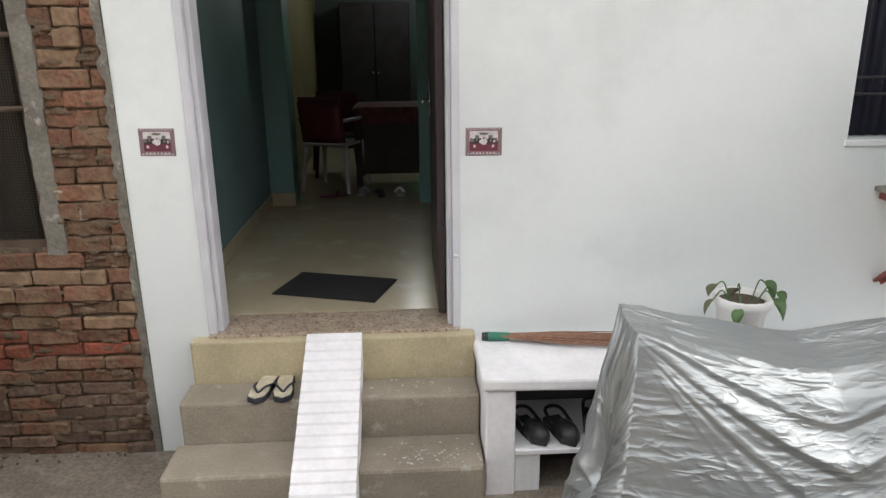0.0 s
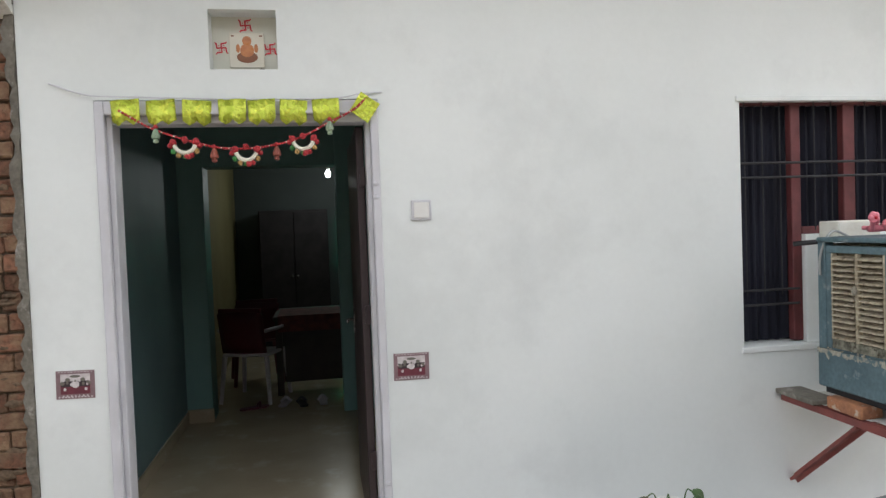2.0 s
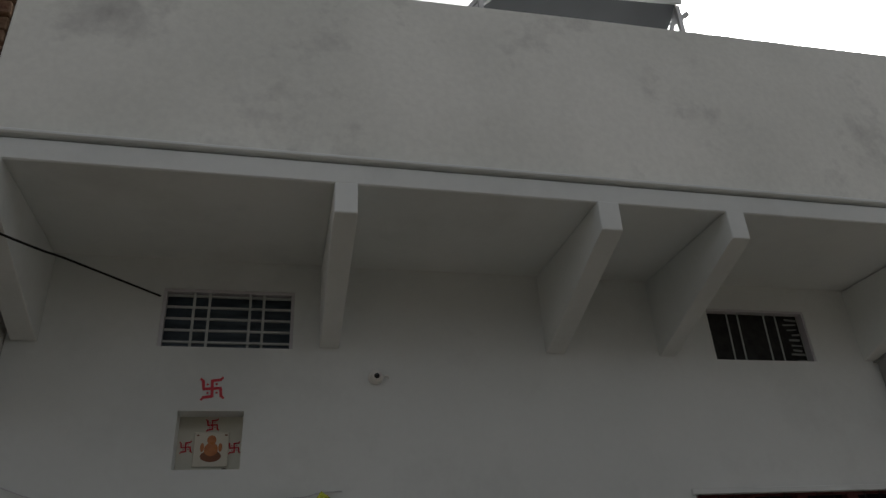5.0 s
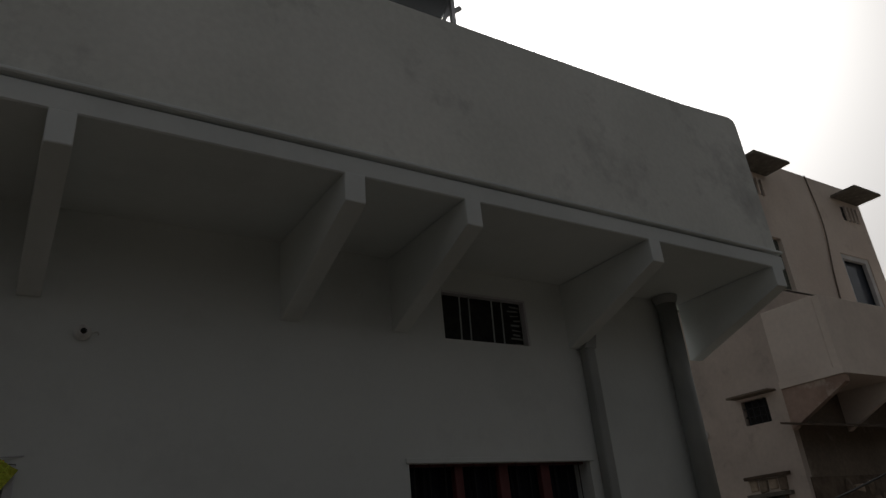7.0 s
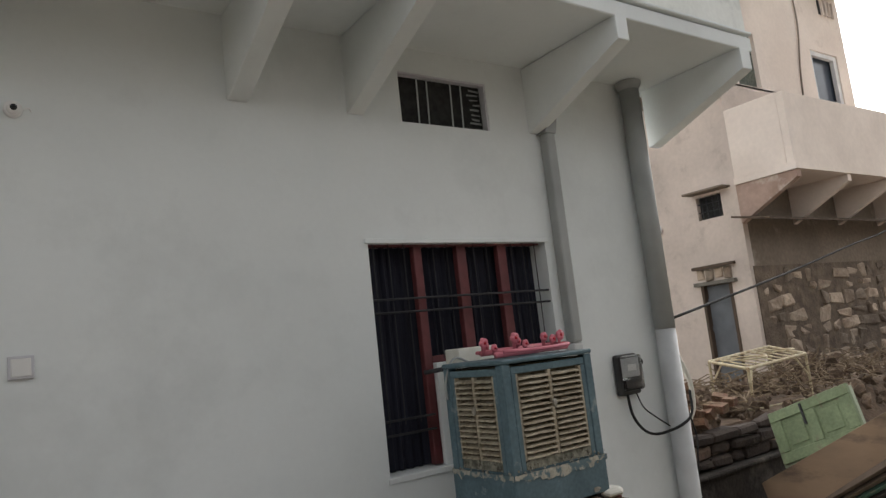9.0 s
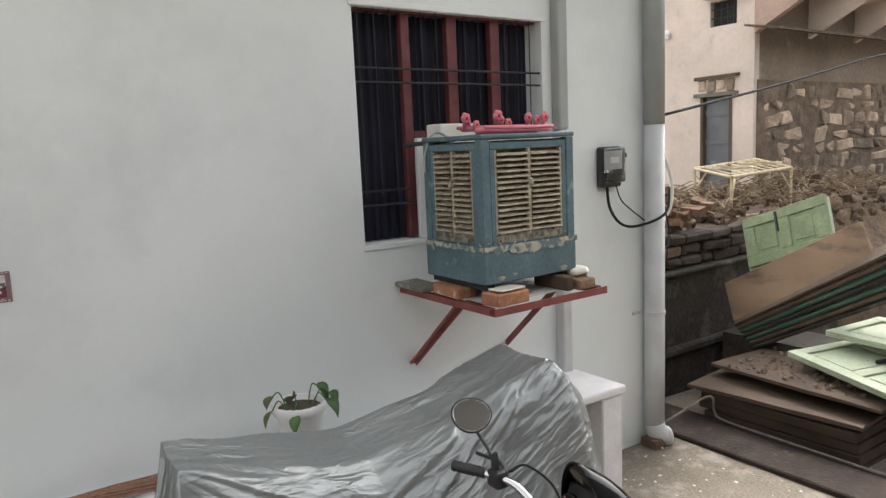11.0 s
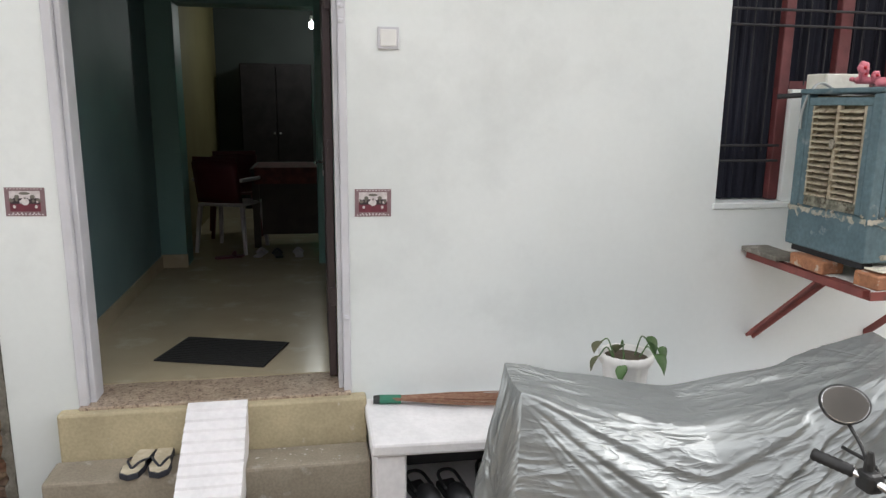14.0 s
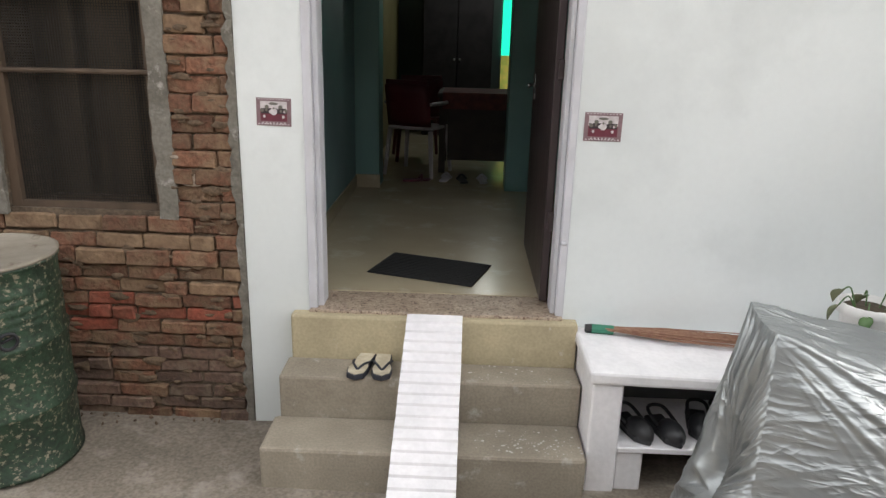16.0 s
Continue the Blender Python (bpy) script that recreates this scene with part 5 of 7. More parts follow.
def cooler():
    x0, x1, y0, y1, z0, z1 = 2.242, 2.835, 2.585, 3.068, 1.252, 1.958
    t = thing("air_cooler", (2.54, 2.8, z0), "worn blue metal air cooler crusted with hard-water scale", "air cooler")
    zb = 1.43
    part("tank", B((x0 - 0.004, x1 + 0.004, y0 - 0.004, y1 + 0.004, z0, zb), bevel=0.006), cooler_blue, t, "blue metal water tank")
    for x in (x0, x1 - 0.05):
        for y in (y0, y1 - 0.05):
            part("corner_post", B((x, x + 0.05, y, y + 0.05, zb, z1 - 0.024), bevel=0.004), cooler_blue, t)
    part("top", B((x0 - 0.005, x1 + 0.005, y0 - 0.005, y1 + 0.005, z1 - 0.022, z1), bevel=0.006), cooler_blue, t, "blue metal lid")
    part("inner", B((x0 + 0.05, x1 - 0.05, y0 + 0.03, y1 - 0.03, zb, z1 - 0.03)), straw, t, "damp straw cooling pads")
    part("foot", B((x0 + 0.02, x0 + 0.07, y0 + 0.02, y1 - 0.02, z0 - 0.03, z0)), iron, t)
    part("foot", B((x1 - 0.07, x1 - 0.02, y0 + 0.02, y1 - 0.02, z0 - 0.03, z0)), iron, t)
    r = random.Random(9)

    def louvre_front(a0, a1, along, face, sign):
        """One louvred panel; along is the axis it runs in, face the other axis' place."""
        def bx(u0, u1, d0, d1, c0, c1):
            lo, hi = sorted((face + sign * d0, face + sign * d1))
            return (u0, u1, lo, hi, c0, c1) if along == "x" else (lo, hi, u0, u1, c0, c1)
        p = part("louvre_panel", B(bx(a0, a1, -0.03, -0.022, zb + 0.02, z1 - 0.05)), straw, t, "louvred panel over a damp straw pad")
        part("panel_edge", B(bx(a0, a1, -0.022, 0.002, z1 - 0.072, z1 - 0.038), bevel=0.003), cooler_blue, p)
        part("panel_edge", B(bx(a0, a1, -0.022, 0.0, zb, zb + 0.012), bevel=0.003), cooler_blue, p)
        for u in (a0, a1 - 0.03):
            part("panel_edge", B(bx(u, u + 0.03, -0.022, 0.003, zb + 0.012, z1 - 0.072), bevel=0.003), cooler_blue, p)
        m = (a0 + a1) / 2
        part("centre_strip", rough(B(bx(m - 0.011, m + 0.011, -0.022, 0.004, zb + 0.056, z1 - 0.072), bevel=0.004), 0.002, 30), cooler_cream, p)
        for u in (a0 + 0.030, a1 - 0.041):
            part("cream_border", rough(B(bx(u, u + 0.011, -0.022, 0.001, zb + 0.056, z1 - 0.074)), 0.003, 40), cooler_cream, p)
        part("grime_band", rough(B(bx(a0 + 0.032, a1 - 0.032, -0.022, 0.0, zb + 0.013, zb + 0.056)), 0.005, 40), grime, p, "mossy grime under the louvres")
        for u0, u1 in ((a0 + 0.040, m - 0.010), (m + 0.010, a1 - 0.040)):
            zz = zb + 0.060
            while zz < z1 - 0.090:
                bm = bmesh.new()
                n = 6
                rows = []
                for d, h in ((-0.02, 0.015), (0.008, 0.0065), (0.010, 0.0), (-0.018, 0.008)):
                    rows.append([bm.verts.new(((u0 + (u1 - u0) * k / n, face + sign * d, zz + h + r.uniform(-0.002, 0.002)) if along == "x" else (face + sign * d, u0 + (u1 - u0) * k / n, zz + h + r.uniform(-0.002, 0.002)))) for k in range(n + 1)])
                for q in range(4):
                    for k in range(n):
                        bm.faces.new((rows[q][k], rows[q][k + 1], rows[(q + 1) % 4][k + 1], rows[(q + 1) % 4][k]))
                part("louvre", bm, cooler_cream, p)
                zz += 0.0262
        part("latch", ball((m, face - 0.014, (zb + z1) / 2 + 0.03) if along == "x" else (face - 0.014, m, (zb + z1) / 2 + 0.03), (0.012, 0.012, 0.022)), salt, p)

    louvre_front(x0 + 0.052, x1 - 0.052, "x", y0 + 0.006, -1)
    louvre_front(y0 + 0.052, y1 - 0.052, "y", x0 + 0.006, -1)
    # scale crust along the tank rim
    bm = bmesh.new()
    for _ in range(120):
        if r.random() < 0.6:
            p = (r.uniform(x0, x1), y0 - 0.004, zb + abs(r.gauss(0, 0.022)) - 0.010 - (0.02 if r.random() < 0.2 else 0))
        else:
            p = (x0 - 0.004, r.uniform(y0, y1), zb + abs(r.gauss(0, 0.012)) - 0.008)
        chunk(p, r.uniform(0.003, 0.008), r, bm)
    part("scale_crust", bm, salt, t, "pale hard-water crust")["kind"] = "stuff"
    bm = bmesh.new()
    n = 60
    for side in (0, 1):
        up, lo = [], []
        for k in range(n + 1):
            u = k / n
            px = (x0 - 0.006 + (x1 - x0 + 0.012) * u, y0 - 0.0085) if side == 0 else (x0 - 0.0085, y0 + (y1 - y0) * u)
            drop = 0.012 + 0.030 * max(0, noise.noise(Vector((u * 9 + side * 5, 2.2, 0)))) + 0.018 * abs(noise.noise(Vector((u * 31, 7.7, side)))) + (0.022 if side == 0 and 0.25 < u < 0.85 else 0.0)
            up.append(bm.verts.new((px[0], px[1], zb + 0.004 + 0.006 * noise.noise(Vector((u * 40, side, 0))))))
            lo.append(bm.verts.new((px[0], px[1], zb - drop)))
        for k in range(n):
            bm.faces.new((up[k], up[k + 1], lo[k + 1], lo[k]))
    thicken(bm, 0.0015)
    part("scale_run", bm, scale_stain, t, "pale scale running down from the tank rim")
    for cx, cz, w in ((2.335, 1.275, 0.045), (2.745, 1.275, 0.05), (2.42, 1.285, 0.03)):
        prof = [(cx + w * (0.5 + 0.4 * noise.noise(Vector((k, cx, 0)))) * math.cos(2 * math.pi * k / 16), cz + 0.5 * w * (0.5 + 0.4 * noise.noise(Vector((k, cz, 4)))) * math.sin(2 * math.pi * k / 16)) for k in range(16)]
        part("paint_chip", prism(prof, "y", y0 - 0.0070, y0 - 0.0050), salt, t)
    solo("foam_block", rough(B((2.37, 2.60, 3.08, 3.22, 1.94, 2.03), bevel=0.006), 0.004), foam, "white foam packing block wedged beside the cooler", "foam block")
    solo("drain_tube", tube([(2.20, 3.18, 1.925), (2.46, 3.085, 1.945)], 0.012, 10), iron, "short black tube sticking out beside the cooler", "tube", smooth=True)
    solo("cooler_cable", tube(spline([(2.40, 3.05, 1.955), (2.33, 3.06, 1.985), (2.26, 3.03, 1.95), (2.226, 3.03, 1.86), (2.226, 3.03, 1.78)], 8), 0.006, 6), pipe_grey, "grey power cable of the cooler", "cable", smooth=True)


cooler()


def pink_toy():
    z = 1.963
    t = thing("pink_toy_stand", (2.55, 2.85, z), "pink plastic frame with round knobs lying on the cooler", "toy")
    part("ring", tube(spline([(2.36, 2.70, z + 0.03), (2.55, 2.66, z + 0.025), (2.80, 2.70, z + 0.03), (2.84, 2.86, z + 0.035), (2.74, 2.97, z + 0.03), (2.50, 2.98, z + 0.03), (2.35, 2.90, z + 0.035)], 6), 0.010, 8), pink, t, "", True)
    part("rail", tube([(2.34, 2.74, z + 0.016), (2.86, 2.78, z + 0.018)], 0.015, 8), pink, t, "", True)
    part("rail", tube([(2.36, 2.88, z + 0.03), (2.84, 2.92, z + 0.034)], 0.015, 8), pink, t, "", True)
    for x, y, h, s in ((2.36, 2.86, 0.075, 0.95), (2.40, 2.90, 0.055, 0.8), (2.435, 2.87, 0.045, 0.7), (2.55, 2.84, 0.085, 1.0), (2.585, 2.86, 0.065, 0.85), (2.63, 2.85, 0.05, 0.75), (2.765, 2.85, 0.075, 0.85), (2.80, 2.82, 0.06, 0.8), (2.835, 2.80, 0.075, 0.95)):
        k = part("knob", lathe([(0.008, 0.02), (0.010, h - 0.01), (0.016 * s, h - 0.004), (0.018 * s, h + 0.010), (0.012 * s, h + 0.020)], (x, y, z), 12), pink, t, "", True)
        for i in range(5):
            a = 2 * math.pi * i / 5 + x * 20
            part("petal", ball((x + 0.014 * s * math.cos(a), y - 0.012 * s, z + h + 0.006 + 0.014 * s * math.sin(a)), (0.017 * s, 0.011 * s, 0.017 * s)), pink, k, "", True)
        part("knob_centre", ball((x, y - 0.024 * s, z + h + 0.006), (0.009 * s, 0.006, 0.009 * s)), red_plastic, k, "", True)


pink_toy()

# ---------- covered motorcycle ----------
def tarpaulin():
    """A sheet draped over a parked motorcycle: sections from tail to handlebar, each from the back hem over the top to the front hem."""
    keys = [  # x, back top y z, front top y z, back hem y, front hem y
        (0.735, 2.54, 0.925, 2.31, 0.905, 2.66, 2.02),
        (1.00, 2.54, 0.865, 2.24, 0.815, 2.72, 1.84),
        (1.40, 2.52, 0.795, 2.22, 0.750, 2.76, 1.74),
        (1.75, 2.48, 0.860, 2.18, 0.830, 2.78, 1.70),
        (2.02, 2.46, 0.950, 2.10, 0.955, 2.80, 1.68),
        (2.19, 2.42, 1.010, 2.05, 1.020, 2.80, 1.70),
        (2.29, 2.44, 0.945, 2.07, 0.920, 2.78, 1.78),
        (2.40, 2.48, 0.720, 2.14, 0.700, 2.74, 1.92),
    ]
    NU = 360
    steps_v = [0.25 * k / 34 for k in range(34)] + [0.25 + 0.17 * k / 62 for k in range(62)] + [0.42 + 0.58 * k / 230 for k in range(231)]
    NV = len(steps_v) - 1
    pleats = (-0.40, -0.06, 0.10, 0.205, 0.335, 0.47, 0.60, 0.75, 0.93, 1.15, 1.5, 2.2, 4.0, 40.0)

    def at(u):
        x = keys[0][0] + (keys[-1][0] - keys[0][0]) * u
        for a, b in zip(keys, keys[1:]):
            if x <= b[0] + 1e-9:
                t = (x - a[0]) / (b[0] - a[0])
                t = t * t * (3 - 2 * t) * 0.5 + t * 0.5
                return (x, *[p + (q - p) * t for p, q in zip(a[1:], b[1:])])
        return keys[-1]

    def ridge(v):
        return 1 - (abs(v) * 2.2) ** 0.85

    table = [random.Random(31).uniform(-1, 1)] + [random.Random(32 + k).uniform(-1, 1) for k in range(4096)]

    def cell(i, j, seed):
        return table[(i * 157 + j * 1013 + seed * 389) % 4097]

    def facet(q, r, seed):
        """Folded-sheet relief: straight slopes between sharp creases, running along r."""
        q += 0.45 * noise.noise(Vector((q * 0.35, r * 0.9, seed)))
        i, j = math.floor(q), math.floor(r)
        s, t = q - i, r - j
        t = t * t * (3 - 2 * t)
        lo = cell(i, j, seed) * (1 - s) + cell(i + 1, j, seed) * s
        hi = cell(i, j + 1, seed) * (1 - s) + cell(i + 1, j + 1, seed) * s
        return lo * (1 - t) + hi * t

    def profile(v, by, bz, fy, fz, bh, fh, gz):
        if v < 0.25:
            s = v / 0.25
            return bh + (by - bh) * s ** 0.8, gz + (bz - gz) * s
        if v < 0.42:
            s = (v - 0.25) / 0.17
            return by + (fy - by) * s, bz + (fz - bz) * s - 0.018 * math.sin(math.pi * s)
        s = (v - 0.42) / 0.58
        return fy + (fh - fy) * s ** 0.85, fz + (gz - fz) * s

    bm = bmesh.new()
    layer, drape = bm.loops.layers.uv.new("drape"), {}
    rings = []
    for i in range(NU + 1):
        u = i / NU
        x, by, bz, fy, fz, bh, fh = at(u)
        gz = ground_z(x, 2.2) + 0.01
        ring = []
        for j in range(NV + 1):
            v = steps_v[j]
            wide = 0.05 * min(1.0, u * 4) * max(0.0, 1 - abs(v - 0.42) / 0.12)
            y = z = 0.0
            for k in (-1.0, -0.5, 0.0, 0.5, 1.0):
                p = profile(min(1.0, max(0.0, v + k * wide)), by, bz, fy, fz, bh, fh, gz)
                y, z = y + p[0] / 5, z + p[1] / 5
            face = 0 if v < 0.25 else (1 if v < 0.42 else 2)
            hgt = min(1.0, (z - gz) / (bz - gz))
            px = x
            if u < 0.5:
                px -= (0.5 - u) * 2 * 0.155 * (1 - hgt) ** 1.1
            else:
                px += ((u - 0.5) * 2) ** 2 * 0.10 * (1 - hgt)
            # swags hanging between tail and handlebar, and finer creases
            sag = z + 0.20 * math.sin(math.pi * min(max((x - 0.75) / 1.45, 0), 1)) - 0.08 * (x - 0.75)
            # pleats slung from the tail corner to the handlebar corner, meeting in a V, each a long slope over a short undercut
            r1, a1 = math.hypot(x - 0.72, z - 0.93), math.atan2(z - 0.93, x - 0.72)
            r2, a2 = math.hypot(x - 2.16, z - 1.05), math.atan2(z - 1.05, 2.16 - x)
            e1, e2 = min(1, r1 * 3) * math.exp(-r1 * 0.8), min(1, r2 * 3) * math.exp(-r2 * 0.9)
            q = sag + 0.9 * (y - 2.2)
            span = min(1.0, max(0.0, (x - 0.72) / 1.44))
            bow = max(0.05, 1 - abs(2 * span - 0.92) ** 1.3)
            c = (0.95 + 0.08 * span - z - 0.4 * max(0.0, y - fy)) / bow
            c += 0.030 * noise.noise(Vector((x * 2.6, z * 2.2, 3.0))) + 0.010 * noise.noise(Vector((x * 8, z * 8, 5.0)))
            g = max(k for k in range(len(pleats) - 1) if pleats[k] <= max(c, -0.4))
            s = min(1.0, max(0.0, (c - pleats[g]) / (pleats[g + 1] - pleats[g])))
            swell = [0.55 + 0.45 * cell(g + k, 3, 9) + 0.45 * noise.noise(Vector((x * 1.9, 7.0 * (g + k), 1.0))) for k in (0, 1)]
            pleat = swell[0] * (1 - s / 0.2) if s < 0.2 else swell[1] * ((s - 0.2) / 0.8) ** 1.15
            calm = min(1.0, max(0.12, 1 - (c - 0.42) * 2.2))
            pleat *= min(1.0, bow * 2.2) * calm
            streak = facet(z * 34 + 0.3 * x, x * 2.6, 12) * max(0.0, 0.5 + noise.noise(Vector((x * 2.3, 4.0, z * 2.9))))
            fan = facet(a1 * 5.0, r1 * 1.7, 1) * e1 + facet(a2 * 7.0, r2 * 1.7, 2) * e2
            mid = facet(c * 21, x * 2.4, 3)
            swag = facet(q * 13 - x * 0.8, x * 2.0, 5)
            fine = facet(c * 46 + x * 1.5, x * 3.6, 6) * max(0.0, 0.55 + noise.noise(Vector((x * 3.1, 9.0, z * 3.3))))
            tiny = facet(q * 60 - x * 4, x * 6, 7) * max(0.0, 0.45 + noise.noise(Vector((x * 4.1, 2.0, z * 5.3))))
            f4 = facet((x + 0.35 * z) * 7.5, z * 1.6, 8)
            t = min(1.0, max(0.0, (v - 0.33) / 0.16))
            w = 0.30 + 0.70 * t
            low = max(0.0, 1 - hgt)
            edge = 1.0 if x < 2.1 else 0.3
            below = max(0.0, fz - z)
            crest = max(0.0, 1 - abs(x - 2.12 - 0.12 * below) / 0.13) * min(1.0, below * 6) - 0.8 * max(0.0, 1 - abs(x - 1.93 + 0.25 * below) / 0.15) * min(1.0, below * 5)
            d = 0.010 + w * (0.036 * pleat * edge + 0.009 * fan * (1 - 0.4 * low) + 0.040 * crest) + 0.0045 * mid * min(1.0, bow * 2.5) * calm + 0.0045 * swag + 0.0035 * streak * t + 0.0035 * fine * min(1.0, bow * 2) * calm + 0.0024 * tiny + 0.014 * f4 * low
            back = min(1.0, max(0.0, (v - 0.18) / 0.14))
            nrm = Vector((0, 0.9 * (1 - back) - 0.75 * t, 0.2 + 0.7 * back - 0.5 * t))
            end = min(1, min(u, 1 - u) * 14 + 0.25)
            p = Vector((px, y, z)) + nrm * d * end
            p.z = max(p.z, gz)
            vert = bm.verts.new(p)
            drape[vert] = (x + 0.12 * math.sin(q * 5), q + 0.06 * a1 * e1)
            ring.append(vert)
        rings.append(ring)
    for a, b in zip(rings, rings[1:]):
        for j in range(NV):
            f = bm.faces.new((a[j], b[j], b[j + 1], a[j + 1]))
            for corner in f.loops:
                corner[layer].uv = drape[corner.vert]
    # closed ends, gathered in folds
    for ring, sx in ((rings[0], -1), (rings[-1], 1)):
        cx = sum(v.co.x for v in ring) / len(ring)
        cen = Vector((cx, 2.34, 0.25))
        prev = ring
        for k in range(1, 9):
            cur = []
            for j, v in enumerate(ring):
                p = v.co.lerp(cen, k / 9)
                p.x = v.co.x + sx * 0.035 * math.sin(math.pi * k / 10) * (1.2 + ridge(noise.noise(Vector((j * 0.11, k * 0.16, 5 + sx)))))
                p.x += sx * 0.016 * facet(p.y * 9 + p.z * 3, p.z * 6, 11) * math.sin(math.pi * k / 9)
                cur.append(bm.verts.new(p))
                drape[cur[-1]] = (p.z, p.y * 1.2 + p.x)
            for j in range(NV):
                f = bm.faces.new((prev[j], prev[j + 1], cur[j + 1], cur[j]))
                for corner in f.loops:
                    p = corner.vert.co
                    corner[layer].uv = (p.z, p.y * 1.2 + p.x)
            prev = cur
        bm.faces.new(prev)
    return solo("motorcycle_cover", bm, tarp, "creased silver tarpaulin draped over a parked motorcycle", "cover", smooth=True)


tarpaulin()


def motorcycle():
    t = thing("motorcycle", (1.5, 1.42, ground_z(1.5, 1.4)), "black parked motorcycle with chrome handlebar and round-edged mirror", "motorcycle")
    S = (1.555, 1.42, 0.800)
    bar_ob = part("handlebar", tube(spline([(1.504, 1.70, 0.885), (1.550, 1.60, 0.868), (1.566, 1.50, 0.812), S, (1.54, 1.33, 0.825), (1.49, 1.22, 0.88), (1.45, 1.12, 0.90)], 8), 0.0125, 12), chrome, t, "chrome handlebar", True)
    for a, b in (((1.512, 1.69, 0.883), (1.452, 1.785, 0.894)), ((1.45, 1.125, 0.90), (1.405, 1.02, 0.91))):
        A, Bv = Vector(a), Vector(b)
        pts = [A.lerp(Bv, k / 14) for k in range(15)]
        part("grip", tube(pts, [0.019 if k % 2 else 0.0165 for k in range(15)], 12), black_plastic, bar_ob, "ribbed black rubber grip", True)
    part("switch_block", rough(B((1.507, 1.557, 1.625, 1.685, 0.845, 0.903), bevel=0.012, seg=2), 0.002), black_plastic, bar_ob)
    part("clutch_lever", tube(spline([(1.552, 1.64, 0.888), (1.577, 1.70, 0.895), (1.562, 1.80, 0.898)], 6), 0.006, 8), black_plastic, bar_ob, "", True)
    for p0 in ((1.557, 1.62, 0.90), (1.562, 1.64, 0.89)):
        part("control_cable", tube(spline([p0, (1.60, 1.60, 0.915), (1.64, 1.53, 0.87), (1.64, 1.47, 0.80)], 8), 0.004, 6), cable_black, bar_ob, "", True)
    # mirror
    base, top = Vector((1.530, 1.662, 0.905)), Vector((1.530, 1.772, 1.008))
    stem = part("mirror_stem", tube(spline([base, (1.532, 1.70, 0.955), top], 6), 0.0055, 8), black_plastic, t, "", True)
    part("stem_boot", lathe([(0.014, -0.02), (0.014, 0.02), (0.008, 0.05)], base, 12), black_plastic, stem)
    q = look((1.522, 1.768, 1.048), (0.60, 0.30, 1.86)) @ pose(0, 0, 0, 0, 180, 8)

    def oval(r, d0, d1):
        prof = []
        for k in range(28):
            a = 2 * math.pi * k / 28
            prof.append((r * 1.28 * math.cos(a) * (1 + 0.10 * math.sin(a)), r * 0.95 * math.sin(a)))
        return prism([(p, s * 1.14) for p, s in prof], "z", d0, d1, 0.003)

    bm = oval(0.052, -0.016, 0.004)
    bmesh.ops.transform(bm, matrix=q, verts=bm.verts)
    shell = part("mirror_shell", bm, black_plastic, stem, "", True)
    bm = oval(0.048, 0.0045, 0.0065)
    bmesh.ops.transform(bm, matrix=q, verts=bm.verts)
    part("mirror_glass", bm, mirror_glass, shell, "mirror glass")
    # clocks, cowl and lamp
    part("top_yoke", B((1.54, 1.66, 1.33, 1.51, 0.755, 0.785), bevel=0.01), black_plastic, t)
    part("ignition", ball((1.520, 1.405, 0.802), (0.012, 0.016, 0.012)), red_plastic, t, "red ignition trim", True)
    rows = []
    bm = bmesh.new()
    for i in range(15):
        s = i / 14
        x = 1.65 + 0.29 * s
        zt = 0.965 - 0.15 * s - 0.16 * s ** 2.4
        w = 0.062 + 0.075 * math.sin(math.pi * min(1, s * 0.75 + 0.06))
        zb = 0.70 - 0.12 * s
        ring = []
        for k in range(21):
            a = math.pi * k / 20
            ring.append(bm.verts.new((x + 0.02 * (1 - math.sin(a)), 1.435 - w * math.cos(a), zb + (zt - zb) * math.sin(a) ** 0.65)))
        rows.append(ring)
    for a, b in zip(rows, rows[1:]):
        for k in range(20):
            bm.faces.new((a[k], a[k + 1], b[k + 1], b[k]))
    thicken(bm, 0.004)
    cowl = part("cowl", bm, black_gloss, t, "glossy black headlamp cowl", True)
    part("dash", rough(prism([(1.635, 0.735), (1.705, 0.70), (1.755, 0.83), (1.695, 0.875)], "y", 1.365, 1.505, 0.012), 0.003), black_plastic, cowl)
    for y, r0 in ((1.470, 0.033), (1.400, 0.027)):
        bm = lathe([(r0, 0), (r0, 0.010), (r0 * 0.86, 0.012)], (0, 0, 0), 24)
        bmesh.ops.transform(bm, matrix=pose(1.660, y, 0.818, 0, -62, 0), verts=bm.verts)
        g = part("clock", bm, black_gloss, cowl, "", True)
    bm = bmesh.new()
    for k in range(5):
        bar((1.649, 1.455 + k * 0.008, 0.805), (1.656, 1.455 + k * 0.008, 0.822 + 0.004 * k), 0.003, 0.003, bm)
    part("clock_marks", bm, plaque_white, cowl)["kind"] = "stuff"
    part("clock_needle", bar((1.646, 1.457, 0.812), (1.656, 1.485, 0.836), 0.004, 0.003), red_plastic, cowl)
    part("headlamp", ball((1.915, 1.435, 0.655), (0.05, 0.10, 0.075)), lens_glass, cowl, "clear headlamp lens", True)
    part("reflector", ball((1.895, 1.435, 0.655), (0.045, 0.092, 0.068)), chrome, cowl, "", True)
    for sy in (-1, 1):
        part("fork", tube([(1.65, 1.42 + sy * 0.085, 0.75), (2.06, 1.42 + sy * 0.085, 0.12)], 0.022, 12), iron, t, "", True)
        part("indicator", ball((1.87, 1.435 + sy * 0.17, 0.62), (0.035, 0.03, 0.025)), print_orange, t, "", True)
    gz = ground_z(1.9, 1.4)
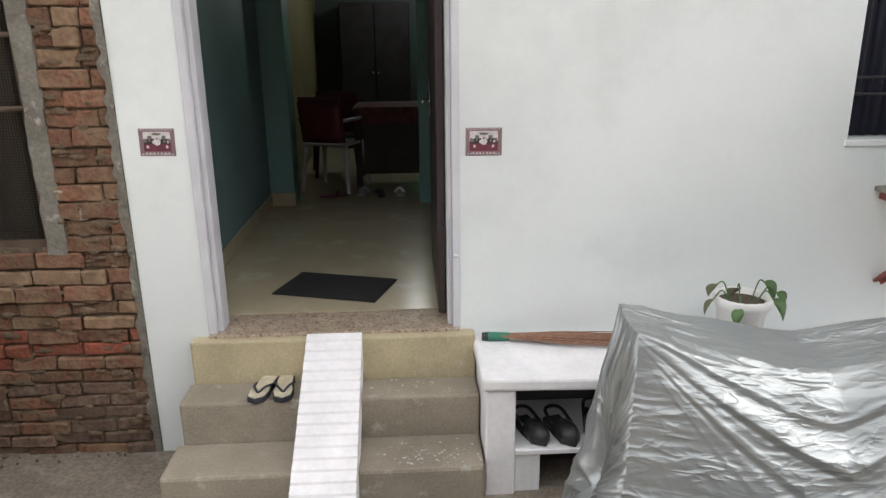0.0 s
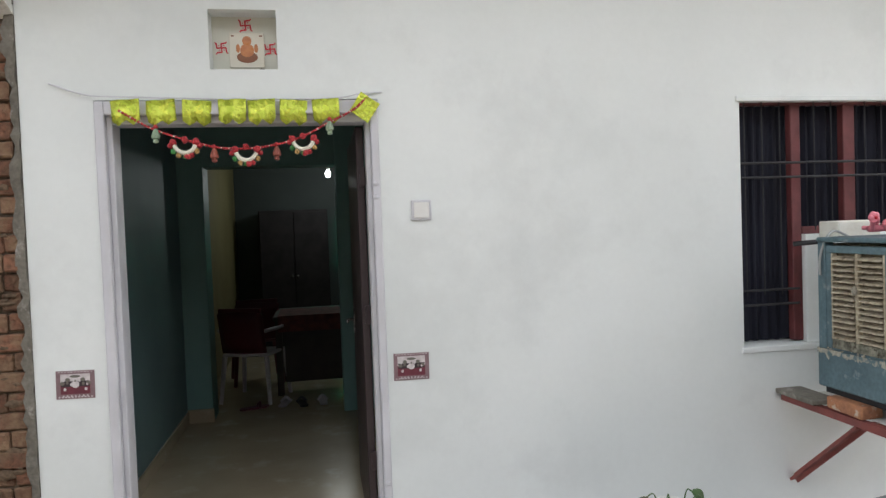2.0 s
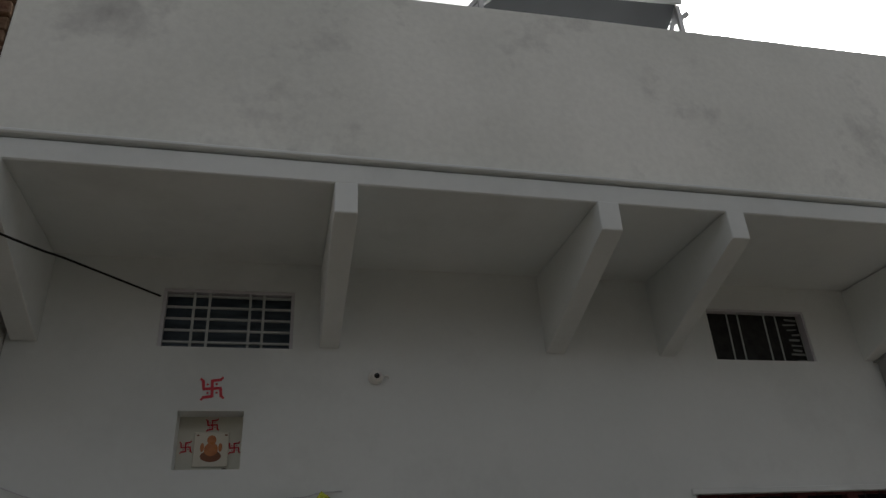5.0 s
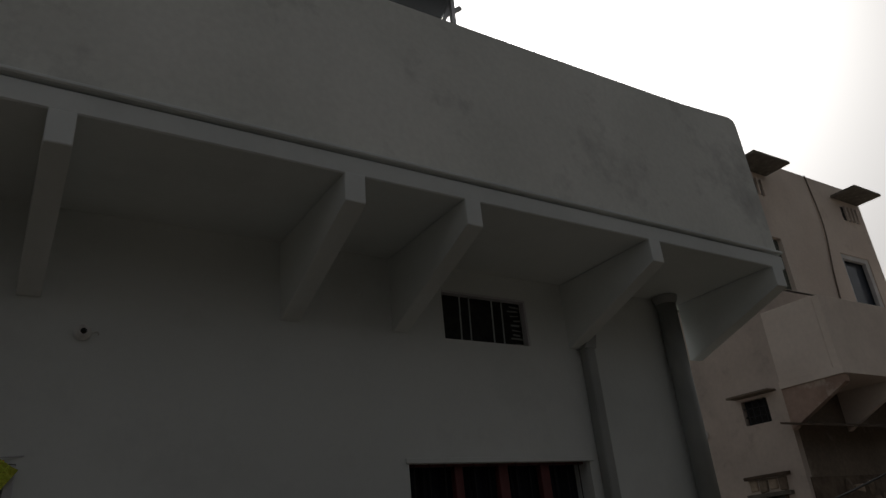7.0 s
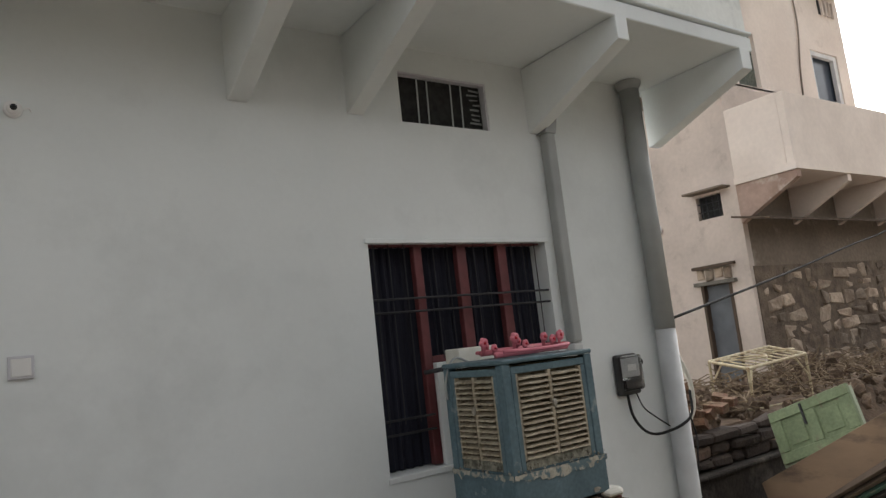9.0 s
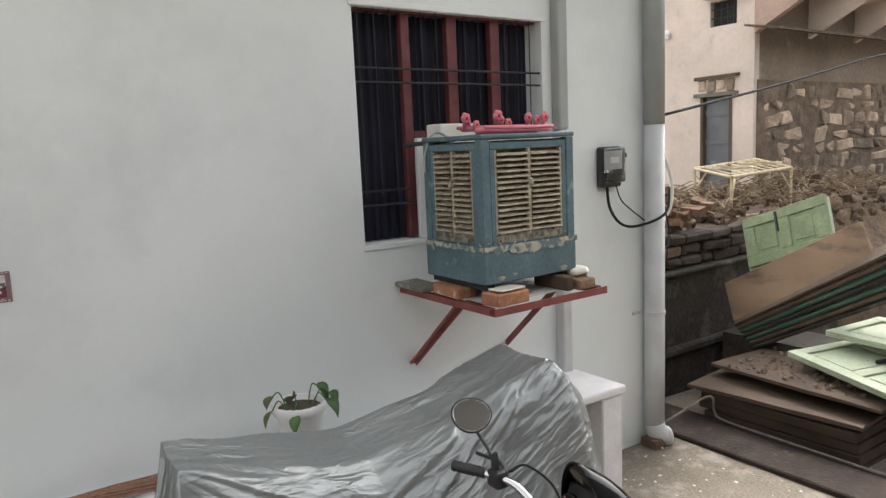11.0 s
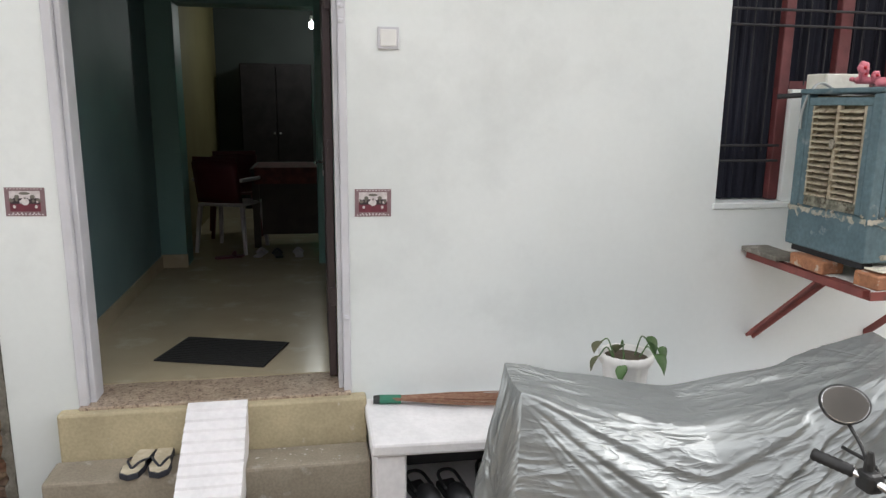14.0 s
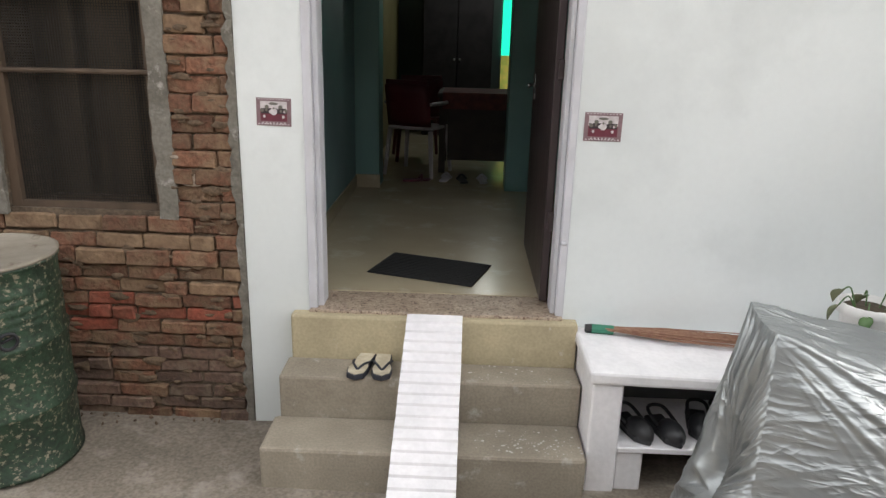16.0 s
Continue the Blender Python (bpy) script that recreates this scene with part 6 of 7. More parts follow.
    for x in (2.08, 0.86):
        c = (x, 1.42, gz + 0.30)
        wheel = part("wheel", tube([(c[0] + 0.262 * math.cos(a), c[1], c[2] + 0.262 * math.sin(a)) for a in (2 * math.pi * k / 32 for k in range(32))], 0.042, 10, None, True), rubber, t, "black tyre on a spoked wheel", True)
        part("rim", tube([(c[0] + 0.222 * math.cos(a), c[1], c[2] + 0.222 * math.sin(a)) for a in (2 * math.pi * k / 32 for k in range(32))], 0.012, 8, None, True), chrome, wheel, "", True)
        part("hub", tube([(c[0], c[1] - 0.09, c[2]), (c[0], c[1] + 0.09, c[2])], 0.035, 14), steel, wheel)
        for k in range(6):
            a = math.pi * k / 3
            part("spoke", tube([(c[0], c[1], c[2]), (c[0] + 0.22 * math.cos(a), c[1], c[2] + 0.22 * math.sin(a))], 0.009, 6), steel, wheel)
    part("mudguard", tube([(2.08 + 0.325 * math.cos(radians(a)), 1.42, gz + 0.30 + 0.325 * math.sin(radians(a))) for a in range(20, 165, 12)], 0.05, 10), black_gloss, t, "", True)
    part("tank", ball((1.34, 1.42, 0.60), (0.24, 0.12, 0.11)), black_gloss, t, "glossy black tank", True)
    part("seat", rough(B((0.66, 1.14, 1.31, 1.53, 0.56, 0.645), bevel=0.03, seg=3), 0.004), black_plastic, t, "", True)
    part("engine", rough(B((1.15, 1.46, 1.31, 1.53, 0.05, 0.40), bevel=0.03), 0.01), steel, t)
    part("frame", tube([(1.70, 1.42, 0.72), (1.40, 1.42, 0.48), (0.86, 1.42, gz + 0.30)], 0.025, 8), black_plastic, t)


motorcycle()


# ---------- brick house beside ----------
WX0, WX1, WZ0, WZ1 = -2.41, -1.692, 0.978, 2.235
BW = F + 0.03


def neighbour_wall():
    w = solo("wall_neighbour", holed("y", BW, 0.30, -4.6, -1.302, -0.3, 3.6, [(WX0, WX1, WZ0, WZ1)]), mortar, "old brick wall with mud mortar", "wall", "structure")
    ORIGIN[w.name] = Vector((0, 0, 0))
    # cement round the opening and down the edge
    for b in ((WX1 + 0.0, WX1 + 0.085, BW - 0.028, BW - 0.002, WZ0 - 0.03, WZ1 + 0.06), (WX0 - 0.09, WX0, BW - 0.028, BW - 0.002, WZ0 - 0.03, WZ1 + 0.06), (WX0 - 0.09, WX1 + 0.085, BW - 0.026, BW - 0.002, WZ1 + 0.062, WZ1 + 0.13)):
        bm = B(b)
        bmesh.ops.subdivide_edges(bm, edges=[e for e in bm.edges if e.calc_length() > 0.3], cuts=24)
        solo("window_surround", rough(bm, 0.011, 16, b[0]), grey_cement, "rough grey cement round the old window", "trim", "structure")
    bm = bmesh.new()
    prev = None
    r = random.Random(6)
    for k in range(90):
        z = -0.12 + k * 0.04
        a = -1.352 + 0.022 * noise.noise(Vector((0, 0, z * 5))) + r.uniform(-0.012, 0.012)
        c = [bm.verts.new(p) for p in ((a, BW - 0.002, z), (a + 0.012, BW - 0.030 + r.uniform(-0.006, 0.006), z), (-1.303 + r.uniform(-0.006, 0.004), BW - 0.036 + r.uniform(-0.006, 0.004), z), (-1.301, BW - 0.002, z))]
        if prev:
            for q in range(3):
                bm.faces.new((prev[q], prev[q + 1], c[q + 1], c[q]))
        prev = c
    solo("cement_edge", bm, grey_cement, "ragged grey cement smeared along the brick edge", "trim", "structure")
    return w


nb_wall = neighbour_wall()


def old_window():
    t = thing("window_4", (-2.08, BW, WZ0), "old wooden window with wire mesh and dim store behind", "window", kind="structure")
    y0, y1 = BW + 0.02, BW + 0.07
    part("stile", rough(B((WX0, WX0 + 0.045, y0, y1, WZ0, WZ1)), 0.003), old_wood, t)
    part("stile", rough(B((WX1 - 0.03, WX1, y0, y1, WZ0, WZ1)), 0.003), old_wood, t)
    part("top_rail", B((WX0 + 0.045, WX1 - 0.03, y0, y1, WZ1 - 0.035, WZ1)), old_wood, t)
    part("bottom_rail", B((WX0 + 0.045, WX1 - 0.03, y0, y1, WZ0, WZ0 + 0.03)), old_wood, t)
    for z in (1.605, 1.915):
        part("iron_rail", tube([(WX0, y0 - 0.008, z), (WX1, y0 - 0.008, z + 0.004)], 0.011, 8), old_wood, t)
    bm = bmesh.new()
    x = WX0 + 0.05
    while x < WX1 - 0.03:
        bar((x, y0 + 0.03, WZ0), (x, y0 + 0.03, WZ1), 0.0030, 0.0030, bm)
        x += 0.0125
    z = WZ0 + 0.03
    while z < WZ1 - 0.03:
        bar((WX0 + 0.04, y0 + 0.032, z), (WX1 - 0.03, y0 + 0.032, z), 0.0030, 0.0030, bm)
        z += 0.0125
    part("wire_mesh", bm, wire, t, "fine rusty wire mesh")["kind"] = "stuff"
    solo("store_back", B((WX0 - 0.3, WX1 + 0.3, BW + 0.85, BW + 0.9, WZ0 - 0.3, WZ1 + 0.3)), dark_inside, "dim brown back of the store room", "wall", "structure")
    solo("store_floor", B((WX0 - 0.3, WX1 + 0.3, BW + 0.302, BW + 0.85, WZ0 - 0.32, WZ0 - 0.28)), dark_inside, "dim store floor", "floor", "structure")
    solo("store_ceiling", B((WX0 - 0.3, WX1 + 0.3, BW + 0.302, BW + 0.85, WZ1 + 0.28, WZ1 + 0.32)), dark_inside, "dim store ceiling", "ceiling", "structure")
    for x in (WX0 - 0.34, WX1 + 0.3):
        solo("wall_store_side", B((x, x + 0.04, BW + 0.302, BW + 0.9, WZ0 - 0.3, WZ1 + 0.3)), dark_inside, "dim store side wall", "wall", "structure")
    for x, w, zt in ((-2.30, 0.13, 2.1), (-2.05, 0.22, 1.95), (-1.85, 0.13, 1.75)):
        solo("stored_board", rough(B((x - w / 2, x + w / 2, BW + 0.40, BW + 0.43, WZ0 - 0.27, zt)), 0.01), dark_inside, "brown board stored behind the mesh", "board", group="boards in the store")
    solo("sill_plank", rough(B((-2.24, -1.78, BW + 0.09, BW + 0.13, WZ0 + 0.002, WZ0 + 0.05)), 0.003), old_wood, "grey plank lying on the window sill", "plank")


old_window()

solo("upper_overhang", B((-4.6, -1.302, 2.62, BW - 0.002, 3.62, 3.75)), grey_cement, "rough concrete overhang of the brick house", "slab", "structure")
up_wall = solo("wall_neighbour_upper", B((-4.6, -1.31, 2.60, 2.70, 3.752, 5.6)), mortar, "upper brick wall of the neighbouring house", "wall", "structure")
ORIGIN[up_wall.name] = Vector((0, 0, 0))
prof = [(BW - 0.002, 3.01), (BW - 0.05, 3.025), (2.62, 3.285), (2.62, 3.618), (BW - 0.002, 3.618)]
solo("side_bracket", rough(prism(prof, "x", -1.385, -1.302, 0.006), 0.008, 7), M("smeared_whitewash", (0.72, 0.72, 0.70), (0.55, 0.54, 0.51), 6, 0.9, 0.9, 30, spot=(0.34, 0.31, 0.28), sscale=7, spos=(0.58, 0.72)), "concrete bracket smeared with whitewash", "bracket", "structure")


def drum():
    c = (-2.328, 2.93, ground_z(-2.3, 2.9) + 0.008)
    t = thing("oil_drum", c, "chipped green steel oil drum on the lane", "drum")
    H, R = 0.945, 0.30
    prof = [(R - 0.01, 0), (R + 0.008, 0.006), (R + 0.008, 0.022), (R, 0.03)]
    for z in (0.30, 0.60):
        prof += [(R, z - 0.025), (R + 0.010, z - 0.008), (R + 0.010, z + 0.008), (R, z + 0.025)]
    for k in range(5):
        z = 0.68 + k * 0.035
        prof += [(R, z), (R + 0.004, z + 0.010), (R, z + 0.020)]
    prof += [(R, H - 0.02), (R + 0.008, H - 0.012), (R + 0.008, H)]
    part("shell", rough(lathe(prof, c, 56), 0.004, 6), drum_green, t, "chipped green enamel shell", True)
    part("lid", rough(lathe([(R + 0.010, H + 0.001), (R + 0.010, H + 0.012), (R - 0.01, H + 0.014), (R - 0.02, H + 0.004), (0.01, H + 0.008)], c, 48), 0.003, 9), drum_lid, t, "dusty tan lid", True)
    a = radians(-43)
    p = Vector(c) + Vector((math.cos(a) * (R + 0.012), math.sin(a) * (R + 0.012), 0.655))
    u = Vector((-math.sin(a), math.cos(a), 0))
    part("bung", tube([p + (u * math.cos(k) + Vector((0, 0, 1)) * math.sin(k)) * 0.034 for k in (2 * math.pi * i / 20 for i in range(20))], 0.007, 8, None, True), iron, t, "rusty bung ring", True)
    part("bung_bar", tube([p - u * 0.026, p + u * 0.02 + Vector((0, 0, 0.014))], 0.006, 6), iron, t)


drum()
bm = bmesh.new()
rng = random.Random(21)
for _ in range(26):
    x = rng.uniform(-2.4, -1.35)
    y = F - abs(rng.gauss(0, 0.03)) - 0.005
    chunk((x, y, ground_z(x, y) + 0.008), rng.uniform(0.004, 0.014), rng, bm)
solo("wall_foot_debris", bm, debris, "crumbled mortar along the wall foot", "debris", "stuff")

# ---------- unseen wall added across the lane, behind the camera, for bounce and reflections ---
solo("added_wall_opposite", B((-14, 16, -4.6, -4.3, -0.6, 5.2)), M("added_wall_brown", (0.042, 0.039, 0.036), (0.026, 0.024, 0.022), 1.2, 0.9, 0.2, 20), "unseen dull brown wall added across the lane for bounce and reflections", "wall", "structure")


# ---------- roof panel ----------
def solar_panel():
    t = thing("solar_panel", (1.7, 3.2, 3.96), "tilted solar panel on a thin steel stand above the parapet", "solar panel")
    a, b = Vector((1.01, 2.96, 5.66)), Vector((2.41, 2.96, 5.77))
    bk = Vector((0.0, 0.75, -0.42))
    bm = bmesh.new()
    n = Vector((0, 0.42, 0.75)).normalized() * 0.035
    vs = [bm.verts.new(p) for p in (a, b, b + bk, a + bk, a + n, b + n, b + bk + n, a + bk + n)]
    for f in ((0, 1, 2, 3), (7, 6, 5, 4), (0, 4, 5, 1), (1, 5, 6, 2), (2, 6, 7, 3), (3, 7, 4, 0)):
        bm.faces.new([vs[i] for i in f])
    part("panel", bm, panel_dark, t, "dark solar panel underside")
    part("edge_rail", bar(a - Vector((0.02, 0.012, 0)), b + Vector((0.02, -0.012, 0)), 0.02, 0.045), aluminium, t)
    for p in (a, b):
        part("leg", bar(p + Vector((0, 0.02, -0.02)), (p.x, 3.02, 3.96), 0.03, 0.03, None, (1, 0, 0)), aluminium, t)
        part("leg", bar(p + bk, (p.x, 3.71, 3.96), 0.03, 0.03, None, (1, 0, 0)), aluminium, t)
        part("strut", bar(p + Vector((0.0, 0.05, -0.05)), (p.x - 0.12, 2.99, 5.42), 0.025, 0.025, None, (1, 0, 0)), aluminium, t)
        part("rail_end", bar(p + Vector((-0.05, 0.06, -0.16)), p + Vector((0.06, 0.0, -0.09)), 0.02, 0.03), aluminium, t)


solar_panel()

# ---------- pink house behind the yard ----------
AX, BY = 12.5, 7.5


def pink_house():
    t = thing("pink_house", (15, 10, 0.5), "old two-storey house with stained pink plaster and a balcony", "house")
    part("side_wall", holed("x", AX, 0.35, BY + 0.30, 16.0, 0.0, 6.6, [(7.86, 8.42, 3.96, 4.42), (7.96, 8.58, 0.6, 2.66)]), plaster_pink, t, "stained pink plaster wall")
    part("corner_pier", B((AX, AX + 0.16, BY, BY + 0.298, 0.0, 6.6)), plaster_pink, t)
    part("lower_wall", B((AX + 0.162, 24, BY, BY + 0.35, 2.9, 5.0)), plaster_brown, t, "bare brown cement plaster")
    part("upper_wall", holed("y", BY, 0.35, AX - 0.6, 18.15, 6.602, 9.80, [(13.25, 14.06, 6.61, 7.83), (16.40, 17.65, 6.56, 7.86)]), balcony_pink, t, "faded pink upper wall")
    part("upper_filler", B((AX + 0.162, 18.15, BY, BY + 0.35, 5.0, 6.598)), plaster_pink, t)
    part("upper_side", B((17.85, 18.14, BY + 0.352, 16.0, 3.0, 9.80)), plaster_pink, t)
    part("roof", B((AX - 0.55, 17.84, BY + 0.352, 16.0, 9.60, 9.70)), plaster_brown, t)
    # door and lintel in the side wall
    d = part("door", B((AX + 0.10, AX + 0.15, 7.98, 8.56, 0.6, 2.64)), blue_grey, t, "blue-grey plank door")
    for z in (1.15, 1.75, 2.3):
        part("ledge", B((AX + 0.07, AX + 0.10, 7.98, 8.56, z, z + 0.10)), blue_grey, d)
    part("door_frame", B((AX - 0.02, AX + 0.12, 7.93, 7.99, 0.6, 2.70)), old_wood, t)
    part("door_frame", B((AX - 0.02, AX + 0.12, 8.55, 8.61, 0.6, 2.70)), old_wood, t)
    for k in range(4):
        part("lintel_stone", rough(B((AX - 0.04, AX + 0.05, 7.88 + k * 0.20, 8.06 + k * 0.20, 2.74 + 0.03 * (k % 2), 2.98), bevel=0.02), 0.03, 6, k), rubble, t)
    part("lintel", rough(B((AX - 0.10, AX + 0.05, 7.80, 8.72, 2.66, 2.73)), 0.01), grey_cement, t)
    part("lintel", rough(B((AX - 0.12, AX + 0.05, 7.78, 8.70, 2.99, 3.05)), 0.02), old_wood, t)
    # small barred window with its shade
    w = part("small_window", B((AX + 0.12, AX + 0.16, 7.86, 8.42, 3.96, 4.42)), vent_black, t, "dark small window")
    for k in range(4):
        part("window_bar", bar((AX + 0.05, 7.95 + k * 0.13, 3.96), (AX + 0.05, 7.95 + k * 0.13, 4.42), 0.02, 0.02), iron, w)
    for z in (4.12, 4.28):
        part("window_bar", bar((AX + 0.05, 7.86, z), (AX + 0.05, 8.42, z), 0.02, 0.02), iron, w)
    part("window_shade", rough(B((AX - 0.30, AX + 0.02, 7.62, 8.52, 4.48, 4.52), bevel=0.008), 0.02, 3), plaster_brown, t)
    # balcony
    by0 = 6.30
    bal = part("balcony", B((AX - 0.02, 24.0, by0, by0 + 0.14, 4.60, 5.93), bevel=0.01), balcony_pink, t, "pale pink balcony parapet")
    part("balcony_end", B((AX - 0.02, AX + 0.12, by0 + 0.142, BY - 0.002, 4.60, 5.95), bevel=0.01), balcony_pink, bal)
    part("balcony_floor", rough(B((AX - 0.06, 24.0, by0 - 0.04, BY - 0.002, 4.47, 4.598)), 0.012, 3), balcony_pink, bal)
    x = AX - 0.02
    while x < 22:
        prof = [(by0, 4.34), (by0, 4.468), (BY - 0.002, 4.468), (BY - 0.002, 3.72)]
        part("balcony_bracket", prism(prof, "x", x, x + 0.14), plaster_red if x < 13 else balcony_pink, bal)
        x += 1.85
    # openings and shades above
    n = part("netted_door", B((13.25, 14.1, BY + 0.10, BY + 0.14, 6.61, 7.85)), net_green, t, "doorway screened with green net")
    w2 = part("upper_window", B((16.40, 17.65, BY + 0.16, BY + 0.19, 6.56, 7.86)), M("blue_dark_glass", (0.06, 0.075, 0.10), rough=0.15), t, "dark glass window")
    for b in ((16.40, 16.50, 6.56, 7.86), (17.50, 17.65, 6.56, 7.86), (16.50, 17.50, 7.75, 7.86)):
        part("window_frame", B((b[0], b[1], BY + 0.03, BY + 0.12, b[2], b[3])), white_frame, w2)
    for x0, x1 in ((12.95, 14.22), (16.86, 18.06)):
        part("roof_shade", rough(B((x0, x1, BY - 0.62, BY - 0.002, 9.40, 9.47), bevel=0.01), 0.02, 2), grey_cement, t)
        for k in range(4):
            part("vent_slot", B((x0 + 0.30 + k * 0.17, x0 + 0.40 + k * 0.17, BY - 0.012, BY - 0.001, 8.86, 9.22)), vent_black, t)
            part("vent_fin", B((x0 + 0.41 + k * 0.17, x0 + 0.46 + k * 0.17, BY - 0.06, BY - 0.002, 8.84, 9.24)), balcony_pink, t)
    part("water_tank", lathe([(0.35, 0), (0.38, 0.1), (0.38, 0.5), (0.2, 0.62)], (15.2, 8.6, 9.70), 20), plastic_white, t, "white roof tank", True)
    part("wall_wire", tube(spline([(15.9, BY - 0.02, 9.8), (16.0, BY - 0.03, 8.5), (15.75, BY - 0.02, 7.2), (15.6, BY - 0.02, 6.0)], 6), 0.018, 5), plaster_brown, t)
    part("tin_shade", rough(prism([(6.75, 3.66), (6.75, 3.70), (BY, 3.86), (BY, 3.82)], "x", AX - 0.35, 23), 0.02, 2), old_wood, t, "rusty tin sheet shade")
    part("lamp_holder", ball((AX - 0.06, 9.36, 3.97), (0.07, 0.07, 0.09)), plastic_white, t, "white wall lamp", True)
    part("bulkhead", B((AX + 0.6, 17.84, BY + 0.351, 16, 0, 9.55)), dark_inside, t)
    part("bulkhead", B((17.85, 24, BY + 0.351, 16, 0, 2.98)), dark_inside, t)
    # rubble masonry below
    base = part("stone_base", B((AX + 0.1, 24, BY - 0.02, BY + 0.3, -0.2, 2.9)), old_mortar, t, "rubble stone masonry")
    r = random.Random(17)
    z = 0.35
    while z < 2.85:
        h = r.uniform(0.22, 0.36)
        x = AX + 0.05 + r.uniform(0, 0.3)
        while x < 21:
            w = r.choice((0.20, 0.34, 0.46, 0.58, 0.70)) * r.uniform(0.85, 1.15)
            if r.random() < 0.80:
                bm = B((x, x + w - r.uniform(0.04, 0.15), BY - 0.02 - r.uniform(0.02, 0.055), BY + 0.05, z + r.uniform(-0.03, 0.05), z + h - r.uniform(0.03, 0.10)), bevel=0.03)
                part("stone", rough(bm, 0.10, 4.2, x * 3 + z), rubble, base)
            x += w
        z += h


pink_house()


# ---------- yard with junk ----------
solo("yard_bank", rough(prism([(3.9, -0.7), (3.9, 0.30), (4.35, 0.98), (5.2, 1.0), (6.2, 0.72), (7.45, 0.5), (7.45, -0.7)], "x", 4.55, 24), 0.0), debris, "earth bank of the raised yard", "ground", "structure")


def damp_wall():
    t = thing("retaining_wall", (5.6, 3.9, -0.4), "damp black masonry retaining wall beside the house", "wall", kind="structure")
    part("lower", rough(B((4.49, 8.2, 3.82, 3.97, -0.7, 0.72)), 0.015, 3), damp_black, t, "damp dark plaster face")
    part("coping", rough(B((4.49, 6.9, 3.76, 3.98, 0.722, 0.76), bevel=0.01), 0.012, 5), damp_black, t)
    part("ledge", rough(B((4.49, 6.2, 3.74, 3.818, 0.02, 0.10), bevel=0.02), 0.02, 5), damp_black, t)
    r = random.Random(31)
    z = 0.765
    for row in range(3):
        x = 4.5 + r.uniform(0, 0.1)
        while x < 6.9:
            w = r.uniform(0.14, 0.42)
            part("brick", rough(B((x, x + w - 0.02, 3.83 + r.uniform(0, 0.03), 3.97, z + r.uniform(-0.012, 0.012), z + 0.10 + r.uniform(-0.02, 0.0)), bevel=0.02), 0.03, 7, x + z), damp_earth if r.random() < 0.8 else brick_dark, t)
            x += w
        z += 0.105


damp_wall()

rng = random.Random(41)
bm, bm2, bm3 = bmesh.new(), bmesh.new(), bmesh.new()
for _ in range(950):
    x, y = rng.uniform(4.6, 11.5), rng.uniform(3.95, 7.0)
    top = (1.02 if y < 5.2 else 1.02 - (y - 5.2) * 0.24) + 0.20 * math.exp(-((y - 5.0) / 0.7) ** 2) * (0.7 + 0.8 * noise.noise(Vector((x, y, 0)))) - (0.0 if y > 4.3 else (4.3 - y) * 0.6)
    chunk((x, y, top + rng.uniform(-0.06, 0.12)), rng.choice((0.03, 0.05, 0.07, 0.11)), rng, bm)
solo("rubble_heap", bm, debris, "heap of earth and broken stones in the yard", "rubble", "stuff")
for _ in range(46):
    x, y = rng.uniform(4.6, 6.2), rng.uniform(3.95, 4.7)
    m = pose(x, y, 1.13 + rng.uniform(0, 0.12) + (y - 3.95) * 0.25, rng.uniform(-25, 25), rng.uniform(-25, 25), rng.uniform(0, 180))
    g = bmesh.ops.create_cube(bm2, size=1, matrix=m @ Matrix.Diagonal((rng.uniform(0.12, 0.22), 0.105, 0.07, 1)))
solo("broken_bricks", rough(bm2, 0.012, 9), brick, "broken red bricks dumped on the yard wall", "bricks", "stuff")
for _ in range(900):
    p = Vector((rng.uniform(4.6, 10.5), rng.uniform(4.1, 6.6), 0))
    p.z = (1.08 if p.y < 5.2 else 1.08 - (p.y - 5.2) * 0.24) + rng.uniform(0, 0.16) + 0.14 * math.exp(-((p.y - 5.0) / 0.6) ** 2)
    d = Vector((rng.uniform(-1, 1), rng.uniform(-1, 1), rng.uniform(-0.15, 0.22))).normalized() * rng.uniform(0.10, 0.42)
    bend = Vector((rng.uniform(-0.05, 0.05), rng.uniform(-0.05, 0.05), rng.uniform(-0.03, 0.06)))
    tube([p, p + d * 0.5 + bend, p + d], [0.009, 0.007, 0.003], 4, bm3)
solo("dry_twigs", bm3, twig, "tangle of dry twigs on the heap", "twigs", "stuff")


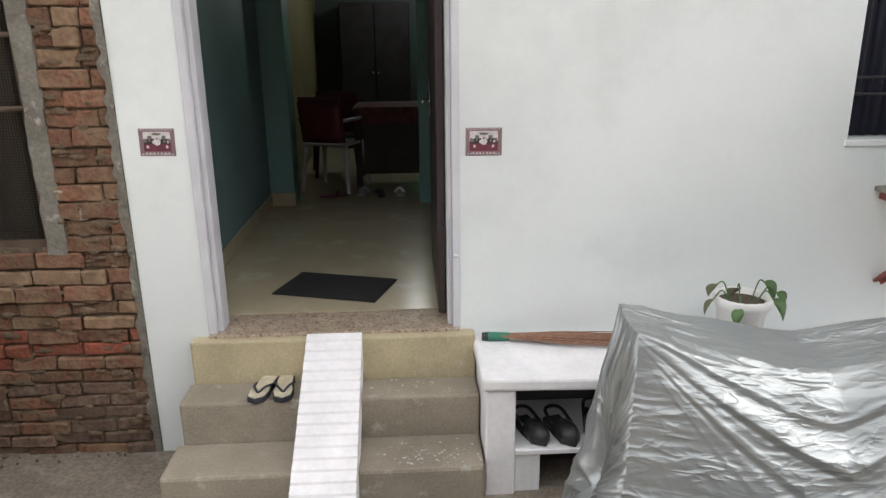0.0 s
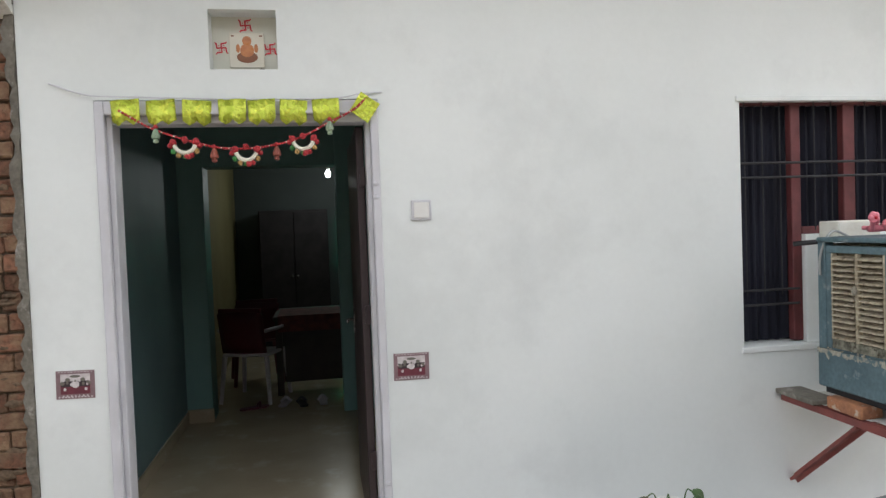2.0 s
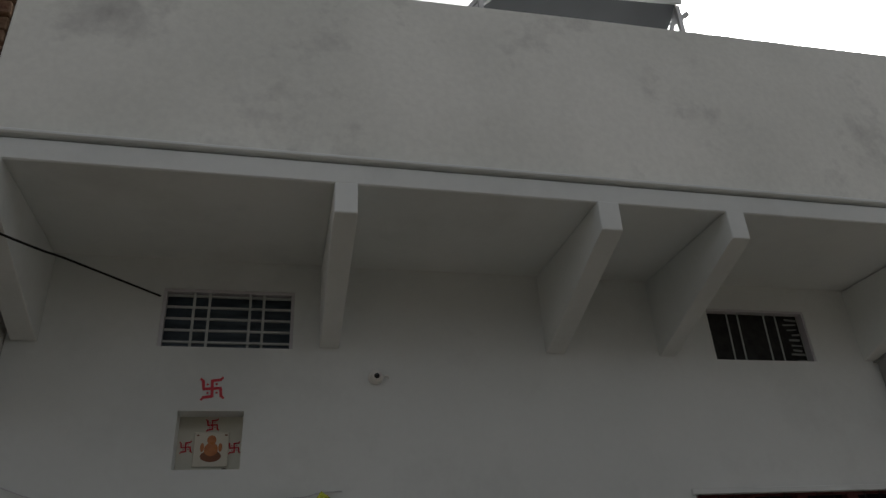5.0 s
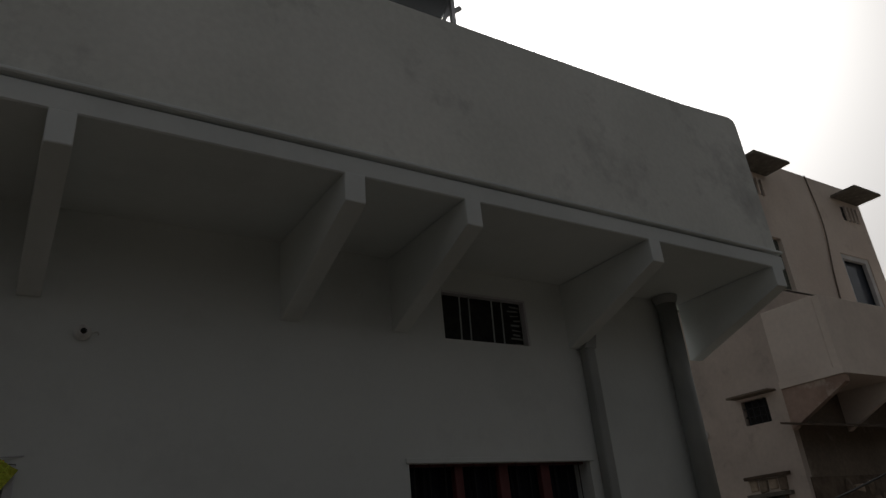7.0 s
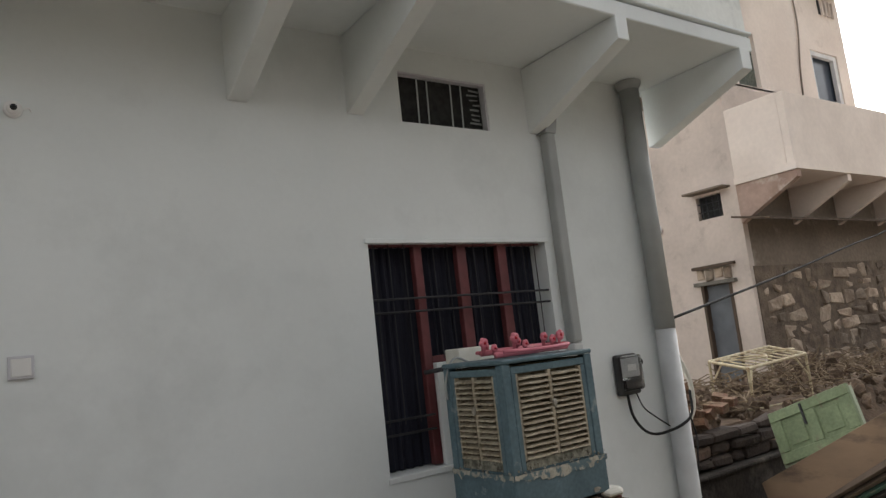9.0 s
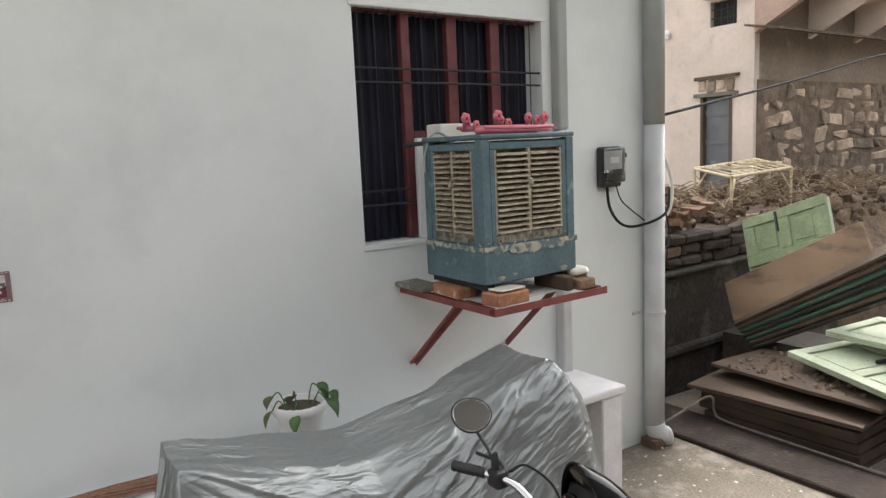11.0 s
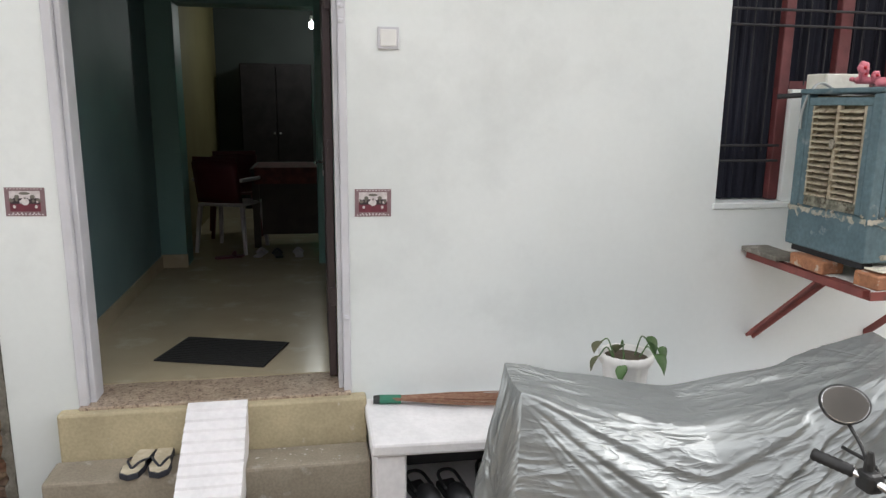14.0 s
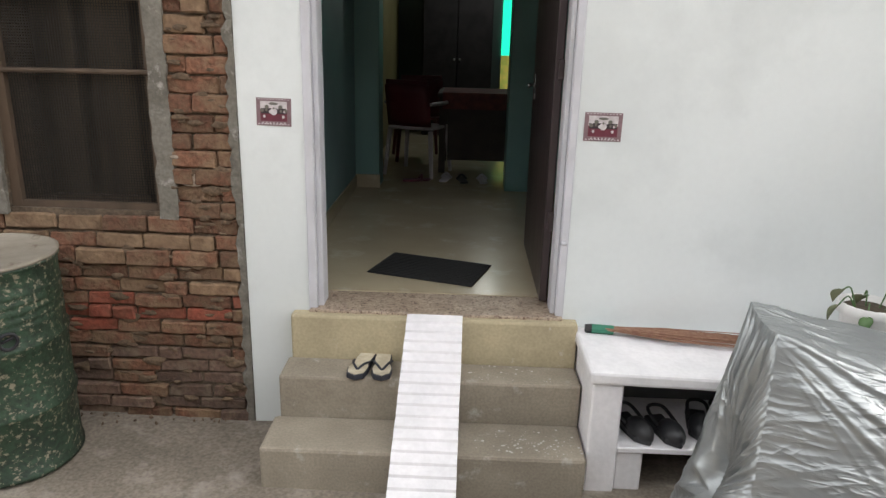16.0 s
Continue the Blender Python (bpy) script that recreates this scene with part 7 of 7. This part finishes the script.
def cot_frame():
    t = thing("steel_stand", (7.6, 4.7, 1.2), "cream tubular steel stand on the rubble heap", "stand")
    a, b, c, d = (7.12, 4.92, 1.55), (6.95, 4.35, 1.47), (8.35, 4.48, 1.50), (8.9, 5.25, 1.58)
    for p, q in ((a, b), (b, c), (c, d), (d, a)):
        part("top_rail", tube([p, q], 0.018, 8), cream_steel, t)
    A, Bv, C, D = (Vector(v) for v in (a, b, c, d))
    for k in range(1, 8):
        s = k / 8
        part("cross_rod", tube([A.lerp(D, s), Bv.lerp(C, s)], 0.010, 6), cream_steel, t)
    for k in (0.25, 0.75):
        m = A.lerp(D, k).lerp(Bv.lerp(C, k), 0.5)
        part("hoop", tube([m + Vector((0.24 * math.cos(x), 0.24 * math.sin(x), 0.03)) for x in (2 * math.pi * i / 24 for i in range(24))], 0.010, 6, None, True), cream_steel, t)
    for p in (A, Bv, C, D):
        part("leg", tube([p, p + Vector((0.0, 0.0, -0.75))], 0.016, 8), cream_steel, t)
        part("brace", tube([p + Vector((0, 0, -0.25)), p + (A + Bv + C + D - p * 4) * 0.07], 0.012, 6), cream_steel, t)
    part("low_rail", tube([A + Vector((0, 0, -0.52)), Bv + Vector((0, 0, -0.42))], 0.012, 6), cream_steel, t)
    part("low_rail", tube([Bv + Vector((0, 0, -0.42)), C + Vector((0, 0, -0.5))], 0.012, 6), cream_steel, t)


cot_frame()


def frame3(o, ux, uz):
    """A pose with its x along ux and its z near uz, from o."""
    x = Vector(ux).normalized()
    y = Vector(uz).cross(x).normalized()
    z = x.cross(y)
    return Matrix(((x.x, y.x, z.x, o[0]), (x.y, y.y, z.y, o[1]), (x.z, y.z, z.z, o[2]), (0, 0, 0, 1)))


def old_door(m, L, H, mat, label, panels=3):
    """A ledged and panelled door lying on its long edge: L along x, H up z, face towards -y."""
    t = thing("old_door", m, label, "door", "old doors in the yard")
    part("core", B((0, L, -0.012, 0.012, 0, H)), mat, t)
    for z0, z1 in ((0, 0.09), (H - 0.09, H)):
        part("stile", rough(B((0, L, -0.032, -0.012, z0, z1), bevel=0.004), 0.002), mat, t)
    for k in range(panels + 1):
        x = k * (L - 0.10) / panels
        part("rail", rough(B((x, x + 0.10, -0.030, -0.012, 0.092, H - 0.092), bevel=0.004), 0.002), mat, t)
    for k in range(panels):
        x = k * (L - 0.10) / panels + 0.13
        part("panel", rough(B((x, x + (L - 0.10) / panels - 0.16, -0.020, -0.012, 0.13, H - 0.13), bevel=0.004), 0.002), mat, t)
    part("latch", rough(B((L * 0.42, L * 0.44, -0.055, -0.032, H * 0.55, H * 0.95)), 0.004), iron, t, "rusty latch")
    return t


def board(m, L, H, mat, label, th=0.03):
    bm = B((0, L, -th / 2, th / 2, 0, H), bevel=0.004)
    rough(bm, 0.008, 3, L)
    bmesh.ops.transform(bm, matrix=m, verts=bm.verts)
    return solo("loose_board", bm, mat, label, "board", group="boards in the yard")


UPV = (0.30, 0.22, 0.9)
old_door(frame3((6.10, 3.60, 0.70), (0.05, -0.80, 0.30), UPV), 0.76, 0.46, green_old, "faded green panelled shutter leaning on the heap", 2)
board(frame3((6.13, 3.62, 0.66), (0.05, -0.80, 0.30), UPV), 0.79, 0.47, green_pale, "second green shutter behind the first", 0.05)
board(frame3((5.90, 3.62, 0.24), (0.03, -0.80, 0.45), UPV), 1.32, 0.37, ply, "weathered brown plywood board leaning in the yard", 0.045)
for k in range(7):
    f = k / 6
    mm, lab = ((old_wood, "dark split plank in the leaning stack"), (old_wood, "dark plank in the leaning stack"), (green_deep, "deep green painted board in the leaning stack"), (damp_black, "near-black board in the leaning stack"))[(0, 1, 2, 3, 2, 0, 3)[k]]
    board(frame3((5.86 - 0.03 * f, 3.60 - 0.20 * f, 0.21 - 0.16 * f), (0.02 + 0.06 * f, -0.80, 0.50 - 0.06 * f), (0.75 + 0.1 * f, 0.15, 0.55 - 0.25 * f)), 1.55 - 0.1 * (k % 3), 0.13 + 0.05 * (k % 2), mm, lab, 0.028)
solo("board_prop", rough(B((5.9, 6.5, 2.2, 3.75, -0.5, 0.12)), 0.03, 3), damp_black, "dark rubble base under the leaning boards", "rubble", "structure")

# flat pieces in the low front part of the yard
for (x0, x1, y0, y1, z), mm, lab, th, rz in (((4.95, 6.3, 2.15, 3.45, -0.055), dirty_ply, "weathered plywood sheet scattered with debris", 0.03, 4), ((5.15, 6.3, 2.0, 3.35, 0.055), dirty_ply, "broken brown board on the stack", 0.025, -4)):
    c = ((x0 + x1) / 2, (y0 + y1) / 2, z)
    bm = B((-(x1 - x0) / 2, (x1 - x0) / 2, -(y1 - y0) / 2, (y1 - y0) / 2, -th, 0), bevel=0.004)
    bmesh.ops.subdivide_edges(bm, edges=bm.edges[:], cuts=4)
    rough(bm, 0.012, 4, z)
    bmesh.ops.transform(bm, matrix=pose(*c, 0, 0, rz), verts=bm.verts)
    solo("loose_board", bm, mm, lab, "board", group="boards in the yard")
bm = bmesh.new()
for k in range(5):
    B((4.98 + 0.02 * (k % 2), 6.2, 2.1 + 0.01 * k, 3.35 - 0.03 * (k % 3), -0.50 + k * 0.082, -0.43 + k * 0.082), bm=bm)
solo("stacked_planks", rough(bm, 0.010, 4), shade_dark_plank, "stack of old planks, shade below the boards put into their colour", "planks", "stuff")
solo("bent_pipe", tube(spline([(4.42, 3.24, -0.20), (4.65, 3.24, -0.17), (4.84, 3.22, -0.12), (4.90, 3.17, -0.11), (4.90, 3.15, -0.22), (4.90, 3.05, -0.268), (4.90, 2.48, -0.278), (4.90, 1.9, -0.285)], 6), 0.0095, 8), dusty_pipe, "thin dusty grey pipe running along the plank stack", "pipe", smooth=True)
solo("yard_kerb", rough(B((4.50, 4.97, -2.0, 3.73, -0.7, -0.30), bevel=0.01), 0.008, 3), damp_earth, "dark damp kerb at the yard edge", "kerb", "structure")
bm = bmesh.new()
for _ in range(420):
    x, y = rng.uniform(5.2, 6.1), rng.uniform(2.2, 3.25)
    chunk((x, y, 0.056 + rng.uniform(0, 0.008)), rng.choice((0.006, 0.010, 0.016, 0.026)), rng, bm)
solo("board_debris", bm, debris_pale, "crumbs and chips lying on the boards", "debris", "stuff")
for o, d, L, W in (((5.52, 2.92, 0.16), (-0.34, -0.80, -0.02), 1.2, 0.62), ((5.78, 2.76, 0.31), (-0.22, -0.80, 0.03), 1.2, 0.58)):
    side = Vector((-d[1], d[0], 0.06))
    old_door(frame3(o, d, side), L, W, green_pale, "pale green flaking shutter lying on the boards", 2)
bm = bmesh.new()
for k in range(4):
    B((5.55 + 0.05 * k, 6.2, 1.6, 2.7, -0.02 + k * 0.035, 0.01 + k * 0.035), bm=bm)
solo("door_packing", rough(bm, 0.01, 3), old_wood, "old planks under the pale green doors", "planks", "stuff")


# ---------- bricks of the neighbouring walls ----------
BRICKS = {}


def brick_mesh(L, h, mat, k):
    key = (round(L, 2), round(h, 3), mat.name, k)
    if key not in BRICKS:
        bm = B((-L / 2, L / 2, -0.028, 0.03, -h / 2, h / 2), bevel=0.007)
        bmesh.ops.subdivide_edges(bm, edges=[e for e in bm.edges if e.calc_length() > 0.09], cuts=2)
        rough(bm, 0.008, 17, k * 3.7 + L * 10)
        BRICKS[key] = finish("brick", bm, mat)
    return BRICKS[key]


def lay(parent, x0, x1, z0, z1, face, hole, seed):
    r = random.Random(seed)
    z, row = z0, 0
    while z < z1 - 0.05:
        h = (0.060 if z < 0.66 else 0.074) + r.uniform(-0.007, 0.006)
        spans = [(x0, x1)]
        if hole and z + h > hole[2] and z < hole[3]:
            spans = [(x0, hole[0]), (hole[1], x1)]
        for a, b in spans:
            x = a - (0.12 if row % 2 else 0.0) - r.uniform(0, 0.03)
            while x < b:
                L = 0.225 + r.uniform(-0.02, 0.015) if r.random() > 0.22 else 0.11
                u, v = max(x, a), min(x + L, b)
                if v - u > 0.03:
                    zz = z + h / 2
                    q = r.random()
                    mat = brick_dark if zz < 0.33 and q < 0.8 else brick_red if 0.36 < zz < 0.58 and q < 0.45 else brick_pale if (q < 0.12 or (0.78 < zz < 1.0 and q < 0.5)) else brick
                    ob = new("brick", brick_mesh(v - u, h, mat, r.randrange(4)))
                    ob.parent = parent
                    ob.location = ((u + v) / 2, face + r.uniform(-0.010, 0.016), zz + r.uniform(-0.003, 0.003))
                    ob.rotation_euler = (r.uniform(-0.04, 0.04), r.uniform(-0.02, 0.02), r.uniform(-0.03, 0.03))
                x += L + r.uniform(0.003, 0.011)
        z += h + r.uniform(0.005, 0.012)
        row += 1


def wall_dirt(name, mat, label, n, seed, box, size, face):
    """Irregular flat lumps stuck on a wall, most of them along the courses."""
    r = random.Random(seed)
    bm = bmesh.new()
    for _ in range(n):
        x, z, w = r.uniform(box[0], box[1]), r.uniform(box[2], box[3]), r.uniform(*size)
        h, th, m, k = w * r.uniform(0.25, 0.55), r.uniform(0.003, 0.009), 11, r.random() * 50
        rim = []
        for q in range(m):
            a = 2 * math.pi * q / m
            f = 0.75 + 0.55 * noise.noise(Vector((math.cos(a) * 1.3 + k, math.sin(a) * 1.3, k)))
            rim.append((x + w * f * math.cos(a), z + h * f * math.sin(a)))
        lo = [bm.verts.new((p, face, q)) for p, q in rim]
        hi = [bm.verts.new((x + (p - x) * 0.72, face - th, z + (q - z) * 0.72)) for p, q in rim]
        top = bm.verts.new((x, face - th * 1.25, z))
        for q in range(m):
            o = (q + 1) % m
            bm.faces.new((lo[q], lo[o], hi[o], hi[q])), bm.faces.new((hi[q], hi[o], top))
    return solo(name, bm, mat, label, "wall dirt", "stuff", True)


wall_dirt("mud_smears", mud_smear, "dried mud smeared over the brick courses", 130, 51, (-2.7, -1.37, 0.0, 0.86), (0.02, 0.07), BW - 0.020)
wall_dirt("mud_smears", mud_smear, "dried mud smeared over the brick courses", 70, 52, (-1.62, -1.37, 0.86, 2.9), (0.02, 0.065), BW - 0.020)
wall_dirt("lime_patches", lime_patch, "pale lime plaster stuck on the bricks", 1, 55, (-1.605, -1.575, 1.215, 1.245), (0.030, 0.045), BW - 0.022)
wall_dirt("lime_patches", lime_patch, "pale lime plaster stuck on the bricks", 1, 58, (-1.56, -1.50, 1.135, 1.155), (0.065, 0.085), BW - 0.022)
wall_dirt("lime_patches", lime_patch, "pale lime plaster stuck on the bricks", 1, 59, (-1.50, -1.42, 2.11, 2.16), (0.04, 0.075), BW - 0.022)
lay(nb_wall, -2.78, -1.335, -0.10, 3.0, BW + 0.004, (WX0 - 0.085, WX1 + 0.075, WZ0 - 0.02, WZ1 + 0.13), 3)
lay(up_wall, -2.1, -1.33, 3.76, 5.0, 2.60, None, 4)
